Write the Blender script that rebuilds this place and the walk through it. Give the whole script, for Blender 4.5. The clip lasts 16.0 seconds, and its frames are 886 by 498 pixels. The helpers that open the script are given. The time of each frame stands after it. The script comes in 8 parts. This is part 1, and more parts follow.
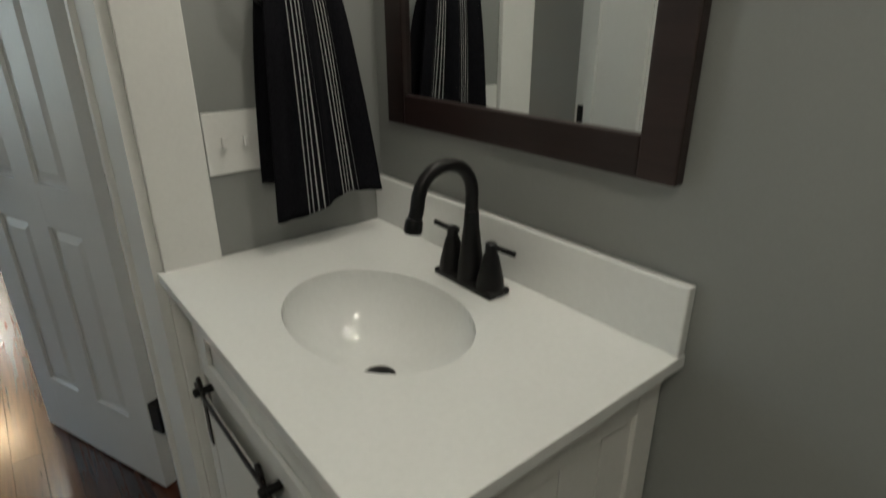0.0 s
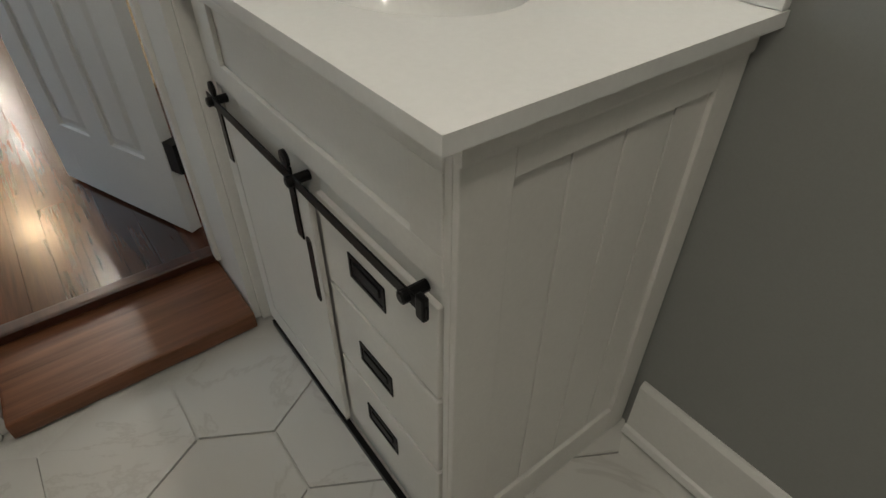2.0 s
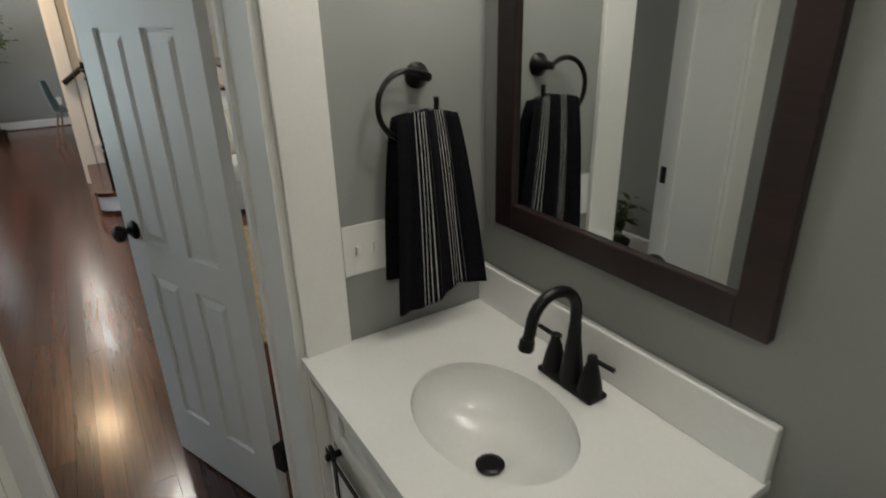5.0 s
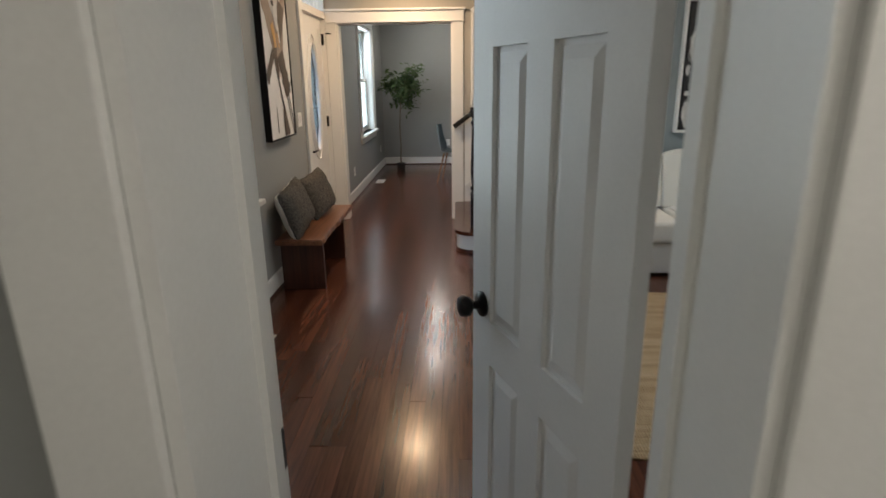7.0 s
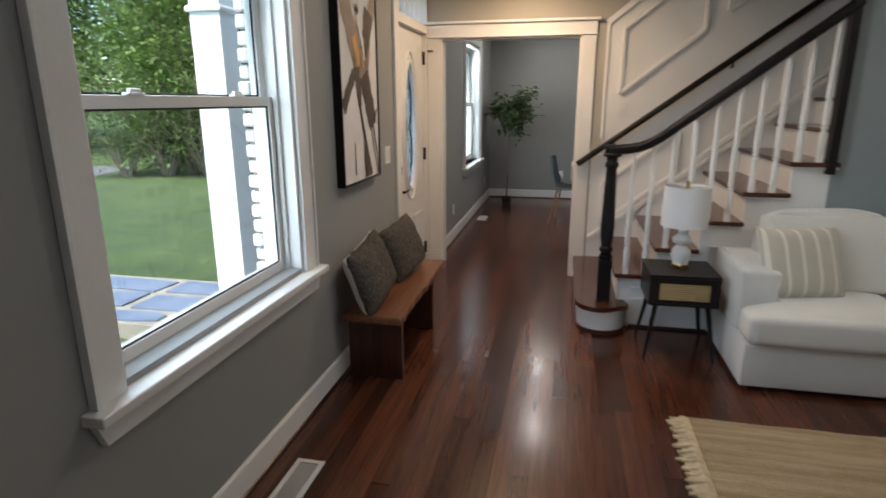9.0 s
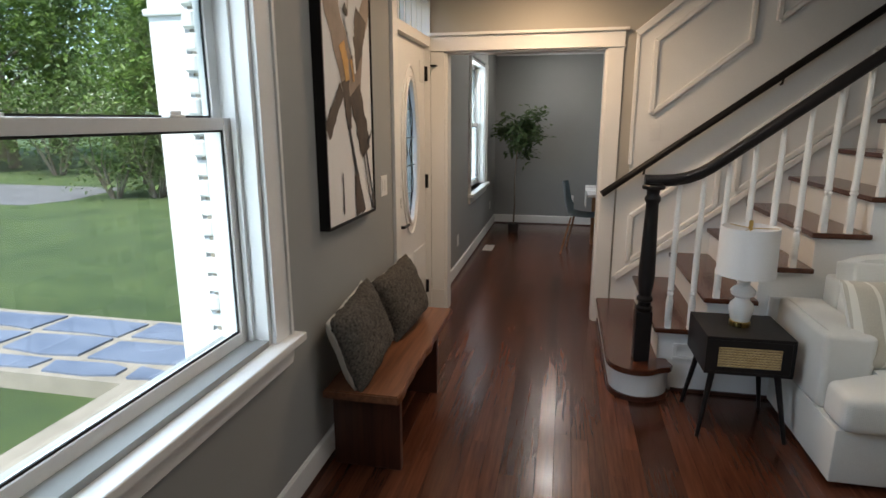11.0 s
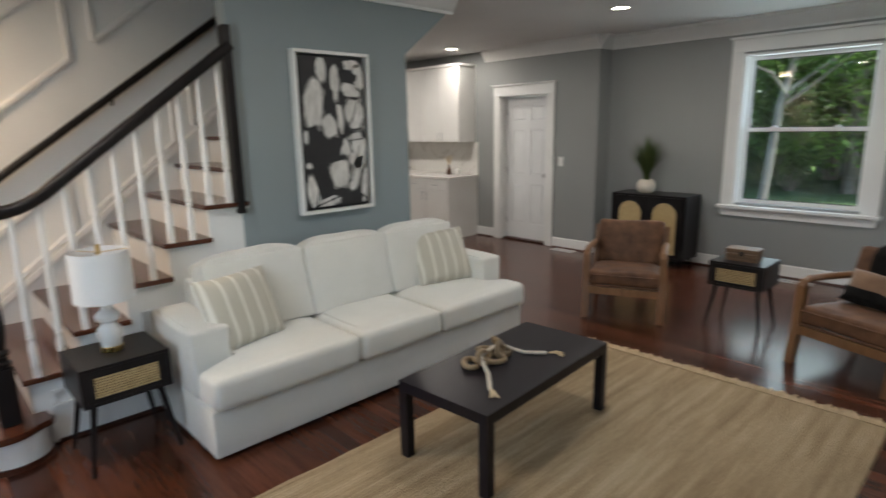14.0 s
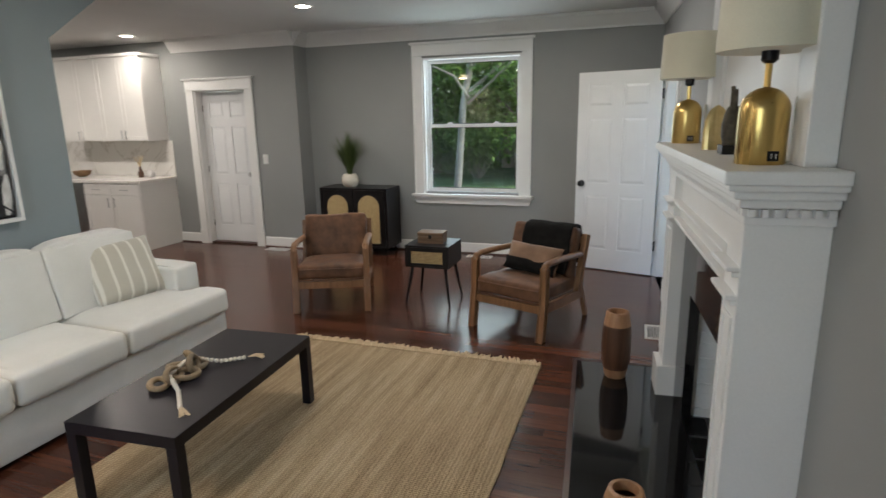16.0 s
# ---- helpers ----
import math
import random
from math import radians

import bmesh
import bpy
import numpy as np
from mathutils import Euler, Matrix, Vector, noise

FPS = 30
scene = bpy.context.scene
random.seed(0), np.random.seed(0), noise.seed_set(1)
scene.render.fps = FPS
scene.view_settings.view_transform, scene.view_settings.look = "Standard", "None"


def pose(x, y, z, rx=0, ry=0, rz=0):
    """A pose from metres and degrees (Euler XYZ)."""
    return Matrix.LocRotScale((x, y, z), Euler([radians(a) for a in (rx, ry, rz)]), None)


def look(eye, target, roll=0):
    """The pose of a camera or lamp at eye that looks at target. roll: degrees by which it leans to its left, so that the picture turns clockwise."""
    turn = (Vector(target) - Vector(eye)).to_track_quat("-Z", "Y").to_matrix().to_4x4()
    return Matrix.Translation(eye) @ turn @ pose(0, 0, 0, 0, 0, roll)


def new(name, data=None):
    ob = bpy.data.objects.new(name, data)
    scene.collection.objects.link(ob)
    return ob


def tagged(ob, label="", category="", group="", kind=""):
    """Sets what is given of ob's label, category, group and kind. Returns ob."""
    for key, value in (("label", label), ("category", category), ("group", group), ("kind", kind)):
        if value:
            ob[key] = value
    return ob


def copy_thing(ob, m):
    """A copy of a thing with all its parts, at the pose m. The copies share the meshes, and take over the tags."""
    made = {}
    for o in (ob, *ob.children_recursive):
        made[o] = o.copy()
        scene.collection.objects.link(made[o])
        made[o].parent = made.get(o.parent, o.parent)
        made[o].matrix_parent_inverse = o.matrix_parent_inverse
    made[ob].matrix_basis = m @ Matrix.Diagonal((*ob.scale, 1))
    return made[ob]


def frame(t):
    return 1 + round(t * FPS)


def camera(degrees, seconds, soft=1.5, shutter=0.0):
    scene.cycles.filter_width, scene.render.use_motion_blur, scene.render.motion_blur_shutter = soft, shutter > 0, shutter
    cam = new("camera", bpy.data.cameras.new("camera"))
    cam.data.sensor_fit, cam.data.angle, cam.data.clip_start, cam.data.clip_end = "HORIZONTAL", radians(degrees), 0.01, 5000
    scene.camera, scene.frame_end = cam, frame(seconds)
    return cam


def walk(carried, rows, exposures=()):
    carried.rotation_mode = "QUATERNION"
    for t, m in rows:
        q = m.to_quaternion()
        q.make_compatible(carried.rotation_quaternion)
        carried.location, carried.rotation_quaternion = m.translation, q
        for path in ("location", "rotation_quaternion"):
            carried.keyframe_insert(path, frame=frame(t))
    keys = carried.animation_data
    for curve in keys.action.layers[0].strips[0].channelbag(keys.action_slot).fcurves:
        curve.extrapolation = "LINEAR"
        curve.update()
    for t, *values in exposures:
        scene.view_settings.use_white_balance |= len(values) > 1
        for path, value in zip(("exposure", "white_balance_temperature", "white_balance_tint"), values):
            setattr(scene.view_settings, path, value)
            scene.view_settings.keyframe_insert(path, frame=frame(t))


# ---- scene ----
cam = camera(76.1, 16.0, shutter=0.5)
PATH = [
    (0, (0.294, 0.445, 1.327), (1.454, 1.887, 0.567), -0.2),
    (0.5, (0.278, 0.438, 1.241), (1.374, 1.816, 0.292), -0.1),
    (1, (0.253, 0.449, 1.121), (1.29, 1.772, 0.039), 0.4),
    (1.5, (0.239, 0.456, 1.059), (1.214, 1.724, -0.142), 0.3),
    (2, (0.25, 0.462, 1.066), (1.183, 1.689, -0.208), 0.3),
    (2.5, (0.223, 0.453, 1.205), (1.147, 1.676, -0.08), 0.4),
    (3, (0.21, 0.448, 1.341), (1.153, 1.706, 0.105), 0.5),
    (3.2, (0.204, 0.437, 1.394), (1.161, 1.716, 0.191), 0.6),
    (5.3, (0.16, 0.469, 1.617), (1.105, 2.093, 0.93), -0.6),
    (5.5, (0.145, 0.537, 1.582), (1.001, 2.228, 0.943), -0.8),
    (6, (0.202, 0.68, 1.586), (0.598, 2.542, 0.973), -0.7),
    (6.5, (0.208, 0.88, 1.544), (0.278, 2.789, 0.954), -0.6),
    (7, (0.191, 1.142, 1.522), (0.132, 3.057, 0.947), -0.7),
    (7.5, (0.185, 1.418, 1.506), (0.021, 3.332, 0.951), -0.7),
    (8, (0.132, 1.712, 1.497), (-0.125, 3.617, 0.946), -0.7),
    (8.5, (0.086, 2.017, 1.535), (-0.215, 3.918, 0.993), -0.5),
    (9, (0.025, 2.293, 1.566), (-0.379, 4.185, 1.06), -0.2),
    (9.2, (-0.01, 2.387, 1.564), (-0.462, 4.271, 1.071), -0.2),
    (11.3, (-0.159, 3.044, 1.579), (-0.533, 4.959, 1.139), -0.1),
    (11.5, (-0.112, 3.102, 1.567), (-0.438, 5.025, 1.128), -0.1),
    (12, (-0.049, 3.094, 1.616), (-0.117, 5.046, 1.186), -0.2),
    (12.5, (-0.027, 3.082, 1.617), (0.369, 4.998, 1.203), -0.4),
    (13, (0.02, 3.033, 1.611), (0.757, 4.846, 1.198), -0.7),
    (13.5, (0.069, 2.937, 1.619), (1.129, 4.581, 1.204), -1.0),
    (14, (0.109, 2.82, 1.623), (1.462, 4.231, 1.201), -1.1),
    (14.5, (0.16, 2.716, 1.624), (1.712, 3.901, 1.194), -1.1),
    (15, (0.199, 2.651, 1.629), (1.885, 3.633, 1.191), -1.1),
    (15.5, (0.215, 2.623, 1.623), (2.002, 3.407, 1.181), -1.2),
    (16, (0.213, 2.627, 1.621), (2.056, 3.261, 1.17), -1.1),
]
walk(cam, [(t, look(eye, target, roll)) for t, eye, target, roll in PATH], [(0, 2.0, 6400, 3), (1.0, 2.1, 6450, 5), (2.0, 2.25, 6500, 7), (3.0, 2.12, 6450, 5), (5.5, 2.0, 6350, 6), (6.5, 2.0, 6400, 8), (7.5, 1.82, 6400, 9), (9.0, 1.8, 6300, 11), (11.5, 1.66, 6350, 9), (12.5, 2.02, 6200, 6), (14.0, 2.25, 6150, 8), (16, 2.45, 6250, 9)])

# ---- world, sun, large lights, exposure ----
world = bpy.data.worlds.new("world")
scene.world = world
world.use_nodes = True
wt = world.node_tree
sky = wt.nodes.new("ShaderNodeTexSky")
sky.sky_type, sky.sun_disc = "NISHITA", False
sky.sun_elevation, sky.sun_rotation = radians(58), radians(180)
wt.links.new(sky.outputs["Color"], wt.nodes["Background"].inputs["Color"])
wt.nodes["Background"].inputs["Strength"].default_value = 0.15
sun = new("sun", bpy.data.lights.new("sun", "SUN"))
sun.data.energy, sun.data.angle, sun.data.color = 2.6, radians(9), (1.0, 0.96, 0.9)
sun.matrix_world = look((0, 0, 0), (0.0, 0.55, -0.9))

WARM, NEUTRAL, DAY = (1.0, 0.67, 0.40), (1.0, 0.885, 0.785), (0.84, 0.93, 1.0)


def area(name, eye, target, sx, sy, watts, color):
    ob = new(name, bpy.data.lights.new(name, "AREA"))
    ob.data.shape, ob.data.size, ob.data.size_y = "RECTANGLE", sx, sy
    ob.data.energy, ob.data.color = watts, color
    ob.matrix_world = look(eye, target)
    return ob


def disc(name, x, y, z, size, watts, color):
    ob = new(name, bpy.data.lights.new(name, "AREA"))
    ob.data.shape, ob.data.size, ob.data.energy, ob.data.color = "DISK", size, watts, color
    ob.matrix_world = look((x, y, z), (x, y, z - 1))
    return ob


area("window_daylight", (6.93, 4.485, 1.53), (5, 4.485, 1.2), 1.1, 1.5, 3.4, DAY)
area("window_daylight", (-1.42, 4.07, 1.55), (0, 4.07, 1.2), 1.0, 1.5, 6.5, DAY)
area("window_daylight", (-1.42, 9.95, 1.5), (0, 9.95, 1.2), 1.0, 1.5, 6, DAY)
# entries 2, 3, 4, 6 and 7 are unseen, added to brighten the rooms
CANS_AND_FILLS = [(5.13, 5.65), (2.6, 4.6), (5.0, 3.4), (0.2, 5.3), (5.84, 8.55), (4.7, 8.3), (4.7, 10.0), (-0.2, 9.1), (-0.2, 10.8)]
CEIL = 2.66
for x, y in CANS_AND_FILLS:
    disc("can_or_fill", x, y, CEIL - 0.022, 0.12, (3.5 if x == 0.2 else 3.0) if y < 8 else (2.0 if x == 5.84 else (4.6 if x > 1 else 3.2)), NEUTRAL)
disc("hall_light", -0.31, 6.74, CEIL - 0.115, 0.24, 5.8, WARM)


# unseen fill lamp, added to brighten the vanity front
disc("bath_fill_light", 0.02, 0.10, 2.43, 0.30, 1.85, (1.0, 0.91, 0.79))
for y in (0.95, 1.195, 1.44):
    ob = new("vanity_bulb", bpy.data.lights.new("vanity_bulb", "POINT"))
    ob.data.energy, ob.data.shadow_soft_size, ob.data.color = 1.45, 0.03, (1.0, 0.90, 0.79)
    ob.location = (0.945, y, 2.105)

# ---- materials ----


class Net:
    def __init__(self, name):
        self.mat = bpy.data.materials.new(name)
        self.mat.use_nodes = True
        self.t = self.mat.node_tree
        self.b = self.t.nodes["Principled BSDF"]

    def n(self, kind, **inputs):
        node = self.t.nodes.new("ShaderNode" + kind)
        for k, v in inputs.items():
            node.inputs[k.replace("_", " ")].default_value = v
        return node

    def link(self, a, b):
        self.t.links.new(a, b)

    def coords(self, scale=(1, 1, 1), shift=False, local=False):
        m = self.n("Mapping")
        m.inputs["Scale"].default_value = scale
        if local:
            self.link(self.n("TexCoord").outputs["Object"], m.inputs["Vector"])
        else:
            self.link(self.n("NewGeometry").outputs["Position"], m.inputs["Vector"])
        if shift:
            v = self.n("VectorMath")
            v.operation = "SCALE"
            v.inputs[0].default_value = (37.0, 11.0, 23.0)
            self.link(self.n("ObjectInfo").outputs["Random"], v.inputs["Scale"])
            self.link(v.outputs[0], m.inputs["Location"])
        return m.outputs["Vector"]

    def noise(self, vec, scale, detail=4.0, rough=0.55, dist=0.0):
        t = self.n("TexNoise", Scale=scale, Detail=detail, Roughness=rough, Distortion=dist)
        self.link(vec, t.inputs["Vector"])
        return t.outputs["Fac"]

    def ramp(self, fac, stops):
        r = self.n("ValToRGB")
        e = r.color_ramp.elements
        e[0].position, e[0].color = stops[0][0], (*stops[0][1], 1)
        e[1].position, e[1].color = stops[-1][0], (*stops[-1][1], 1)
        for p, c in stops[1:-1]:
            x = e.new(p)
            x.color = (*c, 1)
        self.link(fac, r.inputs["Fac"])
        return r.outputs["Color"]

    def mix(self, fac, a, b, kind="MIX"):
        m = self.n("Mix")
        m.data_type, m.blend_type = "RGBA", kind
        for v, i in ((fac, 0), (a, 6), (b, 7)):
            if hasattr(v, "is_linked"):
                self.link(v, m.inputs[i])
            else:
                m.inputs[i].default_value = v if i == 0 else (*v, 1)
        return m.outputs[2]

    def bump(self, height, strength, distance=0.002):
        bn = self.n("Bump", Strength=strength, Distance=distance)
        self.link(height, bn.inputs["Height"])
        self.link(bn.outputs["Normal"], self.b.inputs["Normal"])

    def rough(self, fac, lo, hi):
        m = self.n("MapRange")
        m.inputs["To Min"].default_value, m.inputs["To Max"].default_value = lo, hi
        self.link(fac, m.inputs["Value"])
        self.link(m.outputs["Result"], self.b.inputs["Roughness"])


def surf(name, c1, c2, scale=3.0, fine=60.0, rough=(0.4, 0.55), bump=0.1, metal=0.0, stretch=(1, 1, 1), dist=0.002, local=False, sheen=0.0, coat=0.0, grainy=0.05, spec=0.5):
    """A plain surface with broad mottling, fine grain in relief and uneven gloss."""
    k = Net(name)
    v = k.coords(stretch, local=local)
    broad, grain = k.noise(v, scale, 5), k.noise(v, fine, 3)
    col = k.ramp(broad, [(0.3, c1), (0.7, c2)])
    col = k.mix(grainy, col, k.ramp(grain, [(0.3, tuple(a * 0.55 for a in c1)), (0.7, tuple(min(1, a * 1.25) for a in c2))]))
    k.link(col, k.b.inputs["Base Color"])
    k.rough(broad, *rough)
    k.bump(grain, bump, dist)
    k.b.inputs["Metallic"].default_value = metal
    k.b.inputs["Sheen Weight"].default_value = sheen
    k.b.inputs["Coat Weight"].default_value = coat
    k.b.inputs["Specular IOR Level"].default_value = spec
    return k.mat


def wood(name, dark, mid, light, along=1, rough=(0.2, 0.38), fine=90.0, shift=True, coat=0.0, spread=0.5, local=False, spec=0.5):
    k = Net(name)
    s = [fine, fine, fine]
    s[along] = fine * 0.045
    v = k.coords(tuple(s), shift, local)
    s2 = [9.0, 9.0, 9.0]
    s2[along] = 0.8
    v2 = k.coords(tuple(s2), shift, local)
    grain, figure = k.noise(v, 1.0, 6, 0.65, 0.3), k.noise(v2, 1.0, 4, 0.6, 1.2)
    col = k.ramp(figure, [(0.25, dark), (0.5, mid), (0.8, light)])
    col = k.mix(0.42, col, k.ramp(grain, [(0.3, tuple(a * 0.5 for a in dark)), (0.65, light)]), "MIX")
    tone = k.ramp(k.n("ObjectInfo").outputs["Random"], [(0.0, (1 - spread,) * 3), (1.0, (1 + spread * 0.35,) * 3)])
    col = k.mix(1.0, col, tone, "MULTIPLY")
    k.link(col, k.b.inputs["Base Color"])
    k.rough(figure, *rough)
    k.bump(grain, 0.18, 0.0012)
    k.b.inputs["Coat Weight"].default_value = coat
    k.b.inputs["Coat Roughness"].default_value = 0.12
    k.b.inputs["Specular IOR Level"].default_value = spec
    return k.mat


def weave(name, c1, c2, pitch=0.004, rough=0.9, strength=0.5, blotch=2.5, sheen=0.3, local=True, tint=None):
    """A woven cloth: two crossing sets of threads in relief over soft mottling."""
    k = Net(name)
    v = k.coords((1, 1, 1), local=local)
    w = []
    for axis in ("X", "Z"):
        t = k.n("TexWave", Scale=0.5 / pitch / 3.1, Distortion=1.2, Detail=2.0)
        t.wave_type, t.bands_direction = "BANDS", axis
        k.link(v, t.inputs["Vector"])
        w.append(t.outputs["Fac"])
    m = k.n("Math")
    m.operation = "MULTIPLY"
    k.link(w[0], m.inputs[0]), k.link(w[1], m.inputs[1])
    broad = k.noise(v, blotch, 5)
    col = k.ramp(broad, [(0.3, c1), (0.7, c2)])
    col = k.mix(0.16, col, k.ramp(k.noise(v, 260, 2), [(0.3, tuple(a * 0.6 for a in c1)), (0.7, c2)]))
    k.link(col, k.b.inputs["Base Color"])
    k.b.inputs["Roughness"].default_value = rough
    k.b.inputs["Sheen Weight"].default_value = sheen
    k.bump(m.outputs[0], strength, pitch * 0.4)
    return k.mat


M_WALL = surf("wall_paint_grey", (0.268, 0.276, 0.268), (0.295, 0.303, 0.295), 1.2, 220, (0.55, 0.68), 0.12, dist=0.0008)
M_WALLBLUE = surf("wall_paint_blue_grey", (0.235, 0.275, 0.285), (0.262, 0.300, 0.310), 1.2, 220, (0.55, 0.68), 0.12, dist=0.0008)
M_BEIGE = surf("wall_paint_greige", (0.36, 0.345, 0.30), (0.40, 0.38, 0.335), 1.2, 220, (0.5, 0.65), 0.12, dist=0.0008)
M_CEIL = surf("ceiling_paint", (0.70, 0.70, 0.69), (0.76, 0.76, 0.75), 1.0, 160, (0.8, 0.9), 0.1, dist=0.0008)
M_TRIM = surf("trim_paint_white", (0.74, 0.74, 0.72), (0.80, 0.80, 0.78), 2.0, 120, (0.30, 0.42), 0.05, dist=0.0006)
M_DOOR = surf("door_paint_white", (0.70, 0.71, 0.71), (0.77, 0.78, 0.78), 2.0, 140, (0.32, 0.45), 0.07, dist=0.0006)
M_VANITY = surf("vanity_paint_white", (0.72, 0.71, 0.68), (0.78, 0.77, 0.74), 2.0, 130, (0.35, 0.45), 0.05, dist=0.0005)
M_QUARTZ = surf("cultured_stone_white", (0.79, 0.80, 0.79), (0.83, 0.84, 0.83), 4.0, 90, (0.07, 0.14), 0.02, dist=0.0004)
M_BLACK = surf("black_metal", (0.008, 0.008, 0.009), (0.016, 0.015, 0.015), 8.0, 200, (0.3, 0.45), 0.1, metal=0.6, dist=0.0005)
M_BLACKWOOD = surf("black_painted_wood", (0.010, 0.009, 0.009), (0.018, 0.016, 0.016), 4.0, 150, (0.28, 0.42), 0.12, dist=0.0006, spec=0.18)
M_ESPRESSO = wood("espresso_wood", (0.012, 0.006, 0.006), (0.022, 0.011, 0.010), (0.034, 0.018, 0.016), 1, (0.3, 0.42), 60)
M_LAMINATE = surf("black_brown_laminate", (0.0095, 0.008, 0.0105), (0.015, 0.013, 0.017), 5.0, 160, (0.30, 0.38), 0.12, stretch=(0.2, 3, 1), dist=0.0006, spec=0.2)
M_FLOOR = wood("red_oak_floor", (0.038, 0.0115, 0.0065), (0.080, 0.0250, 0.0130), (0.138, 0.049, 0.0245), 1, (0.17, 0.29), 70, coat=0.12, spread=0.5, spec=0.35)
M_SUB = surf("floor_joint", (0.012, 0.005, 0.003), (0.018, 0.007, 0.004), 5, 50)
M_TREAD = wood("stair_tread_wood", (0.050, 0.016, 0.009), (0.085, 0.028, 0.015), (0.13, 0.045, 0.024), 1, (0.2, 0.3), 60, coat=0.3, spread=0.2)
M_THRESH = wood("threshold_wood", (0.095, 0.036, 0.017), (0.18, 0.072, 0.034), (0.27, 0.115, 0.058), 0, (0.25, 0.4), 60, spread=0.1)
M_SHOE = wood("shoe_mould_wood", (0.03, 0.009, 0.005), (0.06, 0.018, 0.010), (0.09, 0.03, 0.016), 1, (0.3, 0.4), 60)
M_BENCH = wood("walnut_bench_top", (0.085, 0.030, 0.014), (0.17, 0.065, 0.030), (0.30, 0.13, 0.062), 1, (0.25, 0.4), 45, spread=0.1)
M_BENCHLEG = wood("walnut_bench_leg", (0.035, 0.012, 0.008), (0.065, 0.022, 0.013), (0.10, 0.036, 0.020), 2, (0.3, 0.45), 45, spread=0.1)
M_OAK = wood("chair_oak", (0.17, 0.080, 0.032), (0.26, 0.130, 0.055), (0.36, 0.19, 0.086), 2, (0.35, 0.5), 60, spread=0.2)
M_MANGO = wood("carved_wood_box", (0.16, 0.085, 0.04), (0.27, 0.155, 0.075), (0.38, 0.23, 0.12), 1, (0.4, 0.6), 60)
M_LEATHER = surf("brown_suede_leather", (0.060, 0.027, 0.013), (0.185, 0.092, 0.048), 9.0, 180, (0.45, 0.7), 0.25, sheen=0.03, spec=0.3, dist=0.001)
M_SOFA = weave("cream_sofa_linen", (0.66, 0.655, 0.60), (0.74, 0.735, 0.685), 0.0035, strength=0.35, blotch=3)
M_FUR = surf("black_fur", (0.006, 0.006, 0.006), (0.014, 0.013, 0.012), 20, 300, (0.9, 1.0), 0.9, dist=0.006, sheen=0.03, spec=0.08)
M_BRASS = surf("brushed_brass", (0.56, 0.39, 0.13), (0.68, 0.49, 0.18), 3.0, 120, (0.22, 0.34), 0.15, metal=1.0, stretch=(3, 3, 0.05), dist=0.0003)
M_CERAMIC = surf("white_ceramic", (0.72, 0.71, 0.68), (0.80, 0.79, 0.76), 3, 60, (0.15, 0.3), 0.03)
M_CANE = None
M_GLASSY = surf("polished_black_granite", (0.004, 0.004, 0.0045), (0.012, 0.012, 0.013), 60, 200, (0.04, 0.07), 0.0)
M_WBRICK = surf("white_painted_brick", (0.68, 0.68, 0.66), (0.80, 0.80, 0.78), 6, 50, (0.5, 0.7), 0.5, dist=0.003)
M_SOIL = surf("dark_pot", (0.012, 0.011, 0.010), (0.03, 0.027, 0.024), 8, 80, (0.6, 0.8), 0.3)
M_PLASTIC = surf("white_plastic", (0.74, 0.74, 0.72), (0.80, 0.80, 0.78), 3, 100, (0.3, 0.4), 0.02)
M_STEEL = surf("brushed_steel", (0.45, 0.45, 0.45), (0.55, 0.55, 0.55), 4, 100, (0.25, 0.35), 0.1, metal=1.0, stretch=(0.1, 3, 3))
M_MARBLE = None
M_VENT = surf("white_enamel_vent", (0.62, 0.62, 0.60), (0.70, 0.70, 0.68), 3, 90, (0.35, 0.45), 0.03)
M_DARK = surf("dark_slot", (0.008, 0.008, 0.008), (0.014, 0.013, 0.012), 5, 60, (0.7, 0.9), 0.1)


def marble(name, base, vein, scale=1.6, rough=(0.12, 0.22)):
    k = Net(name)
    v = k.coords((1, 1, 1), shift=True)
    n1 = k.noise(v, scale, 8, 0.6, 1.6)
    k.link(k.mix(1.0, k.ramp(n1, [(0.0, base), (0.485, base), (0.50, vein), (0.515, base), (1.0, base)]), k.ramp(k.noise(v, 2.3, 4), [(0.3, (0.93, 0.93, 0.93)), (0.7, (1, 1, 1))]), "MULTIPLY"), k.b.inputs["Base Color"])
    k.rough(n1, *rough)
    return k.mat


M_MARBLE = marble("white_marble_tile", (0.66, 0.655, 0.63), (0.585, 0.575, 0.55))
M_SPLASH = marble("marble_backsplash", (0.78, 0.76, 0.72), (0.60, 0.57, 0.52), 1.1)
M_GROUT = surf("grey_grout", (0.58, 0.58, 0.56), (0.66, 0.66, 0.63), 6, 120, (0.7, 0.9), 0.2)


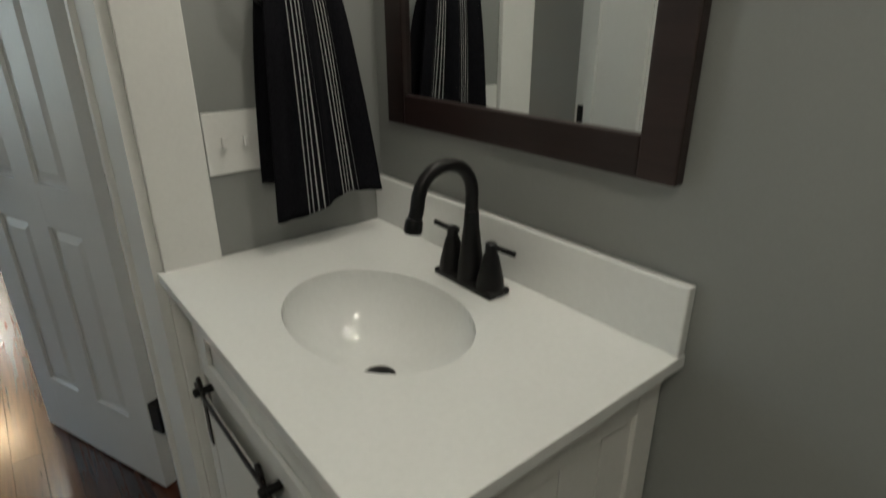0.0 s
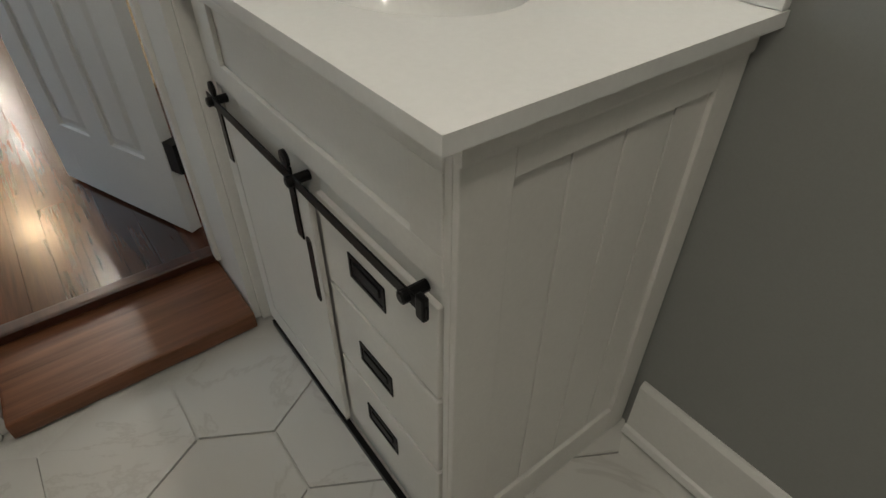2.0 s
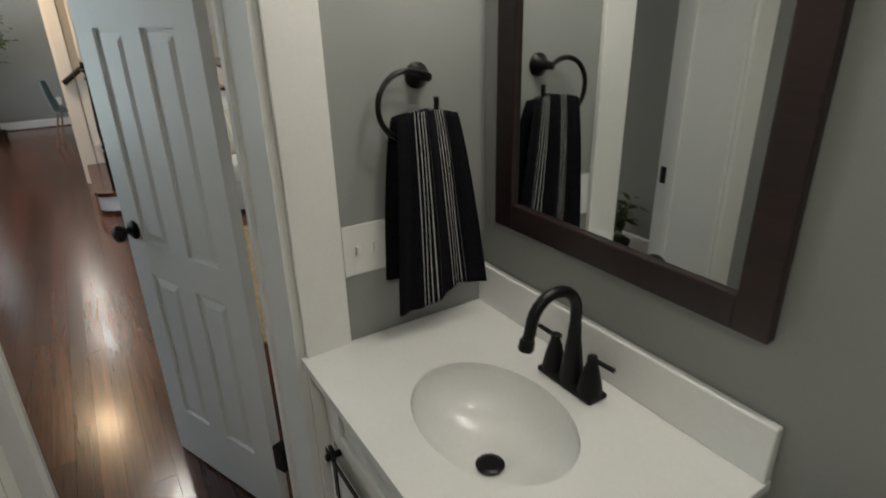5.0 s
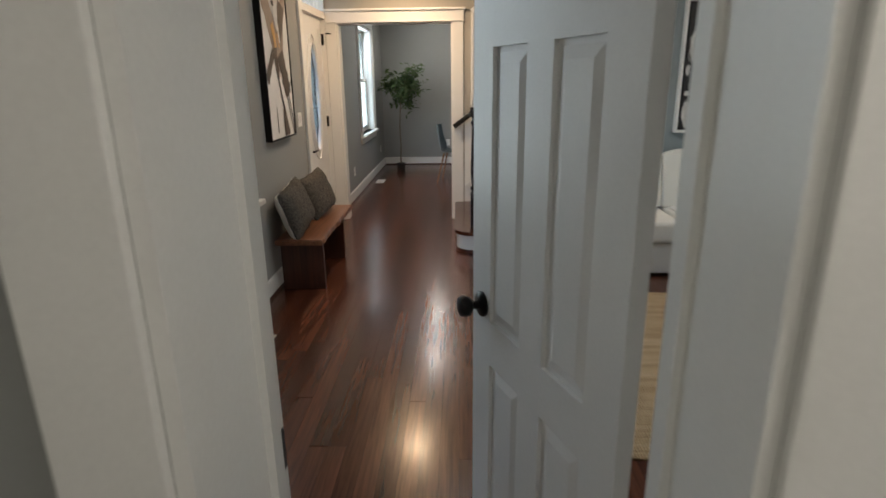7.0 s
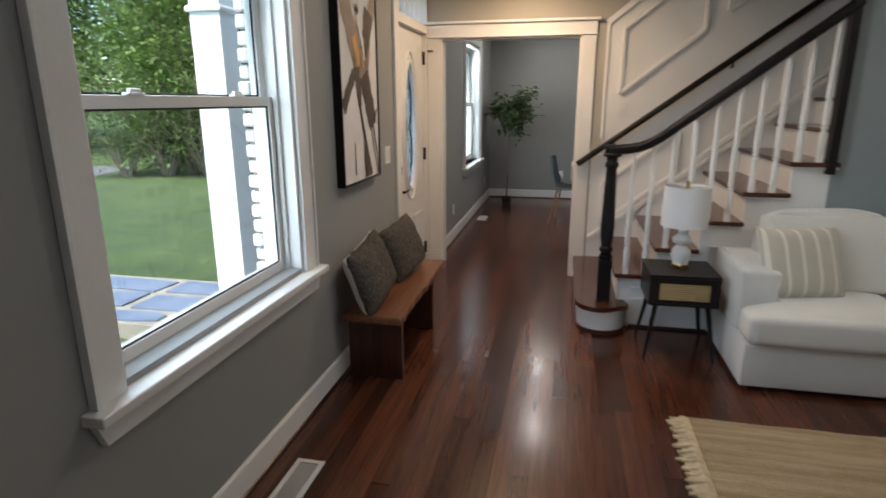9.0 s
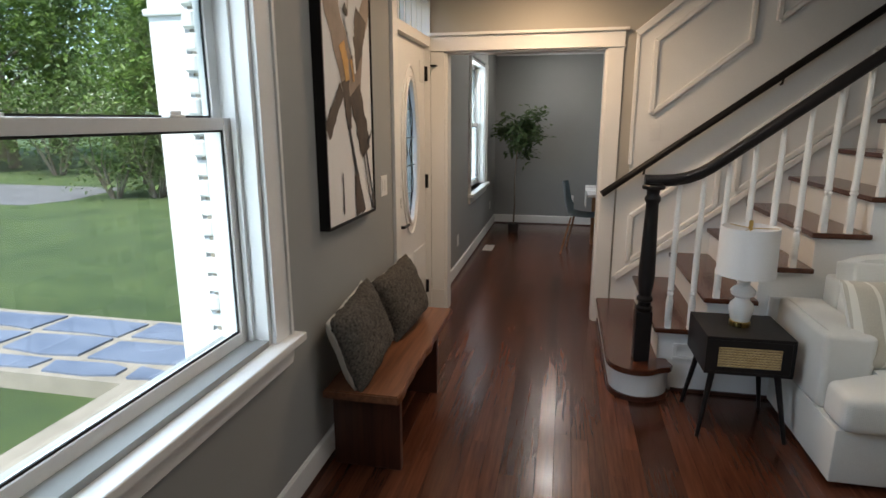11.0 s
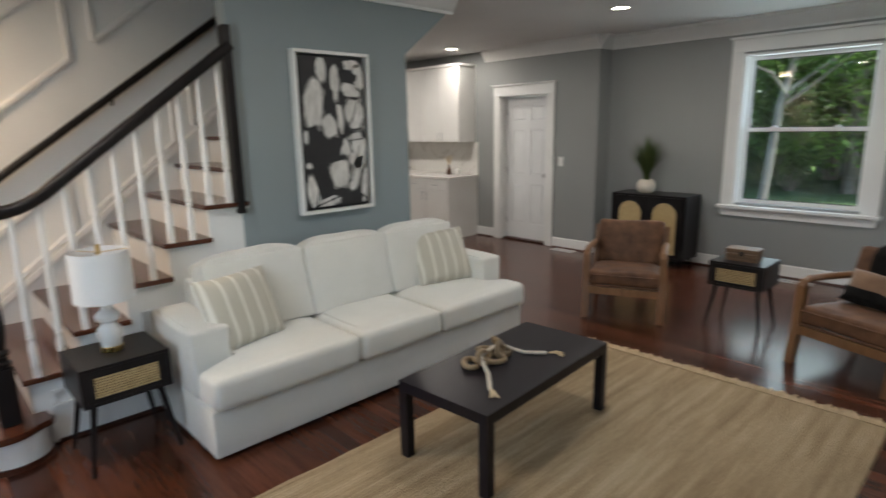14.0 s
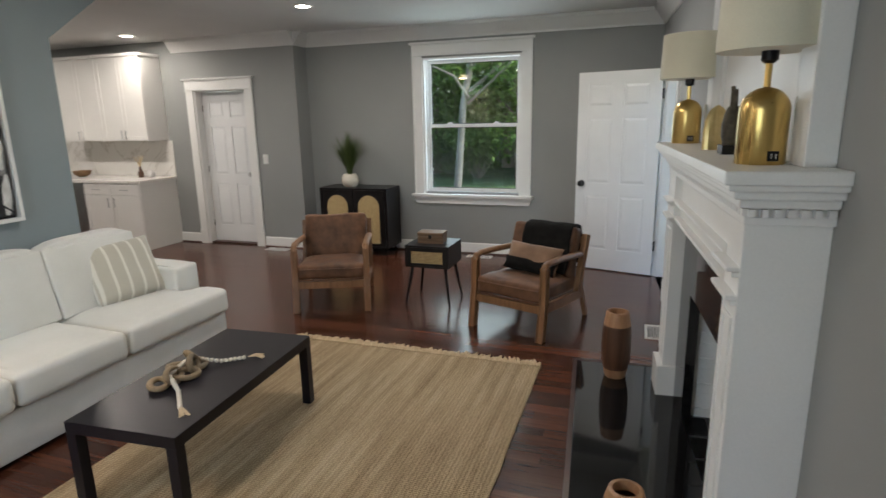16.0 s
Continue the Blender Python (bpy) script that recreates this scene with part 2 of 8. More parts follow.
def pane_glass(name, tint=(1, 1, 1), rough=0.0):
    k = Net(name)
    tr, gl = k.n("BsdfTransparent"), k.n("BsdfGlossy", Roughness=rough)
    tr.inputs["Color"].default_value = (*tint, 1)
    lw = k.n("LayerWeight", Blend=0.5)
    pw = k.n("Math")
    pw.operation = "POWER"
    pw.inputs[1].default_value = 5.0
    k.link(lw.outputs["Facing"], pw.inputs[0])
    fr = k.n("Math")
    fr.operation = "MULTIPLY_ADD"
    fr.inputs[1].default_value, fr.inputs[2].default_value = 0.6, 0.035
    k.link(pw.outputs[0], fr.inputs[0])
    mx = k.n("MixShader")
    k.link(fr.outputs[0], mx.inputs[0]), k.link(tr.outputs[0], mx.inputs[1]), k.link(gl.outputs[0], mx.inputs[2])
    k.link(mx.outputs[0], k.t.nodes["Material Output"].inputs["Surface"])
    return k.mat


M_GLASS = pane_glass("window_glass", (0.93, 0.96, 0.95))
M_MIRROR = surf("mirror_silver", (0.80, 0.83, 0.83), (0.81, 0.84, 0.84), 1, 5, (0.015, 0.02), 0.0, metal=1.0)


def lamp_glow(name, color, strength):
    k = Net(name)
    k.b.inputs["Base Color"].default_value = (0.9, 0.9, 0.9, 1)
    k.b.inputs["Emission Color"].default_value = (*color, 1)
    k.b.inputs["Emission Strength"].default_value = strength
    return k.mat


M_GLOW = lamp_glow("can_lens", (1.0, 0.87, 0.68), 2.0)
M_GLOWW = lamp_glow("hall_lens", (1.0, 0.76, 0.48), 2.0)


def cane():
    k = Net("woven_cane")
    v = k.coords((1, 1, 1), local=True)
    ch = k.n("TexChecker", Scale=110.0)
    ch.inputs["Color1"].default_value = (0.56, 0.42, 0.20, 1)
    ch.inputs["Color2"].default_value = (0.30, 0.20, 0.08, 1)
    k.link(v, ch.inputs["Vector"])
    k.link(k.mix(0.5, ch.outputs["Color"], k.ramp(k.noise(v, 30, 3), [(0.3, (0.42, 0.30, 0.13)), (0.7, (0.62, 0.48, 0.25))])), k.b.inputs["Base Color"])
    k.b.inputs["Roughness"].default_value = 0.6
    k.bump(ch.outputs["Fac"], 0.5, 0.001)
    return k.mat


M_CANE = cane()


def jute():
    k = Net("jute_rug")
    v = k.coords((0.35, 6, 1))
    v1 = k.coords((1, 1, 1))
    streak, mott = k.noise(v, 3.0, 6, 0.7), k.noise(v1, 1.1, 4)
    wv = k.n("TexWave", Scale=16.0, Distortion=4.5, Detail=2.0)
    wv.bands_direction = "Y"
    wv.inputs["Detail Scale"].default_value = 4.0
    k.link(v1, wv.inputs["Vector"])
    wx = k.n("TexWave", Scale=24.0, Distortion=2.2, Detail=2.0)
    wx.bands_direction = "X"
    k.link(v1, wx.inputs["Vector"])
    mm = k.n("Math")
    mm.operation = "MULTIPLY"
    k.link(wv.outputs["Fac"], mm.inputs[0]), k.link(wx.outputs["Fac"], mm.inputs[1])
    col = k.ramp(streak, [(0.32, (0.29, 0.205, 0.11)), (0.5, (0.52, 0.395, 0.235)), (0.68, (0.74, 0.60, 0.39))])
    col = k.mix(0.38, col, k.ramp(mm.outputs[0], [(0.0, (0.16, 0.105, 0.05)), (0.4, (0.62, 0.48, 0.29))]))
    k.link(col, k.b.inputs["Base Color"])
    k.b.inputs["Roughness"].default_value = 0.95
    k.bump(mm.outputs[0], 1.0, 0.010)
    return k.mat


M_JUTE = jute()
M_ROPE = surf("jute_fringe", (0.44, 0.34, 0.20), (0.68, 0.55, 0.36), 30, 200, (0.9, 1.0), 0.6)


def leafy(name, c1, c2, rough=0.5):
    k = Net(name)
    f = k.n("NewGeometry").outputs["Random Per Island"]
    k.link(k.ramp(f, [(0.0, c1), (1.0, c2)]), k.b.inputs["Base Color"])
    k.b.inputs["Roughness"].default_value = rough
    tl, mx = k.n("BsdfTranslucent"), k.n("MixShader")
    mx.inputs[0].default_value = 0.45
    k.link(k.ramp(f, [(0.0, c1), (1.0, c2)]), tl.inputs["Color"])
    k.link(k.b.outputs[0], mx.inputs[1]), k.link(tl.outputs[0], mx.inputs[2])
    k.link(mx.outputs[0], k.t.nodes["Material Output"].inputs["Surface"])
    return k.mat


M_LEAF = leafy("indoor_leaf", (0.035, 0.065, 0.024), (0.12, 0.17, 0.065))
M_GRASSY = leafy("grass_blade", (0.045, 0.075, 0.02), (0.13, 0.17, 0.06))
M_TREELEAF = leafy("tree_leaf", (0.06, 0.115, 0.022), (0.20, 0.30, 0.065))
M_TREELEAF2 = leafy("dark_tree_leaf", (0.05, 0.095, 0.022), (0.17, 0.25, 0.07))
M_BARK = surf("bark", (0.10, 0.075, 0.055), (0.22, 0.175, 0.135), 6, 40, (0.8, 0.95), 0.8, stretch=(1, 1, 0.25), dist=0.01)
M_PALEBARK = surf("pale_bark", (0.12, 0.098, 0.075), (0.26, 0.215, 0.175), 5, 30, (0.8, 0.95), 0.6, stretch=(1, 1, 0.3), dist=0.008)
M_LAWN = surf("lawn", (0.040, 0.072, 0.018), (0.085, 0.125, 0.034), 1.3, 90, (0.8, 0.95), 0.9, dist=0.03)
M_SLATE = surf("blue_slate", (0.085, 0.11, 0.165), (0.16, 0.19, 0.25), 2.5, 40, (0.5, 0.7), 0.4, dist=0.004)
M_ASPHALT = surf("driveway_asphalt", (0.10, 0.10, 0.105), (0.15, 0.15, 0.155), 1.5, 70, (0.8, 0.95), 0.5, dist=0.004)
M_MORTAR = surf("sand_mortar", (0.22, 0.195, 0.155), (0.31, 0.275, 0.22), 5, 60, (0.8, 0.95), 0.5)
M_FENCE = wood("weathered_fence", (0.10, 0.095, 0.09), (0.16, 0.15, 0.145), (0.22, 0.21, 0.20), 2, (0.8, 0.95), 40)

# ---- building helpers ----


def box(bm, x0, x1, y0, y1, z0, z1, bevel=0.0, seg=2):
    r = bmesh.ops.create_cube(bm, size=1.0)
    vs = r["verts"]
    for v in vs:
        v.co = Vector((x0 + (v.co.x + 0.5) * (x1 - x0), y0 + (v.co.y + 0.5) * (y1 - y0), z0 + (v.co.z + 0.5) * (z1 - z0)))
    if bevel > 0:
        es = list({e for v in vs for e in v.link_edges})
        bmesh.ops.bevel(bm, geom=es, offset=bevel, segments=seg, profile=0.6, affect="EDGES", clamp_overlap=True)
    return bm


def B(*a, bevel=0.0, seg=2):
    return box(bmesh.new(), *a, bevel=bevel, seg=seg)


def revolve(profile, steps=24, x=0, y=0, bm=None):
    """A turned solid round z from rows of (radius, height)."""
    bm = bm or bmesh.new()
    rings = []
    for r, z in profile:
        rings.append([bm.verts.new((x + r * math.cos(2 * math.pi * i / steps), y + r * math.sin(2 * math.pi * i / steps), z)) for i in range(steps)])
    for a, b in zip(rings, rings[1:]):
        for i in range(steps):
            bm.faces.new((a[i], a[(i + 1) % steps], b[(i + 1) % steps], b[i]))
    if profile[0][0] > 1e-4:
        bm.faces.new(list(reversed(rings[0])))
    if profile[-1][0] > 1e-4:
        bm.faces.new(rings[-1])
    bmesh.ops.remove_doubles(bm, verts=bm.verts, dist=1e-6)
    return bm


def tube(points, radius, steps=10, bm=None, closed=False, scale_end=1.0):
    """A round bar along a line of points."""
    bm = bm or bmesh.new()
    pts = [Vector(p) for p in points]
    n, rings, up = len(pts), [], None
    for i, p in enumerate(pts):
        d = (pts[(i + 1) % n] - pts[i - 1]) if closed else (pts[min(i + 1, n - 1)] - pts[max(i - 1, 0)])
        d.normalize()
        if up is None:
            up = Vector((0, 0, 1)) if abs(d.z) < 0.9 else Vector((1, 0, 0))
        side = d.cross(up).normalized()
        up = side.cross(d).normalized()
        r = radius * (1 + (scale_end - 1) * i / max(1, n - 1))
        rings.append([bm.verts.new(p + r * (math.cos(2 * math.pi * k / steps) * side + math.sin(2 * math.pi * k / steps) * up)) for k in range(steps)])
    for a, b in zip(rings, rings[1:] + ([rings[0]] if closed else [])):
        for k in range(steps):
            bm.faces.new((a[k], a[(k + 1) % steps], b[(k + 1) % steps], b[k]))
    if not closed:
        bm.faces.new(list(reversed(rings[0])))
        bm.faces.new(rings[-1])
    bmesh.ops.recalc_face_normals(bm, faces=bm.faces)
    return bm


def bar(bm, a, b, w, h, bevel=0.0):
    """A square bar from a to b."""
    a, b = Vector(a), Vector(b)
    d = b - a
    q = d.to_track_quat("Z", "Y")
    r = bmesh.ops.create_cube(bm, size=1.0)
    for v in r["verts"]:
        v.co = a + q @ Vector((v.co.x * w, v.co.y * h, (v.co.z + 0.5) * d.length))
    if bevel > 0:
        bmesh.ops.bevel(bm, geom=list({e for v in r["verts"] for e in v.link_edges}), offset=bevel, segments=2, affect="EDGES")
    return bm


def extrude_poly(pts, depth, bm=None):
    """A flat outline in x, z, thickened along +y."""
    bm = bm or bmesh.new()
    f = [bm.verts.new((x, 0, z)) for x, z in pts]
    k = [bm.verts.new((x, depth, z)) for x, z in pts]
    bm.faces.new(f)
    bm.faces.new(list(reversed(k)))
    n = len(pts)
    for i in range(n):
        bm.faces.new((f[i], k[i], k[(i + 1) % n], f[(i + 1) % n]))
    bmesh.ops.recalc_face_normals(bm, faces=bm.faces)
    return bm


def moved(bm, m):
    bmesh.ops.transform(bm, matrix=m, verts=bm.verts)
    return bm


def mesh_of(name, bm, material, smooth=False):
    me = bpy.data.meshes.new(name)
    bm.to_mesh(me)
    bm.free()
    for m in (material if isinstance(material, (list, tuple)) else [material]):
        me.materials.append(m)
    if smooth:
        me.polygons.foreach_set("use_smooth", [True] * len(me.polygons))
        me.set_sharp_from_angle(angle=radians(38))
    return me


def part(name, bm, material, parent, label="", smooth=False):
    ob = new(name, mesh_of(name, bm, material, smooth))
    ob.parent = parent
    if label:
        tagged(ob, label)
    return ob


def thing(name, label, category, m=None, group=""):
    ob = new(name)
    ob.empty_display_size = 0.1
    tagged(ob, label, category, group)
    if m is not None:
        ob.matrix_basis = m
    return ob


def solid(name, bm, material, label="", category="", kind="structure", smooth=False, m=None):
    ob = new(name, mesh_of(name, bm, material, smooth))
    tagged(ob, label, category, "", kind)
    if m is not None:
        ob.matrix_basis = m
    return ob


def wall_mesh(u0, u1, z0, z1, depth, holes):
    """A wall in x (u) and z, thickness along +y, with openings (u0, u1, z0, z1) through it."""
    us = sorted({u0, u1, *[h[0] for h in holes], *[h[1] for h in holes]})
    zs = sorted({z0, z1, *[h[2] for h in holes], *[h[3] for h in holes]})

    def full(i, j):
        if i < 0 or j < 0 or i >= len(us) - 1 or j >= len(zs) - 1:
            return False
        u, z = (us[i] + us[i + 1]) / 2, (zs[j] + zs[j + 1]) / 2
        return not any(h[0] < u < h[1] and h[2] < z < h[3] for h in holes)

    bm = bmesh.new()

    def quad(*p):
        bm.faces.new([bm.verts.new(v) for v in p])

    for i in range(len(us) - 1):
        for j in range(len(zs) - 1):
            if not full(i, j):
                continue
            a, b, c, d = us[i], us[i + 1], zs[j], zs[j + 1]
            quad((a, 0, c), (b, 0, c), (b, 0, d), (a, 0, d))
            quad((a, depth, c), (a, depth, d), (b, depth, d), (b, depth, c))
            if not full(i - 1, j):
                quad((a, 0, c), (a, 0, d), (a, depth, d), (a, depth, c))
            if not full(i + 1, j):
                quad((b, 0, c), (b, depth, c), (b, depth, d), (b, 0, d))
            if not full(i, j - 1):
                quad((a, 0, c), (a, depth, c), (b, depth, c), (b, 0, c))
            if not full(i, j + 1):
                quad((a, 0, d), (b, 0, d), (b, depth, d), (a, depth, d))
    bmesh.ops.remove_doubles(bm, verts=bm.verts, dist=1e-5)
    bmesh.ops.recalc_face_normals(bm, faces=bm.faces)
    return bm


def ellipse_plate(x0, x1, y0, y1, cx, cy, rx, ry, z0, z1, steps=48):
    """A flat slab with an oval hole through it."""
    bm = bmesh.new()
    ring, out = [], []
    for i in range(steps):
        a = 2 * math.pi * i / steps
        c, s = math.cos(a), math.sin(a)
        ring.append((cx + rx * c, cy + ry * s))
        k = min((x1 - cx) / c if c > 1e-6 else 1e9, (x0 - cx) / c if c < -1e-6 else 1e9, (y1 - cy) / s if s > 1e-6 else 1e9, (y0 - cy) / s if s < -1e-6 else 1e9)
        out.append([cx + k * c, cy + k * s])
    for corner in ((x0, y0), (x1, y0), (x1, y1), (x0, y1)):
        j = min(range(steps), key=lambda i: (out[i][0] - corner[0]) ** 2 + (out[i][1] - corner[1]) ** 2)
        out[j] = list(corner)
    lv = {}
    for name, pts in (("r", ring), ("o", out)):
        for z in (z0, z1):
            lv[name, z] = [bm.verts.new((p[0], p[1], z)) for p in pts]
    for i in range(steps):
        j = (i + 1) % steps
        bm.faces.new((lv["r", z1][i], lv["o", z1][i], lv["o", z1][j], lv["r", z1][j]))
        bm.faces.new((lv["r", z0][i], lv["r", z0][j], lv["o", z0][j], lv["o", z0][i]))
        bm.faces.new((lv["o", z0][i], lv["o", z0][j], lv["o", z1][j], lv["o", z1][i]))
        bm.faces.new((lv["r", z0][i], lv["r", z1][i], lv["r", z1][j], lv["r", z0][j]))
    bmesh.ops.recalc_face_normals(bm, faces=bm.faces)
    return bm


# x runs from the front wall (street) to the back, y from the bathroom to the dining room
XF, XE, XD = -1.20, 6.70, 6.42      # front wall, window wall, kitchen wall
YD, YT = 7.43, 11.75                # wall with the cased opening, end wall of the dining room
YP = 6.27                           # wall beside the stairs
BZ = -0.08                          # bathroom floor
SLOPE = 0.075                       # the fireplace wall is slightly out of square


def wy(x):
    return 1.97 + SLOPE * (x - 0.5)


ALONG_Y = pose(0, 0, 0, 0, 0, 90)   # a wall drawn in x, z turned to run along y, its thickness towards -x

# floors
solid("floor", B(XF - 0.02, XE + 0.02, 1.895, YT + 0.02, -0.14, -0.02), M_SUB, "glossy dark red-brown oak board floor", "floor")
solid("bathroom_floor", B(-0.40, 1.10, -1.22, 1.70, BZ - 0.05, BZ - 0.008), M_GROUT, "white marble hexagon tile floor with pale grout", "floor")

# walls
w1 = (3.555, 4.755, 0.78, 2.32)
w3 = (9.35, 10.50, 0.76, 2.26)
fd = (6.44, 7.40, 0.0, 2.52)
solid("wall_front", wall_mesh(1.6, YT + 0.12, -0.2, 2.8, 0.20, [w1, w3, fd]), M_WALL, "grey-green painted plaster wall with window and front door openings", "wall", m=pose(XF, 0, 0) @ ALONG_Y)
solid("wall_dining_end", wall_mesh(XF - 0.2, 3.2, -0.2, 2.8, 0.12, [(0.62, 1.5, 0.7, 2.2)]), M_WALL, "grey painted end wall of the dining room", "wall", m=pose(0, YT, 0))
solid("wall_dining_side", B(3.2, 3.3, YD + 0.15, YT, -0.1, 2.8), M_WALL, "grey painted dining room wall", "wall")
solid("wall_opening", wall_mesh(XF, 3.75, -0.1, 5.2, 0.14, [(-1.09, 0.125, -0.1, 2.10)]), M_BEIGE, "greige painted wall with a wide cased opening", "wall", m=pose(0, YD, 0))
solid("wall_kitchen", wall_mesh(6.62, 12.0, -0.1, 2.8, 0.30, [(7.365, 8.165, 0.0, 2.03)]), M_WALL, "grey painted kitchen wall with door opening", "wall", m=pose(XD + 0.30, 0, 0) @ ALONG_Y)
solid("wall_window", wall_mesh(2.0, 6.62, -0.1, 2.8, 0.20, [(3.895, 5.075, 0.75, 2.305)]), M_WALL, "grey painted wall with a sash window", "wall", m=pose(XE + 0.20, 0, 0) @ ALONG_Y)
solid("wall_kitchen_end", B(2.6, XD + 0.3, 12.0, 12.1, -0.1, 2.8), M_WALL, "grey painted kitchen end wall", "wall")
solid("wall_kitchen_side", B(3.62, 3.75, YD + 0.14, 12.0, -0.1, 2.8), M_WALL, "grey painted kitchen side wall", "wall")
ang = math.degrees(math.atan(SLOPE))
FW = pose(0.5, 1.97, 0, 0, 0, ang)       # fireplace wall: local x along it, local +y into the living room
solid("wall_fireplace", wall_mesh(0.02, 6.35, -0.1, 2.8, 0.14, [(1.96, 2.82, -0.1, 0.95), (4.92, 5.72, 0.0, 2.03)]), M_WALL, "grey painted wall behind the fireplace", "wall", m=FW @ pose(0, -0.14, 0))
solid("wall_bath_door", wall_mesh(XF - 0.2, 1.12, -0.2, 2.8, 0.28, [(-0.11, 0.51, -0.2, 2.05)]), M_WALL, "grey painted thick wall with the bathroom doorway", "wall", m=pose(0, 1.635, 0))
solid("wall_bath_mirror", B(1.052, 1.15, -1.2, 1.635, -0.2, 2.6), M_WALL, "grey painted bathroom wall behind the vanity", "wall")
solid("wall_bath_back", B(-0.5, 1.15, -1.3, -1.2, -0.2, 2.6), M_WALL, "grey painted bathroom end wall", "wall")
solid("wall_bath_side", B(-0.50, -0.385, -1.2, 1.635, -0.2, 2.6), M_GROUT, "marble tiled bathroom wall", "wall")
solid("ceiling_bath", B(-0.5, 1.15, -1.3, 1.635, 2.45, 2.55), M_CEIL, "white painted bathroom ceiling", "ceiling")
solid("wall_closet", wall_mesh(4.7, 6.0, -0.1, 2.8, 0.1, []), M_WALL, "plain closet wall", "wall", m=FW @ pose(0, -0.9, 0))

# the wall beside the stairs, with its slanted upper corner
PW = [(1.66, 0.0), (3.06, 0.0), (3.06, 2.17), (3.56, 2.55), (3.56, 5.2), (1.66, 5.2)]
solid("wall_picture", extrude_poly(PW, 0.12), M_WALLBLUE, "blue-grey painted wall beside the stairs with a slanted corner", "wall", m=pose(0, YP, 0))
solid("wall_stair_end", B(3.56, 3.75, YP, YD, CEIL, 5.2), M_BEIGE, "greige wall at the head of the stairs", "wall")
solid("wall_stair_upper", B(-0.02, 1.66, YP, YP + 0.12, 2.80, 5.2), M_BEIGE, "greige wall above the stairs", "wall")
solid("wall_stair_head", B(-0.1, -0.02, YP, YD, 2.80, 5.2), M_BEIGE, "greige wall above the hall", "wall")

# ceilings: living, kitchen, dining, stair top
bm = bmesh.new()
for r in ((XF - 0.1, XE + 0.2, 1.5, YP), (XF - 0.1, 0.0, YP, YD + 0.07), (3.56, XE + 0.2, YP, 12.1), (XF - 0.1, 3.56, YD + 0.07, 12.1)):
    box(bm, r[0], r[1], r[2], r[3], CEIL, CEIL + 0.14)
box(bm, -0.1, 3.75, YP, YD + 0.1, 5.2, 5.3)
solid("ceiling", bm, M_CEIL, "smooth white painted ceiling", "ceiling")


def crown(name, length, m):
    pts = [(0, 0), (0, -0.155), (0.018, -0.155), (0.022, -0.135), (0.034, -0.125), (0.06, -0.095), (0.09, -0.05), (0.112, -0.034), (0.115, -0.016), (0.128, -0.014), (0.128, 0)]
    bm = extrude_poly(pts, length)
    ob = solid(name, bm, M_TRIM, "white painted stepped crown moulding", "moulding", smooth=True)
    ob.matrix_basis = m
    return ob


# profile x points out of the wall, length runs along local y
crown("crown_moulding", 4.4, pose(XE, 6.60, CEIL, 0, 0, 180))
crown("crown_moulding", 1.85, pose(XD, 8.45, CEIL, 0, 0, 180))
crown("crown_moulding", XE - XD + 0.1, pose(XD - 0.02, 6.62, CEIL, 0, 0, -90))
crown("crown_moulding", 6.3, FW @ pose(0, 0, CEIL, 0, 0, 0) @ pose(6.2, 0, 0, 0, 0, 90))
crown("crown_moulding", 1.9, pose(1.66, YP, CEIL, 0, 0, -90))
crown("crown_moulding", 3.7, pose(XF, 2.0, CEIL))
crown("crown_moulding", 4.1, pose(XF, YD + 0.16, CEIL))
crown("crown_moulding", 4.4, pose(XF, YT, CEIL, 0, 0, -90))


def baseboard(length, m, height=0.135, shoe=M_SHOE, shoe_label="dark stained wooden shoe moulding"):
    root = solid("baseboard", extrude_poly([(0, 0), (0, height), (0.006, height), (0.014, height - 0.012), (0.016, 0)], length), M_TRIM, "tall white painted baseboard", "baseboard", m=m)
    bm = extrude_poly([(0.016, 0), (0.016, 0.018), (0.024, 0.014), (0.03, 0.0)], length)
    part("shoe_mould", bm, shoe, root, shoe_label)
    return root


baseboard(4.40, pose(XF, 1.96, 0))
baseboard(4.2, pose(XF, YD + 0.14, 0))
baseboard(4.3, pose(XF, YT, 0, 0, 0, -90))
baseboard(3.2, pose(XE, 6.62, 0, 0, 0, 180))
baseboard(0.60, pose(XD, 7.24, 0, 0, 0, 180))
baseboard(0.345, pose(XD, 8.63, 0, 0, 0, 180))
baseboard(0.26, pose(XD, 6.62, 0, 0, 0, -90))
baseboard(0.98, FW @ pose(1.36, 0, 0, 0, 0, 90))
baseboard(1.38, FW @ pose(4.80, 0, 0, 0, 0, 90))
baseboard(0.80, pose(1.052, 0.80, BZ, 0, 0, 180), 0.16, M_TRIM, "")
baseboard(1.40, pose(1.66, YP, 0, 0, 0, -90))


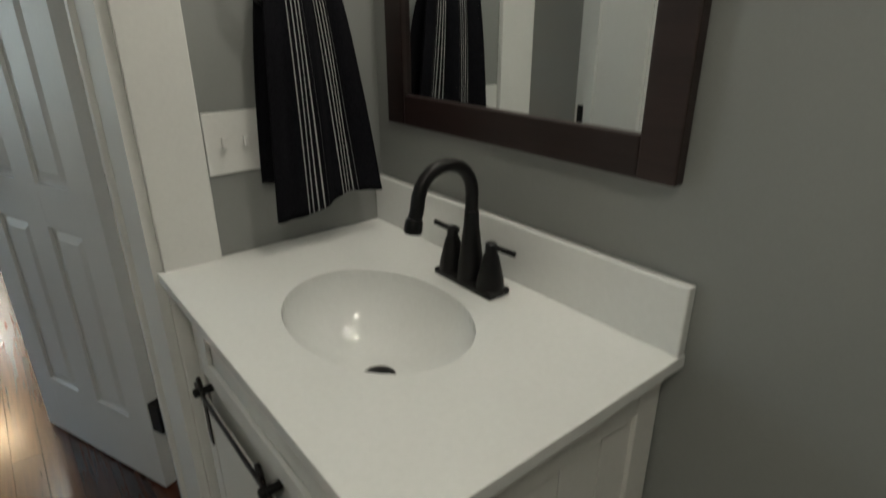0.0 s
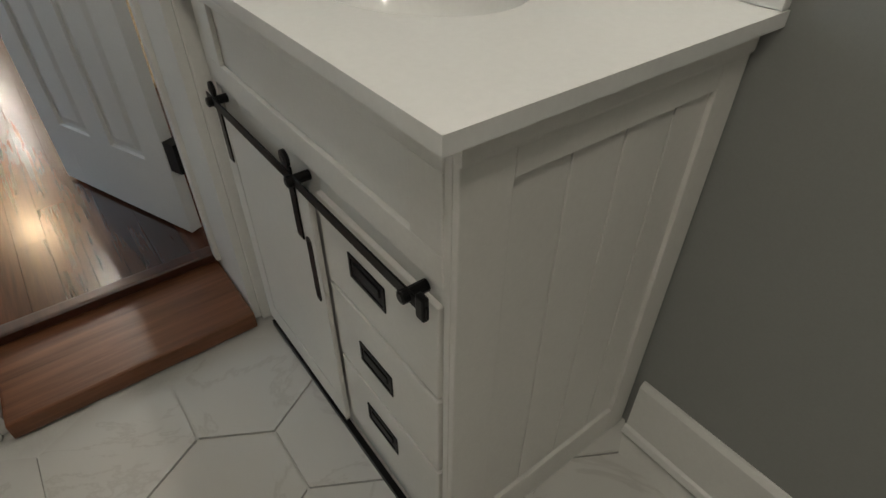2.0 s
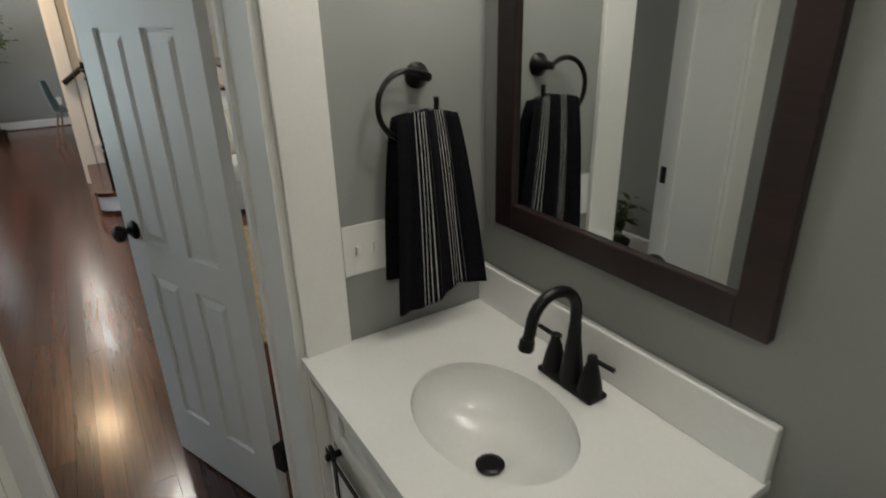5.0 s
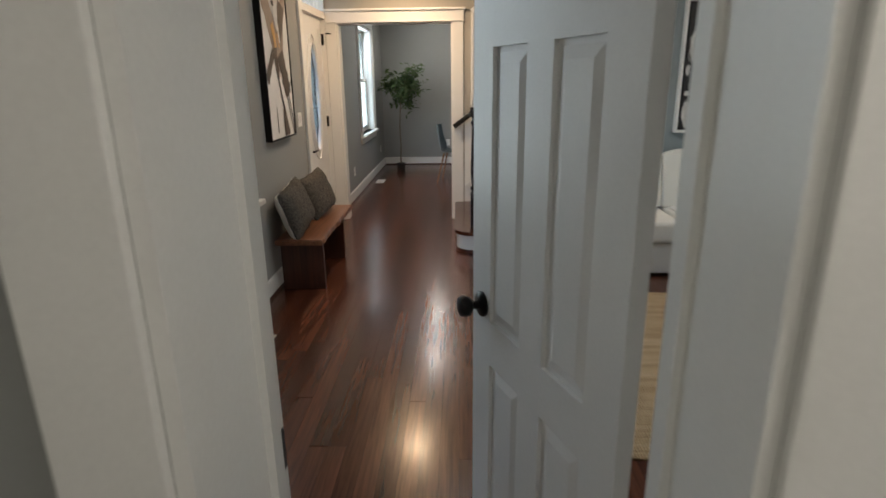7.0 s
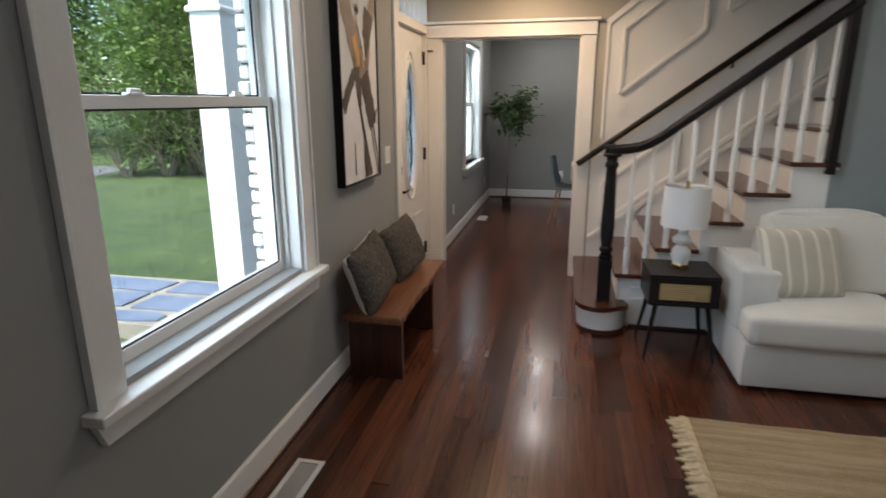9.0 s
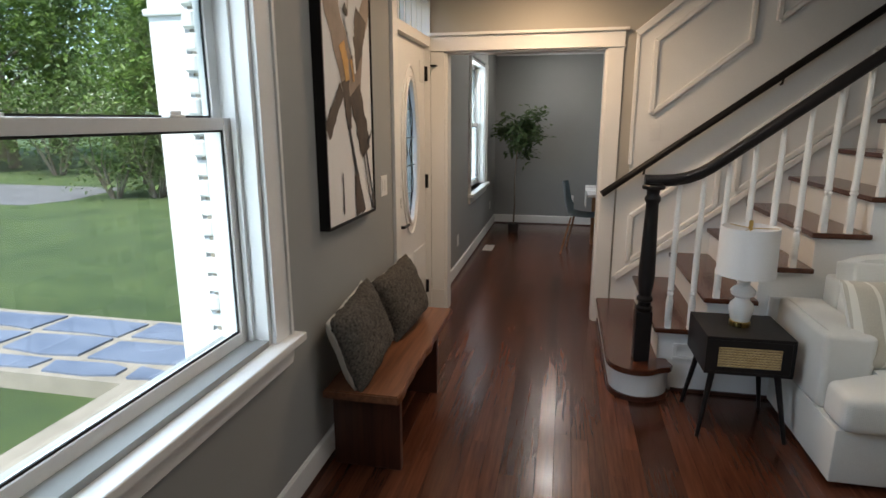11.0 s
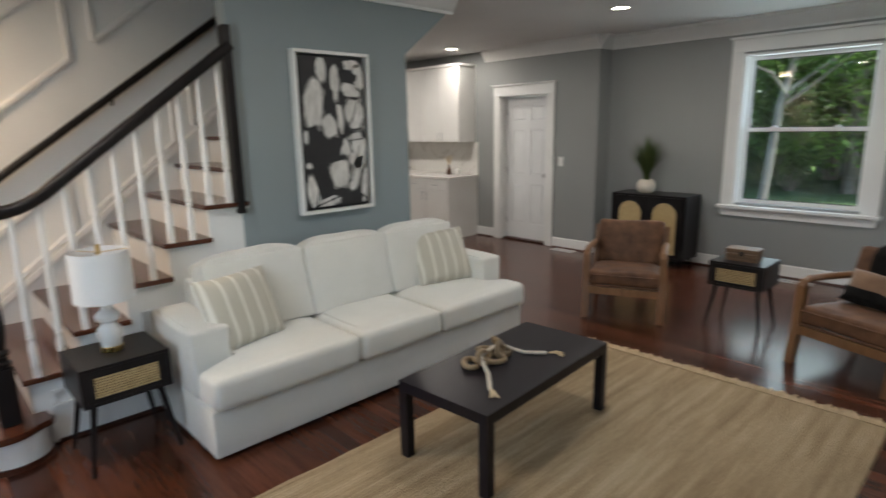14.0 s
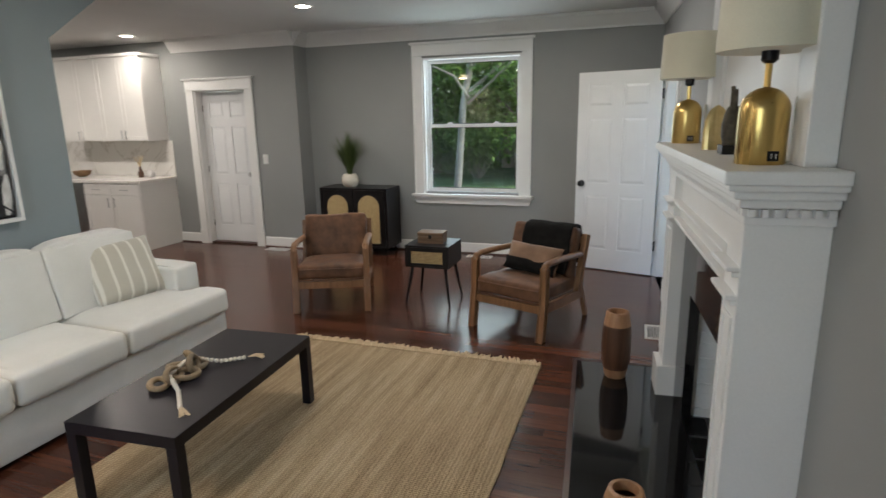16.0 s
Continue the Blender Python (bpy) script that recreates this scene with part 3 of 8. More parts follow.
# ---- trim of windows and doors ----
def sash_window(name, label, u0, u1, z0, z1, m, meet=None, lift=True):
    """A double-hung window. Local x along the wall, z up, the room towards -y, wall face at y=0, wall about 0.2 thick."""
    root = thing(name, label, "window", m)
    tagged(root, kind="structure")
    cw = 0.115
    for a, b in ((u0 - cw, u0), (u1, u1 + cw)):
        part("casing", B(a, b, -0.020, 0.0, z0, z1 + 0.02, bevel=0.003), M_TRIM, root)
        part("back_band", B(a - 0.006 if a < u0 else b - 0.012, a + 0.012 if a < u0 else b + 0.006, -0.030, 0.0, z0, z1 + 0.02, bevel=0.003), M_TRIM, root)
    bm = B(u0 - cw - 0.008, u1 + cw + 0.008, -0.024, 0.0, z1 + 0.021, z1 + 0.145, bevel=0.003)
    box(bm, u0 - cw - 0.03, u1 + cw + 0.03, -0.045, 0.0, z1 + 0.146, z1 + 0.172, bevel=0.004)
    part("header", bm, M_TRIM, root)
    part("window_sill", B(u0 - cw - 0.035, u1 + cw + 0.035, -0.070, 0.10, z0 - 0.034, z0, bevel=0.007, seg=3), M_TRIM, root)
    bm = extrude_poly([(u0 - cw - 0.02, z0 - 0.035), (u0 - cw + 0.012, z0 - 0.115), (u1 + cw - 0.012, z0 - 0.115), (u1 + cw + 0.02, z0 - 0.035)], 0.026)
    part("apron", moved(bm, pose(0, -0.027, 0)), M_TRIM, root)
    jm = bmesh.new()
    for a, b in ((u0, u0 + 0.022), (u1 - 0.022, u1)):
        box(jm, a, b, 0.0, 0.19, z0, z1)
        box(jm, a + (0.022 if a == u0 else -0.016), b + (0.016 if a == u0 else -0.022), 0.055, 0.075, z0, z1)
    box(jm, u0, u1, 0.0, 0.19, z1 - 0.022, z1)
    part("jamb", jm, M_TRIM, root)
    meet = meet or (z0 + z1) / 2
    for nm, za, zb, y in (("lower_sash", z0 + 0.005, meet + 0.02, 0.080), ("upper_sash", meet - 0.02, z1 - 0.022, 0.118)):
        bm = bmesh.new()
        st, a, b = 0.048, u0 + 0.022, u1 - 0.022
        box(bm, a, a + st, y, y + 0.034, za, zb, bevel=0.003)
        box(bm, b - st, b, y, y + 0.034, za, zb, bevel=0.003)
        box(bm, a + st, b - st, y + 0.001, y + 0.033, za, za + (0.060 if nm == "lower_sash" else 0.040), bevel=0.003)
        box(bm, a + st, b - st, y + 0.001, y + 0.033, zb - 0.040, zb, bevel=0.003)
        s = part(nm, bm, M_TRIM, root)
        zc = za + (0.060 if nm == "lower_sash" else 0.040)
        gb = bmesh.new()
        for p in ((a + st, a + st + 0.006, zc, zb - 0.04), (b - st - 0.006, b - st, zc, zb - 0.04)):
            box(gb, p[0], p[1], y + 0.008, y + 0.014, p[2], p[3])
        box(gb, a + st, b - st, y + 0.008, y + 0.014, zc, zc + 0.007)
        box(gb, a + st, b - st, y + 0.008, y + 0.014, zb - 0.047, zb - 0.04)
        part("glazing_gasket", gb, M_DARK, s, "black glazing gasket")
        g = part("pane", B(a + st, b - st, y + 0.014, y + 0.018, zc, zb - 0.04), M_GLASS, s, "clear window pane")
        g.visible_shadow = False
    if lift:
        for u in (u0 + 0.26 * (u1 - u0), u0 + 0.74 * (u1 - u0)):
            bm = B(u - 0.035, u + 0.035, 0.072, 0.10, meet + 0.020, meet + 0.028, bevel=0.002)
            box(bm, u - 0.02, u + 0.03, 0.080, 0.095, meet + 0.028, meet + 0.040, bevel=0.004)
            part("sash_lock", bm, M_PLASTIC, root)
    return root


sash_window("window_1", "white double-hung window with deep sill, looking onto the lawn", 3.555, 4.755, 0.757, 2.30, pose(XF, 0, 0) @ ALONG_Y, 1.567)
sash_window("window_2", "white double-hung window with header, looking onto the wooded garden", -5.075, -3.895, 0.725, 2.305, pose(XE, 0, 0, 0, 0, -90), 1.53)
sash_window("window_3", "white double-hung window in the dining room", 9.35, 10.50, 0.76, 2.26, pose(XF, 0, 0) @ ALONG_Y, 1.52)
sash_window("window_4", "white window in the dining room end wall", 0.62, 1.5, 0.72, 2.2, pose(0, YT, 0), 1.45)


def casing(name, label, u0, u1, z1, m, cw=0.11, head=0.135, base=True, z0=0.0, thick=0.022, depth=0.0):
    """Flat casing round a doorway. Local x along the wall, the room towards -y."""
    root = thing(name, label, "door casing", m)
    tagged(root, kind="structure")
    for a, b in ((u0 - cw, u0), (u1, u1 + cw)):
        part("casing", B(a, b, -thick, 0.0, z0 + (0.19 if base else 0), z1, bevel=0.003), M_TRIM, root)
        if base:
            part("plinth_block", B(a - 0.004, b + 0.004, -thick - 0.006, 0.0, z0, z0 + 0.19, bevel=0.004), M_TRIM, root)
    if head:
        bm = B(u0 - cw - 0.004, u1 + cw + 0.004, -thick - 0.004, 0, z1 + 0.001, z1 + head, bevel=0.003)
        box(bm, u0 - cw - 0.010, u1 + cw + 0.010, -thick - 0.012, 0, z1 - 0.006, z1 + 0.006, bevel=0.002)
        box(bm, u0 - cw - 0.028, u1 + cw + 0.028, -thick - 0.028, 0, z1 + head, z1 + head + 0.022, bevel=0.004)
        part("header", bm, M_TRIM, root)
    if depth:
        jm = B(u0, u0 + 0.02, 0.0, depth, z0, z1)
        box(jm, u1 - 0.02, u1, 0.0, depth, z0, z1)
        box(jm, u0 + 0.02, u1 - 0.02, 0.0, depth, z1 - 0.02, z1)
        part("jamb", jm, M_TRIM, root)
    return root


c1 = casing("door_1", "wide white cased opening to the dining room", -1.09, 0.125, 2.10, pose(0, YD, 0), cw=0.11, head=0.105, depth=0.14)
casing("door_2", "white cased doorway in the kitchen wall", -8.165, -7.365, 2.03, pose(XD, 0, 0, 0, 0, -90), cw=0.115, head=0.125, depth=0.15)
casing("door_3", "white cased closet doorway beside the fireplace", -5.72, -4.92, 2.03, FW @ pose(0, 0, 0, 0, 0, 180), cw=0.10, depth=0.14)
bc = casing("door_4", "white painted bathroom doorway with deep jambs", -0.11, 0.51, 2.05, pose(0, 1.635, 0), cw=0.118, base=False, z0=BZ, thick=0.016, head=0.12, depth=0.28)
part("door_stop", B(-0.09, -0.078, 0.20, 0.235, 0, 2.03), M_TRIM, bc)
part("door_stop", B(0.478, 0.49, 0.20, 0.235, 0, 2.03), M_TRIM, bc)
part("strike_plate", B(-0.0895, -0.087, 0.245, 0.272, 0.93, 1.0), M_BLACK, bc, "black strike plate")
casing("door_5", "white casing on the living room side of the bathroom doorway", -0.51, 0.11, 2.05, pose(0, 1.915, 0, 0, 0, 180), cw=0.10, head=0.12)


def six_panel(name, label, w, h, m, knob="knob", hinge_z=(0.28, 1.72), handle_side=1, knob_z=0.955, both=True, t=0.036, reach=0.011):
    """A six-panel door leaf. Local x from the hinge edge, z up, faces at y = 0 and y = t."""
    root = thing(name, label, "door", m)
    bm = B(0.004, w - 0.004, t * 0.5 - 0.008, t * 0.5 + 0.008, 0.004, h - 0.004)
    st, mid = 0.105, 0.10
    rails = [(0.0, 0.22), (0.795, 0.915), (1.585 * h / 2.03, 1.585 * h / 2.03 + 0.105), (h - 0.115, h)]
    for a, b in ((0, st), (w - st, w), (w / 2 - mid / 2, w / 2 + mid / 2)):
        z0, z1 = (0, h) if a != w / 2 - mid / 2 else (rails[0][1], rails[3][0])
        box(bm, a, b, 0, t, z0, z1)
    for a, b in rails:
        if b in (rails[0][1], h):
            box(bm, st, w - st, 0.0002, t - 0.0002, a, b)
        else:
            box(bm, st, w / 2 - mid / 2, 0.0002, t - 0.0002, a, b), box(bm, w / 2 + mid / 2, w - st, 0.0002, t - 0.0002, a, b)
    part("leaf", bm, M_DOOR, root)
    for za, zb in ((rails[0][1], rails[1][0]), (rails[1][1], rails[2][0]), (rails[2][1], rails[3][0])):
        for a, b in ((st, w / 2 - mid / 2), (w / 2 + mid / 2, w - st)):
            bm = bmesh.new()
            for y0, y1 in ((t * 0.5 + 0.006, t - 0.003), (0.003, t * 0.5 - 0.006)):
                i = 0.036
                r = bmesh.ops.create_cube(bm, size=1.0)
                for v in r["verts"]:
                    outer = (v.co.y > 0) == (y0 > t * 0.4)
                    k = i if outer else 0.006
                    v.co = Vector((a + k if v.co.x < 0 else b - k, (y1 if v.co.y > 0 else y0), za + k if v.co.z < 0 else zb - k))
            part("panel", bm, M_DOOR, root)
    for z in hinge_z:
        bm = B(-reach, 0.003, -0.003, t * 0.9, z - 0.045, z + 0.045)
        revolve([(0.0075, z - 0.05), (0.0075, z + 0.05)], 10, -0.008, -0.006, bm)
        part("hinge", bm, M_BLACK, root, "black butt hinge")
    if knob:
        kx = w - 0.062
        for s in ((1, -1) if both else (1,)):
            prof = [(0.033, 0.0), (0.034, 0.006), (0.028, 0.011), (0.012, 0.014), (0.011, 0.030), (0.022, 0.036), (0.029, 0.046), (0.030, 0.054), (0.025, 0.064), (0.010, 0.070), (0.0, 0.070)]
            bm = revolve(prof, 20)
            moved(bm, pose(kx, t if s > 0 else 0.0, knob_z, -90 if s > 0 else 90))
            part("knob", bm, M_BLACK if knob == "knob" else M_STEEL, root, "round door knob", smooth=True)
    return root


dx, dy = -0.2345, 0.578
six_panel("bathroom_door", "white six-panel bathroom door standing open with a black knob", 0.624, 2.02, pose(0.495, 2.006, 0.012, 0, 0, math.degrees(math.atan2(dy, dx))), hinge_z=(0.26, 1.73), knob_z=0.95, reach=0.042)
six_panel("closet_door", "white six-panel door open against the wall beside the fireplace", 0.825, 2.03, pose(6.205, wy(6.2) + 0.032, 0.012, 0, 0, 75.5), hinge_z=(0.30, 1.80), knob_z=0.91)
six_panel("kitchen_door", "white six-panel door closed in the kitchen wall", 0.758, 1.985, pose(XD + 0.115, 8.144, 0.022, 0, 0, -90), hinge_z=(0.25, 0.98, 1.78), knob="steel", knob_z=0.92)
solid("door_sill", B(XD + 0.02, XD + 0.2, 7.386, 8.144, 0.0, 0.02, bevel=0.004), M_SHOE, "dark wooden door sill", "sill")

# bathroom threshold: worn board one low step down to the tiles
th = thing("threshold", "worn reddish-brown wooden threshold board stepping down to the tiles", "threshold")
tagged(th, kind="structure")
part("board", B(-0.088, 0.488, 1.60, 1.905, BZ + 0.002, -0.028, bevel=0.008), M_THRESH, th)
part("reducer_strip", B(-0.088, 0.488, 1.868, 1.915, -0.028, 0.006, bevel=0.010, seg=3), M_SHOE, th, "dark wooden reducer strip")

# ---- front door with its transom ----
fdm = pose(XF, 0, 0) @ ALONG_Y
door = thing("front_door", "white front door with an oval leaded glass light and black lever", "door", fdm)
bm = ellipse_plate(6.50, 7.385, 0.78, 1.92, 6.943, 1.355, 0.165, 0.50, 0.0, 0.042)
moved(bm, Matrix(((1, 0, 0, 0), (0, 0, 1, 0.045), (0, 1, 0, 0), (0, 0, 0, 1))))
box(bm, 6.50, 7.385, 0.045, 0.087, 0.02, 0.78)
box(bm, 6.50, 7.385, 0.045, 0.087, 1.92, 2.125)
bmesh.ops.recalc_face_normals(bm, faces=bm.faces)
part("leaf", bm, M_DOOR, door)


def oval(rx, rz, n=40):
    return [(6.943 + rx * math.cos(2 * math.pi * i / n), 0.042, 1.355 + rz * math.sin(2 * math.pi * i / n)) for i in range(n)]


part("oval_moulding", tube(oval(0.175, 0.515), 0.014, 8, closed=True), M_DOOR, door, smooth=True)
part("oval_moulding", tube(oval(0.245, 0.60), 0.008, 8, closed=True), M_DOOR, door, smooth=True)
k = Net("leaded_glass")
v = k.coords((1, 1, 1))
nz = k.noise(v, 22, 4)
tr, gl = k.n("BsdfTransparent"), k.n("BsdfGlass", Roughness=0.25)
k.link(k.ramp(nz, [(0.3, (0.50, 0.62, 0.68)), (0.7, (0.85, 0.93, 0.95))]), tr.inputs["Color"])
mx = k.n("MixShader")
mx.inputs[0].default_value = 0.25
k.link(tr.outputs[0], mx.inputs[1]), k.link(gl.outputs[0], mx.inputs[2]), k.link(mx.outputs[0], k.t.nodes["Material Output"].inputs["Surface"])
gp = bmesh.new()
gp.faces.new([gp.verts.new((x, 0.066, z)) for x, _, z in oval(0.168, 0.505)])
bmesh.ops.solidify(gp, geom=gp.faces, thickness=0.006)
g = part("leaded_light", gp, k.mat, door, "textured oval glass with dark leading")
g.visible_shadow = False
bm = bmesh.new()
for s in (-1, 1):
    tube([(6.943 + s * 0.055 * (1 - abs(q) ** 2) + s * 0.03, 0.060, 1.355 + 0.47 * q) for q in [i / 10 - 1 for i in range(21)]], 0.0045, 6, bm)
    tube([(6.943 + s * (0.02 + 0.10 * abs(math.sin(3.1 * q))), 0.060, 1.355 + 0.42 * q) for q in [i / 14 - 1 for i in range(29)]], 0.004, 6, bm)
for q in (-0.6, -0.2, 0.2, 0.6):
    tube([(6.943 - 0.165 * math.sqrt(1 - q * q), 0.060, 1.355 + 0.5 * q), (6.943 + 0.165 * math.sqrt(1 - q * q), 0.060, 1.355 + 0.5 * q)], 0.004, 6, bm)
part("leading", bm, M_BLACK, g)
for a, b in ((6.58, 6.90), (6.99, 7.31)):
    part("panel", B(a, b, 0.035, 0.05, 0.16, 0.60, bevel=0.012), M_DOOR, door)
for a, b in ((6.56, 6.66), (7.23, 7.33)):
    part("panel", B(a, b, 0.037, 0.05, 1.86, 2.02, bevel=0.010), M_DOOR, door)
bm = revolve([(0.028, 0), (0.028, 0.012), (0.012, 0.016), (0.010, 0.05)], 16)
moved(bm, pose(6.585, 0.045, 0.865, 90))
box(bm, 6.575, 6.70, -0.012, 0.004, 0.857, 0.875, bevel=0.005)
part("lever_handle", bm, M_BLACK, door, "black lever handle")
part("deadbolt", B(6.552, 6.618, 0.025, 0.045, 0.99, 1.065, bevel=0.006), M_BLACK, door, "black square deadbolt")
part("latch", revolve([(0.010, 0), (0.010, 0.008)], 12), M_BLACK, door).matrix_basis = pose(6.585, 0.045, 0.60, 90)
for z in (0.22, 1.10, 1.93):
    part("hinge", B(7.382, 7.40, 0.02, 0.048, z - 0.055, z + 0.055, bevel=0.002), M_BLACK, door, "black butt hinge")
bm = bmesh.new()
tube([(7.40, 0.02, 1.99), (7.40, -0.04, 1.99), (7.36, -0.055, 1.985)], 0.008, 6, bm)
part("door_stop", bm, M_BLACK, door, "black hinge door stop")
fr = thing("front_door_frame", "white front door casing with a glazed transom", "door frame", fdm)
tagged(fr, kind="structure")
part("casing", B(6.335, 6.44, -0.022, 0.0, 0.0, 2.52, bevel=0.003), M_TRIM, fr)
jb = B(6.44, 6.495, 0.0, 0.14, 0.0, 2.50)
box(jb, 7.39, 7.40, 0.0, 0.14, 0.0, 2.50)
box(jb, 6.495, 7.39, 0.0, 0.14, 2.130, 2.195)
box(jb, 6.495, 7.39, 0.0, 0.14, 2.44, 2.52)
part("jamb", jb, M_TRIM, fr)
for i in range(1, 6):
    u = 6.495 + i * 0.895 / 6
    part("transom_muntin", B(u - 0.011, u + 0.011, 0.03, 0.06, 2.195, 2.44), M_TRIM, fr)
g = part("transom_pane", B(6.495, 7.39, 0.07, 0.074, 2.195, 2.44), M_GLASS, fr, "clear transom glass")
g.visible_shadow = False
part("sill", B(6.44, 7.40, 0.02, 0.18, -0.02, 0.018, bevel=0.004), M_SHOE, fr)

# ---- stairs ----
RISE, RUN, X1 = 0.198, 0.252, 0.165
stair = thing("staircase", "white staircase with dark glossy wooden treads", "staircase")
tagged(stair, kind="structure")
# rounded first step
n = 18
pts = [(X1, YD), (X1, 6.24)] + [(X1 + 0.165 + 0.165 * math.cos(math.pi + math.pi * i / n), 6.24 + 0.165 * math.sin(math.pi + math.pi * i / n)) for i in range(1, n + 1)] + [(X1 + 0.33, YP), (X1 + 0.62, YP), (X1 + 0.62, YD)]


def flat(pts, z0, z1, bevel=0.0):
    bm = bmesh.new()
    f = bm.faces.new([bm.verts.new((x, y, z0)) for x, y in pts])
    r = bmesh.ops.extrude_face_region(bm, geom=[f])
    for v in r["geom"]:
        if isinstance(v, bmesh.types.BMVert):
            v.co.z = z1
    bmesh.ops.recalc_face_normals(bm, faces=bm.faces)
    if bevel:
        bmesh.ops.bevel(bm, geom=[e for e in bm.edges if abs(e.verts[0].co.z - e.verts[1].co.z) < 1e-6], offset=bevel, segments=2, affect="EDGES")
    return bm


part("starting_step", flat(pts, 0.03, RISE - 0.034), M_TRIM, stair, "white curved starting step")
grow = [(x + (0.022 if x > X1 + 0.3 else -0.022) if y < 6.24 else (x - 0.022 if x < X1 + 0.1 else x), y - 0.022 if y < 6.24 else y) for x, y in pts]
part("tread", flat(grow, RISE - 0.034, RISE, 0.008), M_TREAD, stair, smooth=True)
part("shoe_mould", flat([(x + (0.010 if x > X1 + 0.3 else -0.010) if y < 6.24 else (x - 0.010 if x < X1 + 0.1 else x), y - 0.010 if y < 6.24 else y) for x, y in pts], 0.0, 0.03), M_SHOE, stair)
NST = 15
for i in range(2, NST):
    x0, z = X1 + 0.27 + (i - 2) * RUN, RISE * i
    front = YP - 0.035 if x0 < 1.5 else YP + 0.12
    part("tread", B(x0 - 0.028, min(x0 + RUN + 0.004, 3.56), front, YD - 0.018, z - 0.030, z, bevel=0.009), M_TREAD, stair)
    part("riser", B(x0, x0 + 0.018, max(front + 0.03, YP), YD - 0.018, z - RISE, z - 0.030), M_TRIM, stair)
    if x0 < 1.5:
        part("cove_mould", B(x0 - 0.012, x0 + RUN, front + 0.018, YP, z - 0.048, z - 0.030, bevel=0.005), M_TRIM, stair)
# closed side below the treads
bm = bmesh.new()
for i in range(2, 8):
    x0 = X1 + 0.27 + (i - 2) * RUN
    if x0 < 1.66:
        box(bm, x0 + 0.002, min(x0 + RUN + 0.002, 1.66), YP - 0.001, YP + 0.08, 0.0, RISE * i - 0.030)
part("stringer_panel", bm, M_TRIM, stair)
bm = bmesh.new()
for a, b, zt in ((0.52, 0.93, 0.30), (1.0, 1.6, 0.62)):
    for p in ((a, b, zt - 0.02, zt), (a, b, 0.20, 0.22), (a, a + 0.02, 0.22, zt - 0.02), (b - 0.02, b, 0.22, zt - 0.02)):
        box(bm, p[0], p[1], YP - 0.012, YP - 0.001, p[2], p[3], bevel=0.003)
part("panel_mould", bm, M_TRIM, stair)
part("shoe_mould", B(X1 + 0.36, 1.66, YP - 0.016, YP - 0.001, 0.0, 0.018), M_SHOE, stair)

# balustrade
rail = thing("balustrade", "white turned balusters under a black handrail with black newel post", "balustrade")
NX, NY = X1 + 0.172, 6.235
prof = [(0.040, RISE + 0.30), (0.047, RISE + 0.31), (0.047, RISE + 0.325), (0.036, RISE + 0.335), (0.036, RISE + 0.355), (0.046, RISE + 0.365), (0.046, RISE + 0.38), (0.034, RISE + 0.395), (0.043, RISE + 0.46), (0.046, RISE + 0.52), (0.036, RISE + 0.86), (0.034, RISE + 0.93), (0.044, RISE + 0.945), (0.044, RISE + 0.96), (0.034, RISE + 0.975), (0.036, RISE + 1.0), (0.050, RISE + 1.02), (0.055, RISE + 1.04)]
bm = revolve(prof, 20, NX, NY)
box(bm, NX - 0.045, NX + 0.045, NY - 0.045, NY + 0.045, RISE, RISE + 0.30, bevel=0.006)
part("newel_post", bm, M_BLACKWOOD, rail, "black turned newel post", smooth=True)
RS = RISE / RUN
RX0, RZ0 = 0.60, 1.335
curve = [(NX - 0.05, NY, 1.252), (NX + 0.03, NY, 1.252), (NX + 0.11, NY, 1.258)] + [(NX + 0.11 + 0.06 * i, NY, 1.258 + 0.006 * i * i + 0.006 * i) for i in range(1, 4)]
last = curve[-1]
curve += [(last[0] + d, NY, last[2] + d * 0.765) for d in (0.12, 0.4, 0.7, 1.66 - last[0])]
bm = tube(curve, 0.033, 12)
moved(bm, Matrix.Translation((0, NY, 0)) @ Matrix.Diagonal((1, 0.95, 1, 1)) @ Matrix.Translation((0, -NY, 0)))
part("handrail", bm, M_BLACKWOOD, rail, "black round handrail", smooth=True)
part("cap", revolve([(0.055, 1.205), (0.062, 1.212), (0.062, 1.225), (0.050, 1.235)], 20, NX, NY), M_BLACKWOOD, rail, smooth=True)


def rail_z(x):
    for a, b in zip(curve, curve[1:]):
        if a[0] <= x <= b[0]:
            return a[2] + (b[2] - a[2]) * (x - a[0]) / (b[0] - a[0])
    return curve[-1][2]


xb = X1 + 0.313
count = 0
while xb < 1.60:
    step = 2 + int((xb - (X1 + 0.27) + 0.028) / RUN)
    z0, z1 = RISE * step, rail_z(xb) - 0.02
    h = z1 - z0
    bm = B(xb - 0.016, xb + 0.016, NY + 0.005, NY + 0.037, z0, z0 + 0.05)
    revolve([(0.017, z0 + 0.05), (0.021, z0 + 0.06), (0.019, z0 + 0.10), (0.022, z0 + 0.16), (0.014, z0 + 0.20), (0.020, z0 + 0.208), (0.020, z0 + 0.216), (0.014, z0 + 0.224), (0.020, z0 + 0.232), (0.017, z0 + 0.25), (0.018, z0 + 0.36), (0.012, z1)], 12, xb, NY + 0.021, bm)
    part("baluster", bm, M_TRIM, rail, smooth=True)
    xb += 0.1222
part("half_post", B(1.622, 1.668, YP - 0.05, YP + 0.03, 1.115, 2.235, bevel=0.005), M_BLACKWOOD, rail, "black half post against the wall")

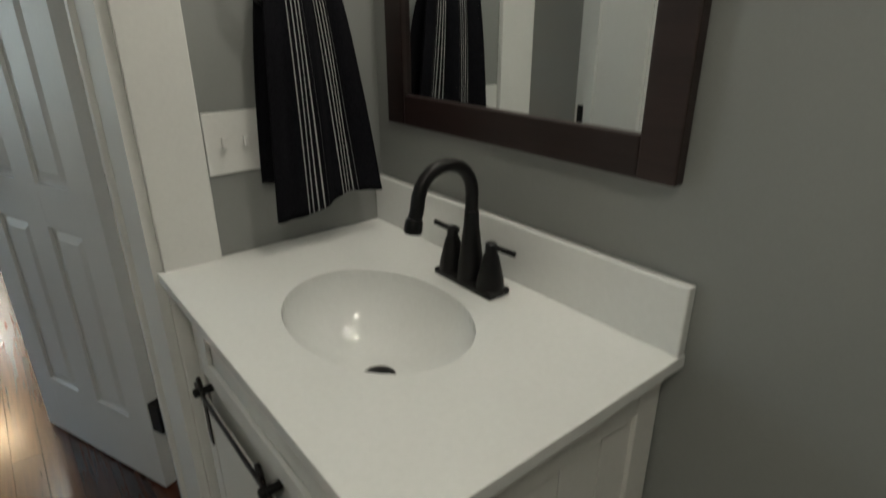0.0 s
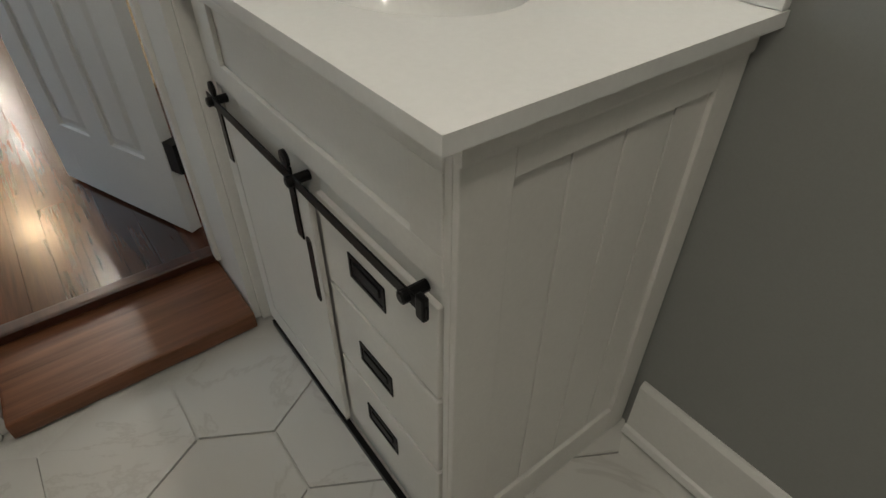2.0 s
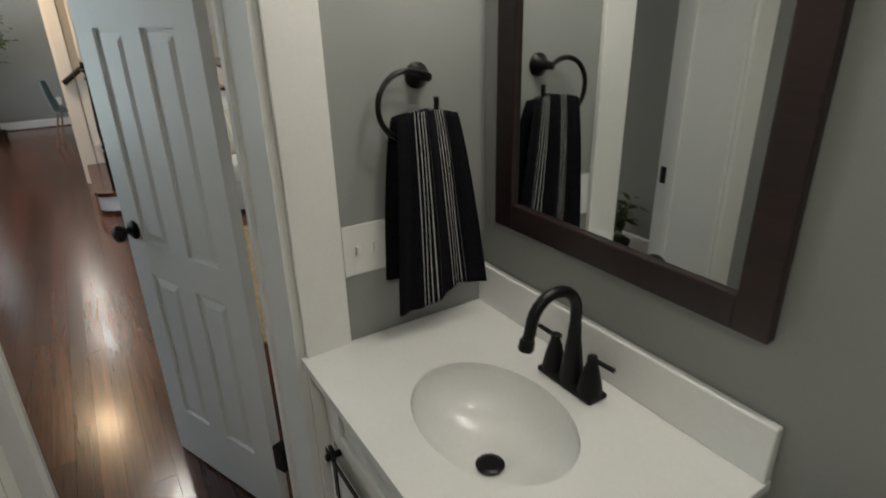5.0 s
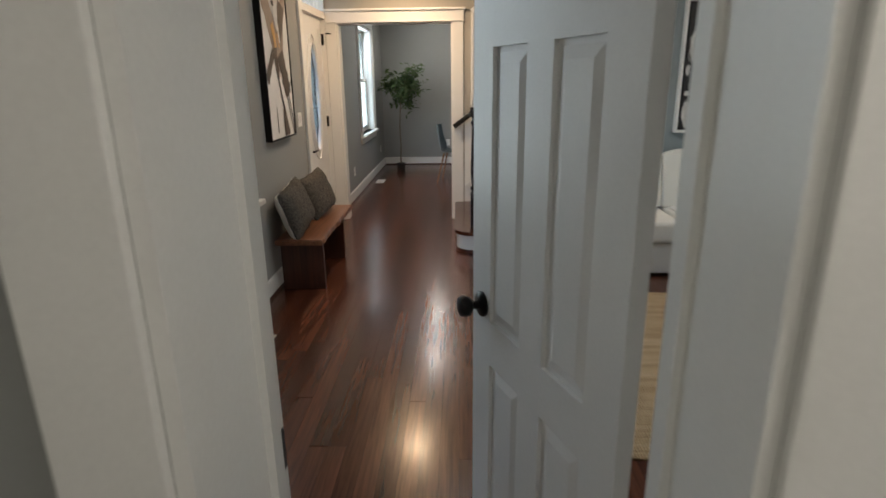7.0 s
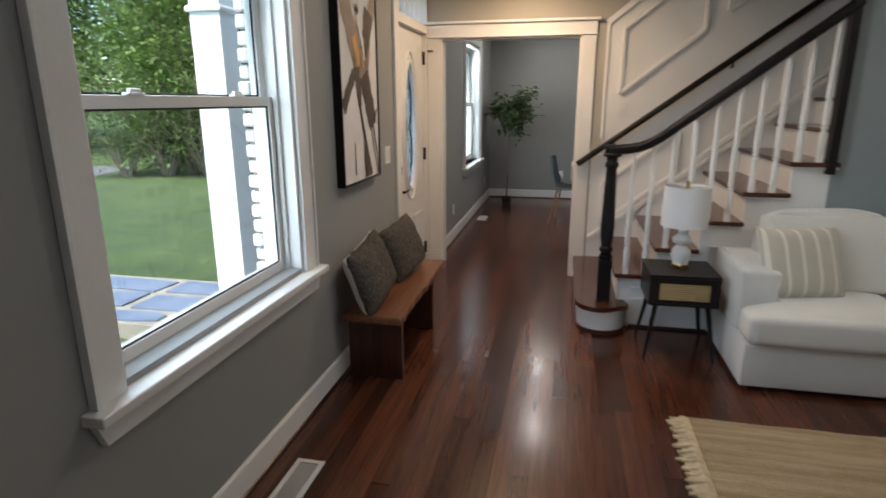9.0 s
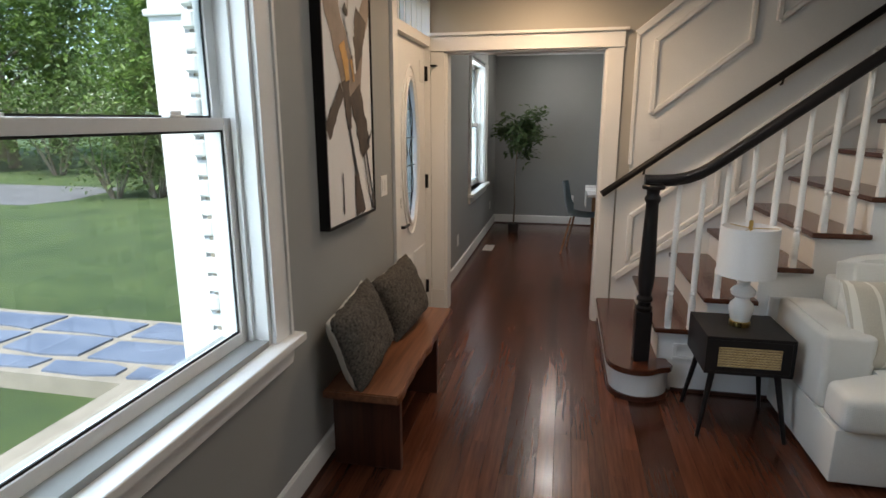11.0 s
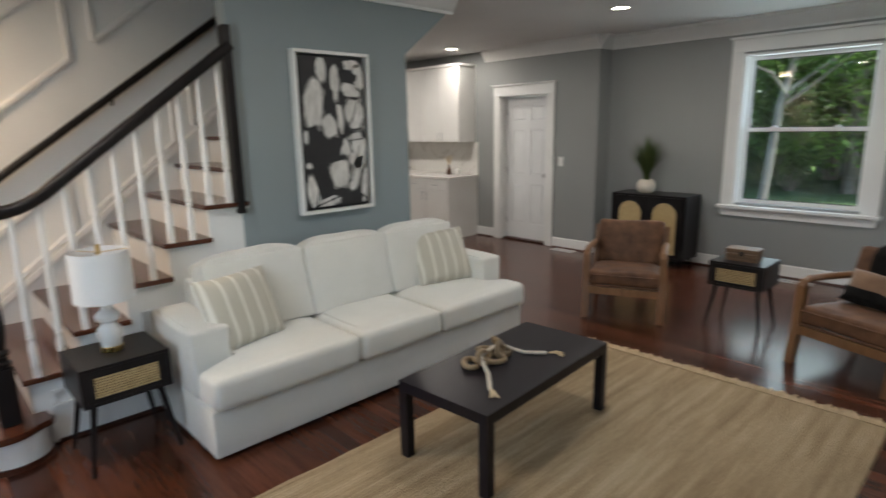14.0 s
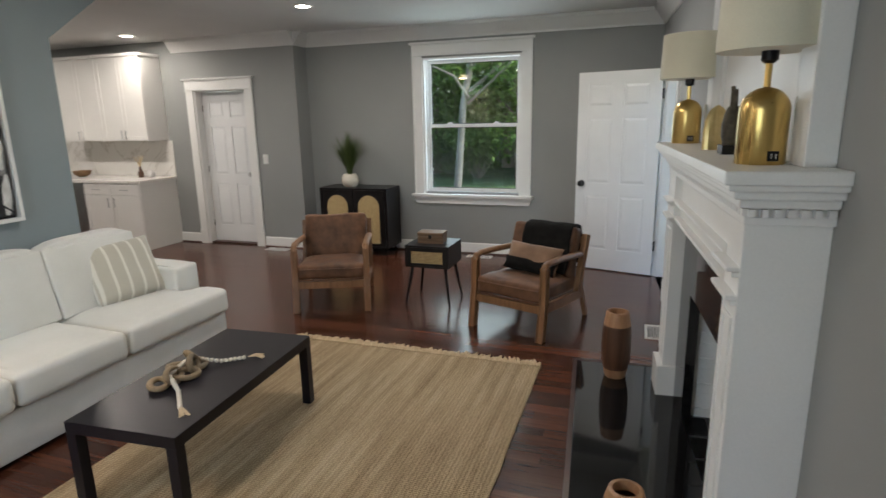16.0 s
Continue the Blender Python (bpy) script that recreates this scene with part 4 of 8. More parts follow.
# wall handrail
wr = thing("wall_handrail", "black wooden handrail on brackets along the stair wall", "handrail")
a, b = Vector((0.135, YD - 0.065, 1.03)), Vector((2.6, YD - 0.065, 1.03 + 2.465 * 0.735))
part("rail", tube([a, a + (b - a) * 0.5, b], 0.026, 12), M_BLACKWOOD, wr, smooth=True)
for q in (0.12, 0.47, 0.8):
    p = a + (b - a) * q
    part("bracket", tube([p + Vector((0, 0, -0.024)), p + Vector((0, 0.02, -0.06)), p + Vector((0, 0.063, -0.065))], 0.008, 8), M_BLACK, wr)

# panelled stair wall
wn = thing("wainscot", "white panelled wainscot rising along the stairs", "wainscot")
tagged(wn, kind="structure")
SL = 0.785
xs, xe = 0.33, 3.56
part("backing", moved(extrude_poly([(0.25, 0.0), (xe, 0.0), (xe, 2.18 + SL * (xe - xs)), (xs, 2.18), (xs, 1.2), (0.25, 1.1)], 0.010), pose(0, YD - 0.011, 0)), M_TRIM, wn)


def strip(pts, w=0.030, t=0.014, closed=False):
    bm = bmesh.new()
    P = pts + ([pts[0]] if closed else [])
    for (xa, za), (xb_, zb) in zip(P, P[1:]):
        d = Vector((xb_ - xa, 0, zb - za)).normalized() * (w * 0.5)
        bar(bm, Vector((xa, YD - 0.011 - t / 2, za)) - d, Vector((xb_, YD - 0.011 - t / 2, zb)) + d, t, w) if abs(xb_ - xa) < 1e-5 else bar(bm, Vector((xa, YD - 0.011 - t / 2, za)), Vector((xb_, YD - 0.011 - t / 2, zb)), w, t)
    return bm


def slope_strip(xa, za, xb_, zb, w, t):
    """A flat moulding on the stair wall, from (xa, za) to (xb, zb)."""
    d = Vector((xb_ - xa, 0, zb - za))
    nrm = Vector((-d.z, 0, d.x)).normalized() * w / 2
    y0, y1 = YD - 0.0115 - t, YD - 0.0115
    bm = bmesh.new()
    c = [Vector((xa, 0, za)) - nrm, Vector((xb_, 0, zb)) - nrm, Vector((xb_, 0, zb)) + nrm, Vector((xa, 0, za)) + nrm]
    lo, hi = [bm.verts.new((p.x, y0, p.z)) for p in c], [bm.verts.new((p.x, y1, p.z)) for p in c]
    bm.faces.new(lo), bm.faces.new(hi)
    for i in range(4):
        bm.faces.new((lo[i], hi[i], hi[(i + 1) % 4], lo[(i + 1) % 4]))
    bmesh.ops.recalc_face_normals(bm, faces=bm.faces)
    bmesh.ops.bevel(bm, geom=[e for e in bm.edges if all(abs(v.co.y - y0) < 1e-6 for v in e.verts)], offset=min(0.005, t * 0.4), segments=1, affect="EDGES")
    return bm


part("cap_mould", slope_strip(xs - 0.01, 2.18, xe, 2.18 + SL * (xe - xs), 0.05, 0.022), M_TRIM, wn)
part("edge_mould", slope_strip(xs, 1.25, xs, 2.185, 0.03, 0.014), M_TRIM, wn)
for x0, x1 in ((0.455, 1.075), (1.235, 1.90), (2.06, 2.72)):
    o = (x0 - 0.455) * SL
    q = [(x0, 1.625 + o), (x1, 1.625 + o + SL * (x1 - x0)), (x1, 2.13 + o + SL * (x1 - x0)), (x0, 2.13 + o)]
    for (xa, za), (xb_, zb) in zip(q, q[1:] + q[:1]):
        part("panel_mould", slope_strip(xa, za, xb_, zb, 0.036, 0.024), M_TRIM, wn)
for x0, x1 in ((0.36, 0.95), (1.08, 1.70), (1.85, 2.5)):
    o = (x0 - 0.36) * SL
    q = [(x0, 0.50 + o), (x1, 0.50 + o + SL * (x1 - x0)), (x1, 0.86 + o + SL * (x1 - x0)), (x0, 0.86 + o)]
    for (xa, za), (xb_, zb) in zip(q, q[1:] + q[:1]):
        part("panel_mould", slope_strip(xa, za, xb_, zb, 0.036, 0.024), M_TRIM, wn)
part("skirt_mould", slope_strip(0.27, 0.37, xe, 0.37 + SL * (xe - 0.27), 0.045, 0.030), M_TRIM, wn)


def plate(name, label, w, h, m, toggles=1, rocker=True):
    root = thing(name, label, name.replace("_", " "), m)
    part("cover", B(-w / 2, w / 2, -0.006, 0.0, -h / 2, h / 2, bevel=0.002), M_PLASTIC, root)
    for i in range(toggles):
        u = (i - (toggles - 1) / 2) * 0.046
        if rocker:
            part("rocker", B(u - 0.016, u + 0.016, -0.009, -0.006, -0.033, 0.033, bevel=0.001), M_PLASTIC, root)
        else:
            part("toggle", B(u - 0.005, u + 0.005, -0.016, -0.006, -0.010, 0.012, bevel=0.002), M_PLASTIC, root)
    return root


plate("light_switch", "white double light switch beside the front door", 0.115, 0.12, pose(XF, 6.15, 1.20) @ ALONG_Y, 2)
plate("light_switch", "white light switch plate on the stair wall", 0.075, 0.12, pose(0.49, YD - 0.0115, 1.49), 1)
plate("light_switch", "white light switch plate beside the kitchen door", 0.075, 0.12, pose(XD, 7.14, 1.15, 0, 0, -90), 1)
plate("light_switch", "wide white switch plate behind the towel", 0.165, 0.127, pose(0.715, 1.635, 1.087), 3, False)
plate("power_outlet", "white wall outlet above the baseboard", 0.07, 0.115, pose(XF, 8.6, 0.36) @ ALONG_Y, 0)
plate("power_outlet", "white wall outlet above the baseboard", 0.07, 0.115, pose(XF, 11.2, 0.36) @ ALONG_Y, 0)
plate("power_outlet", "white wall outlet on the end wall", 0.07, 0.115, pose(-0.02, YT, 0.40), 0)


def vent(label, x, y, w, l, m=None):
    root = thing("floor_vent", label, "floor vent", pose(x, y, 0.0))
    bm = bmesh.new()
    box(bm, -w / 2, w / 2, -l / 2, -l / 2 + 0.022, 0, 0.006), box(bm, -w / 2, w / 2, l / 2 - 0.022, l / 2, 0, 0.006)
    box(bm, -w / 2, -w / 2 + 0.022, -l / 2 + 0.022, l / 2 - 0.022, 0, 0.006), box(bm, w / 2 - 0.022, w / 2, -l / 2 + 0.022, l / 2 - 0.022, 0, 0.006)
    part("frame", bm, M_VENT, root)
    # flat dark sheet paints the shade of an open duct below the slats
    part("duct_shade", B(-w / 2 + 0.02, w / 2 - 0.02, -l / 2 + 0.02, l / 2 - 0.02, 0.0, 0.0015), M_DARK, root)
    nn = int((l - 0.05) / 0.011)
    for j in range(nn):
        y0 = -l / 2 + 0.026 + j * (l - 0.05) / nn
        part("slat", B(-w / 2 + 0.022, w / 2 - 0.022, y0, y0 + 0.0045, 0.0015, 0.005), M_VENT, root)
    return root


vent("white slotted metal floor vent beside the baseboard", -1.02, 4.18, 0.13, 0.33)
vent("white slotted metal floor vent in the dining room", -1.04, 9.9, 0.12, 0.30)
vent("white slotted metal floor vent near the kitchen door", 6.29, 6.98, 0.13, 0.32)
vent("white slotted metal floor vent near the fireplace", 4.56, 2.44, 0.30, 0.13)
vent("white slotted metal floor vent under the window", 6.55, 4.35, 0.12, 0.30)


# fixture for each can, the added unseen ones included
def can_or_fill(x, y):
    root = thing("ceiling_light", "recessed ceiling light with white trim ring, seen or added as fill, switched on", "ceiling light", pose(x, y, CEIL), "recessed ceiling lights")
    part("trim_ring", revolve([(0.066, -0.001), (0.066, -0.008), (0.092, -0.010), (0.096, -0.001)], 28), M_PLASTIC, root, smooth=True)
    part("lens", revolve([(0.0, -0.004), (0.066, -0.004)], 28), M_GLOW, root, "glowing lens")


for x, y in CANS_AND_FILLS:
    can_or_fill(x, y)
# fixture added round the unseen fill lamp of the bathroom
bc_ = thing("bath_ceiling_light", "added flush white bathroom ceiling light, unseen, brightening the vanity", "ceiling light", pose(0.02, 0.10, 2.45))
part("rim", revolve([(0.165, 0.0), (0.17, -0.008), (0.152, -0.009)], 28), M_PLASTIC, bc_)
hl = thing("hall_ceiling_light", "flush ceiling light with a warm glowing glass bowl", "ceiling light", pose(-0.31, 6.74, CEIL))
part("canopy", revolve([(0.15, 0.0), (0.15, -0.03), (0.14, -0.035)], 28), M_BLACK, hl)
part("bowl", revolve([(0.135, -0.03), (0.13, -0.06), (0.10, -0.085), (0.05, -0.10), (0.0, -0.104)], 28), M_GLOWW, hl, "warm glowing glass", smooth=True)
bl = thing("vanity_light", "black three-arm vanity light above the mirror, switched on", "wall light", pose(1.052, 1.195, 2.20))
part("back_plate", B(-0.02, 0.0, -0.32, 0.32, -0.04, 0.04, bevel=0.004), M_BLACK, bl)
for y in (-0.245, 0.0, 0.245):
    part("arm", tube([(-0.015, y, 0.0), (-0.08, y, 0.01), (-0.107, y, -0.01), (-0.107, y, -0.04)], 0.009, 8), M_BLACK, bl)
    part("shade", revolve([(0.03, -0.035), (0.052, -0.05), (0.055, -0.10), (0.052, -0.10), (0.049, -0.052), (0.03, -0.038)], 20, -0.107, y), M_BLACK, bl, "black open metal shade", smooth=True)

# ---- bathroom ----
van = thing("vanity", "white vanity cabinet with sliding barn door on a black rail", "vanity")
VX, VY0, VY1 = 0.540, 0.828, 1.612
body = B(VX + 0.006, 1.045, VY0 + 0.006, VY1, BZ, 0.820)
bmesh.ops.delete(body, geom=[f for f in body.faces if f.normal.z > 0.9 and f.calc_center_median().z > 0.75], context="FACES_ONLY")
part("body", body, M_VANITY, van)
# front frame
for nm, y0, y1, z0, z1 in (("stile", VY0, VY0 + 0.012, BZ, 0.820), ("stile", 1.585, VY1, BZ, 0.820)):
    part(nm, B(VX - 0.5 * 0.002, VX + 0.0055, y0, y1, z0, z1), M_VANITY, van)
fp = bmesh.new()
for y0, y1, z0, z1 in ((VY0 + 0.012, 1.585, 0.77, 0.820), (VY0 + 0.012, 1.585, 0.612, 0.66), (VY0 + 0.012, VY0 + 0.075, 0.66, 0.77), (1.52, 1.585, 0.66, 0.77)):
    box(fp, VX - 0.5 * 0.008, VX + 0.0055, y0, y1, z0, z1, bevel=0.002)
part("apron_panel", fp, M_VANITY, van)
for z0, z1, zp in ((0.395, 0.575, 0.490), (0.200, 0.385, 0.288), (-0.010, 0.190, 0.108)):
    d = part("drawer", B(VX - 0.5 * 0.010, VX + 0.0055, 0.846, 1.165, z0, z1, bevel=0.003), M_VANITY, van)
    bm = bmesh.new()
    for y0, y1, za, zb in ((0.972, 1.075, zp + 0.018, zp + 0.025), (0.972, 1.075, zp - 0.025, zp - 0.018), (0.972, 0.979, zp - 0.018, zp + 0.018), (1.068, 1.075, zp - 0.018, zp + 0.018)):
        box(bm, VX - 0.5 * 0.015, VX - 0.5 * 0.010, y0, y1, za, zb, bevel=0.001)
    box(bm, VX - 0.5 * 0.0112, VX - 0.5 * 0.0102, 0.979, 1.068, zp - 0.018, zp + 0.018)
    box(bm, VX - 0.5 * 0.018, VX - 0.5 * 0.011, 0.985, 1.060, zp - 0.004, zp + 0.013, bevel=0.003)
    part("recessed_pull", bm, M_BLACK, d, "black recessed campaign pull")
bd = part("barn_door", B(VX - 0.5 * 0.030, VX - 0.5 * 0.012, 1.172, 1.580, -0.035, 0.560, bevel=0.003), M_VANITY, van)
bm = bmesh.new()
for y0, y1, za, zb in ((1.172, 1.580, 0.50, 0.56), (1.172, 1.580, -0.035, 0.03), (1.172, 1.225, 0.03, 0.50), (1.53, 1.58, 0.03, 0.50)):
    box(bm, VX - 0.5 * 0.034, VX - 0.5 * 0.0301, y0, y1, za, zb, bevel=0.0015)
part("frame", bm, M_VANITY, bd)
bm = B(VX - 0.5 * 0.0365, VX - 0.5 * 0.034, 1.188, 1.208, 0.33, 0.46)
for z in (0.33, 0.46):
    moved_bm = revolve([(0.010, 0), (0.010, 0.0025)], 16)
    moved(moved_bm, pose(VX - 0.5 * 0.0365, 1.198, z, 0, 90, 0))
    me_ = bpy.data.meshes.new("tmp")
    moved_bm.to_mesh(me_)
    bm.from_mesh(me_)
    bpy.data.meshes.remove(me_)
part("slot_pull", bm, M_BLACK, bd, "black oval slot pull")
part("rail", B(VX - 0.5 * 0.048, VX - 0.5 * 0.042, 0.842, 1.590, 0.572, 0.592, bevel=0.001), M_BLACK, van, "black flat barn door rail")
for y in (0.885, 1.205, 1.56):
    bm = revolve([(0.009, 0), (0.009, 0.034)], 12)
    part("standoff", moved(bm, pose(VX - 0.5 * 0.05, y, 0.582, 0, 90, 0)), M_BLACK, van)
    bm = revolve([(0.010, 0), (0.010, 0.009), (0.006, 0.011)], 14)
    part("bolt_head", moved(bm, pose(VX - 0.5 * 0.048, y, 0.582, 0, -90, 0)), M_BLACK, van)
part("rail_stop", B(VX - 0.5 * 0.056, VX - 0.5 * 0.036, 0.845, 0.862, 0.566, 0.604, bevel=0.003), M_BLACK, van)
for y in (1.225, 1.545):
    bm = B(VX - 0.5 * 0.041, VX - 0.5 * 0.0345, y - 0.012, y + 0.012, 0.455, 0.60, bevel=0.002)
    w = revolve([(0.015, 0), (0.015, 0.006), (0.007, 0.008)], 20)
    moved(w, pose(VX - 0.5 * 0.038, y, 0.612, 0, -90, 0))
    me_ = bpy.data.meshes.new("tmp")
    w.to_mesh(me_)
    bm.from_mesh(me_)
    bpy.data.meshes.remove(me_)
    part("roller_hanger", bm, M_BLACK, van, "black strap hanger with a wheel")
part("floor_track", B(VX - 0.5 * 0.034, VX - 0.5 * 0.006, 0.842, 1.585, BZ, BZ + 0.018, bevel=0.002), M_BLACK, van, "black floor track")
# boarded end
bm = bmesh.new()
for x0, x1, z0, z1 in ((VX, VX + 0.075, BZ, 0.820), (0.985, 1.045, BZ, 0.820), (VX + 0.075, 0.985, 0.745, 0.820), (VX + 0.075, 0.985, BZ, BZ + 0.09)):
    box(bm, x0, x1, VY0 - 0.010, VY0 + 0.0058, z0, z1, bevel=0.002)
part("side_frame", bm, M_VANITY, van)
for i in range(4):
    x0 = VX + 0.077 + i * 0.0975
    part("bead_board", B(x0, x0 + 0.095, VY0 - 0.002, VY0 + 0.0058, BZ + 0.09, 0.745, bevel=0.002), M_VANITY, van)
part("cove_mould", B(VX - 0.5 * 0.006, 1.045, VY0 - 0.016, VY0 - 0.0005, 0.785, 0.820, bevel=0.006), M_VANITY, van)

top = thing("washbasin", "glossy white stone vanity top with integral oval basin", "countertop")
CX, CY, RX, RY = 0.752, 1.205, 0.150, 0.205
part("slab", ellipse_plate(0.498, 1.049, 0.790, 1.632, CX, CY, RX, RY, 0.824, 0.845), M_QUARTZ, top)
bm = bmesh.new()
box(bm, 0.503, 1.045, 0.795, 1.628, 0.8201, 0.824)
bmesh.ops.delete(bm, geom=[f for f in bm.faces if abs(f.normal.z) > 0.9], context="FACES_ONLY")
part("drip_edge", bm, M_QUARTZ, top)
part("backsplash", B(1.030, 1.051, 0.792, 1.632, 0.845, 0.962, bevel=0.004), M_QUARTZ, top)
bm = bmesh.new()
rings = []
for i in range(11):
    a = i / 10 * math.pi / 2
    s, d = math.cos(a) ** 0.55, 0.004 + 0.135 * math.sin(a)
    s = max(s, 0.12)
    rings.append([bm.verts.new((CX + RX * 1.005 * s * math.cos(2 * math.pi * j / 48), CY + RY * 1.005 * s * math.sin(2 * math.pi * j / 48), 0.845 - d)) for j in range(48)])
for a, b in zip(rings, rings[1:]):
    for j in range(48):
        bm.faces.new((a[j], b[j], b[(j + 1) % 48], a[(j + 1) % 48]))
bm.faces.new(rings[-1])
part("basin", bm, M_QUARTZ, top, "white glossy oval basin", smooth=True)
part("drain", revolve([(0.012, 0.708), (0.03, 0.710), (0.032, 0.714), (0.022, 0.718), (0.0, 0.719)], 20, CX, CY), M_BLACK, top, "black drain")

fc = thing("faucet", "matte black gooseneck faucet with two lever handles", "faucet", pose(0.962, 1.190, 0.845))
part("base_plate", B(-0.027, 0.027, -0.082, 0.082, 0.0, 0.014, bevel=0.006, seg=3), M_BLACK, fc)
part("spout_base", revolve([(0.028, 0.012), (0.024, 0.05), (0.015, 0.12), (0.0135, 0.15)], 20), M_BLACK, fc, smooth=True)
arc = [(0, 0, 0.13), (0, 0, 0.175)] + [(-0.062 + 0.062 * math.cos(a), 0, 0.183 + 0.062 * math.sin(a)) for a in [math.pi * i / 12 for i in range(0, 12)]] + [(-0.126, 0, 0.174), (-0.131, 0, 0.160)]
part("spout", tube(arc, 0.0125, 12), M_BLACK, fc, "black gooseneck spout", smooth=True)
part("aerator", moved(revolve([(0.0145, 0.0), (0.0165, 0.004), (0.0155, 0.022), (0.013, 0.026)], 16), pose(-0.136, 0, 0.136, 0, 10, 0)), M_BLACK, fc, smooth=True)
for s in (-1, 1):
    h = part("handle", revolve([(0.027, 0.012), (0.025, 0.03), (0.015, 0.075), (0.011, 0.085), (0.011, 0.100), (0.007, 0.103)], 18, 0, s * 0.055), M_BLACK, fc, smooth=True)
    part("lever", tube([(0.012, s * 0.050, 0.094), (0.0, s * 0.055, 0.095), (-0.004, s * 0.105, 0.099)] if s > 0 else [(0.012, -0.05, 0.094), (0.0, -0.055, 0.095), (0.006, -0.108, 0.093)], 0.0055, 8), M_BLACK, h)

mir = thing("wall_mirror", "rectangular mirror in a dark espresso wooden frame", "mirror")
MX, MY0, MY1, MZ0, MZ1, FWD = 1.050, 0.838, 1.556, 1.104, 1.98, 0.064
part("mirror_glass", B(MX - 0.012, MX - 0.006, MY0 + FWD - 0.01, MY1 - FWD + 0.01, MZ0 + FWD - 0.01, MZ1 - FWD + 0.01), M_MIRROR, mir, "silvered mirror glass")
for y0, y1, z0, z1 in ((MY0, MY0 + FWD, MZ0, MZ1), (MY1 - FWD, MY1, MZ0, MZ1), (MY0 + FWD, MY1 - FWD, MZ0, MZ0 + FWD), (MY0 + FWD, MY1 - FWD, MZ1 - FWD, MZ1)):
    part("frame_rail", B(MX - 0.024, MX, y0, y1, z0, z1, bevel=0.004), M_ESPRESSO, mir)

ring = thing("towel_ring", "black round towel ring on a wall rosette", "towel ring", pose(0.853, 1.635, 1.478))
part("rosette", moved(revolve([(0.030, 0.0), (0.030, 0.006), (0.022, 0.014), (0.012, 0.03), (0.010, 0.055), (0.0, 0.057)], 20), pose(0, 0, 0, 90)), M_BLACK, ring, smooth=True)
pts = [(-0.052 + 0.075 * math.cos(a) , -0.050, -0.058 + 0.075 * math.sin(a)) for a in [math.radians(60 + 310 * i / 32) for i in range(33)]]
part("ring", tube([(0.0, -0.05, 0.0), (-0.01, -0.052, 0.006)] + pts[1:], 0.0065, 8), M_BLACK, ring, "open black ring", smooth=True)


def towel_cloth():
    """A folded hand towel hanging from the ring, flaring towards the hem, with striped bands."""
    k = Net("striped_towel")
    at = k.n("Attribute")
    at.attribute_name = "across"
    v = k.coords((1, 1, 1))
    st = k.n("Math")
    st.operation = "FRACT"
    sc = k.n("Math")
    sc.operation = "MULTIPLY"
    sc.inputs[1].default_value = 4.0
    band = k.ramp(at.outputs["Fac"], [(0.0, (0, 0, 0)), (0.29, (0, 0, 0)), (0.295, (1, 1, 1)), (0.455, (1, 1, 1)), (0.46, (0, 0, 0)), (0.62, (0, 0, 0)), (0.625, (1, 1, 1)), (0.79, (1, 1, 1)), (0.795, (0, 0, 0)), (1.0, (0, 0, 0))])
    k.link(at.outputs["Fac"], sc.inputs[0])
    th_ = k.n("Math")
    th_.operation = "MULTIPLY"
    th_.inputs[1].default_value = 24.0
    k.link(at.outputs["Fac"], th_.inputs[0])
    k.link(th_.outputs[0], st.inputs[0])
    th2 = k.n("Math")
    th2.operation = "LESS_THAN"
    th2.inputs[1].default_value = 0.22
    k.link(st.outputs[0], th2.inputs[0])
    mm = k.mix(1.0, band, k.ramp(th2.outputs[0], [(0, (0, 0, 0)), (1, (1, 1, 1))]), "MULTIPLY")
    fz = k.noise(v, 260, 2)
    col = k.mix(mm, k.ramp(fz, [(0.3, (0.0045, 0.0045, 0.006)), (0.7, (0.010, 0.010, 0.013))]), k.ramp(fz, [(0.3, (0.30, 0.30, 0.30)), (0.7, (0.55, 0.55, 0.54))]))
    k.link(col, k.b.inputs["Base Color"])
    k.b.inputs["Roughness"].default_value = 0.95
    k.b.inputs["Specular IOR Level"].default_value = 0.08
    k.bump(fz, 0.6, 0.002)
    return k.mat


def towel(m):
    root = thing("hand_towel", "black hand towel with thin white stripes hanging from the ring", "towel", m)
    nu, nv = 60, 30
    mat_ = towel_cloth()
    for side, hem, nm in ((-1, 0.44, "front_fold"), (1, 0.40, "back_fold")):
        verts, faces, across = [], [], []
        for j in range(nv + 1):
            q = j / nv
            half = 0.078 + 0.052 * q ** 0.8
            for i in range(nu + 1):
                p = i / nu
                fold = math.sin(p * 12 + 0.6 * side) * (0.013 * (1 - 0.3 * q)) + 0.003 * math.sin(p * 33 + q * 3)
                x = (p - 0.5) * 2 * half + 0.022 * q
                y = side * (0.012 + 0.014 * (1 - (1 - q) ** 4)) + fold * min(1, 0.4 + q)
                z = -hem * q - 0.010 * math.sin(p * 7) * q - (0.035 * (1 - p) * q if side < 0 else -0.012 * p * q)
                verts.append((x, y, z + 0.012 * math.sin(p * math.pi) * (1 - q)))
                across.append(p)
        for j in range(nv):
            for i in range(nu):
                a = j * (nu + 1) + i
                faces.append((a, a + 1, a + nu + 2, a + nu + 1))
        me = bpy.data.meshes.new(nm)
        me.from_pydata(verts, [], faces)
        at = me.attributes.new("across", "FLOAT", "POINT")
        at.data.foreach_set("value", across)
        me.materials.append(mat_)
        me.polygons.foreach_set("use_smooth", [True] * len(me.polygons))
        ob = new(nm, me)
        ob.parent = root
        sol = ob.modifiers.new("thick", "SOLIDIFY")
        sol.thickness = 0.004
    return root


towel(pose(0.842, 1.585, 1.395))

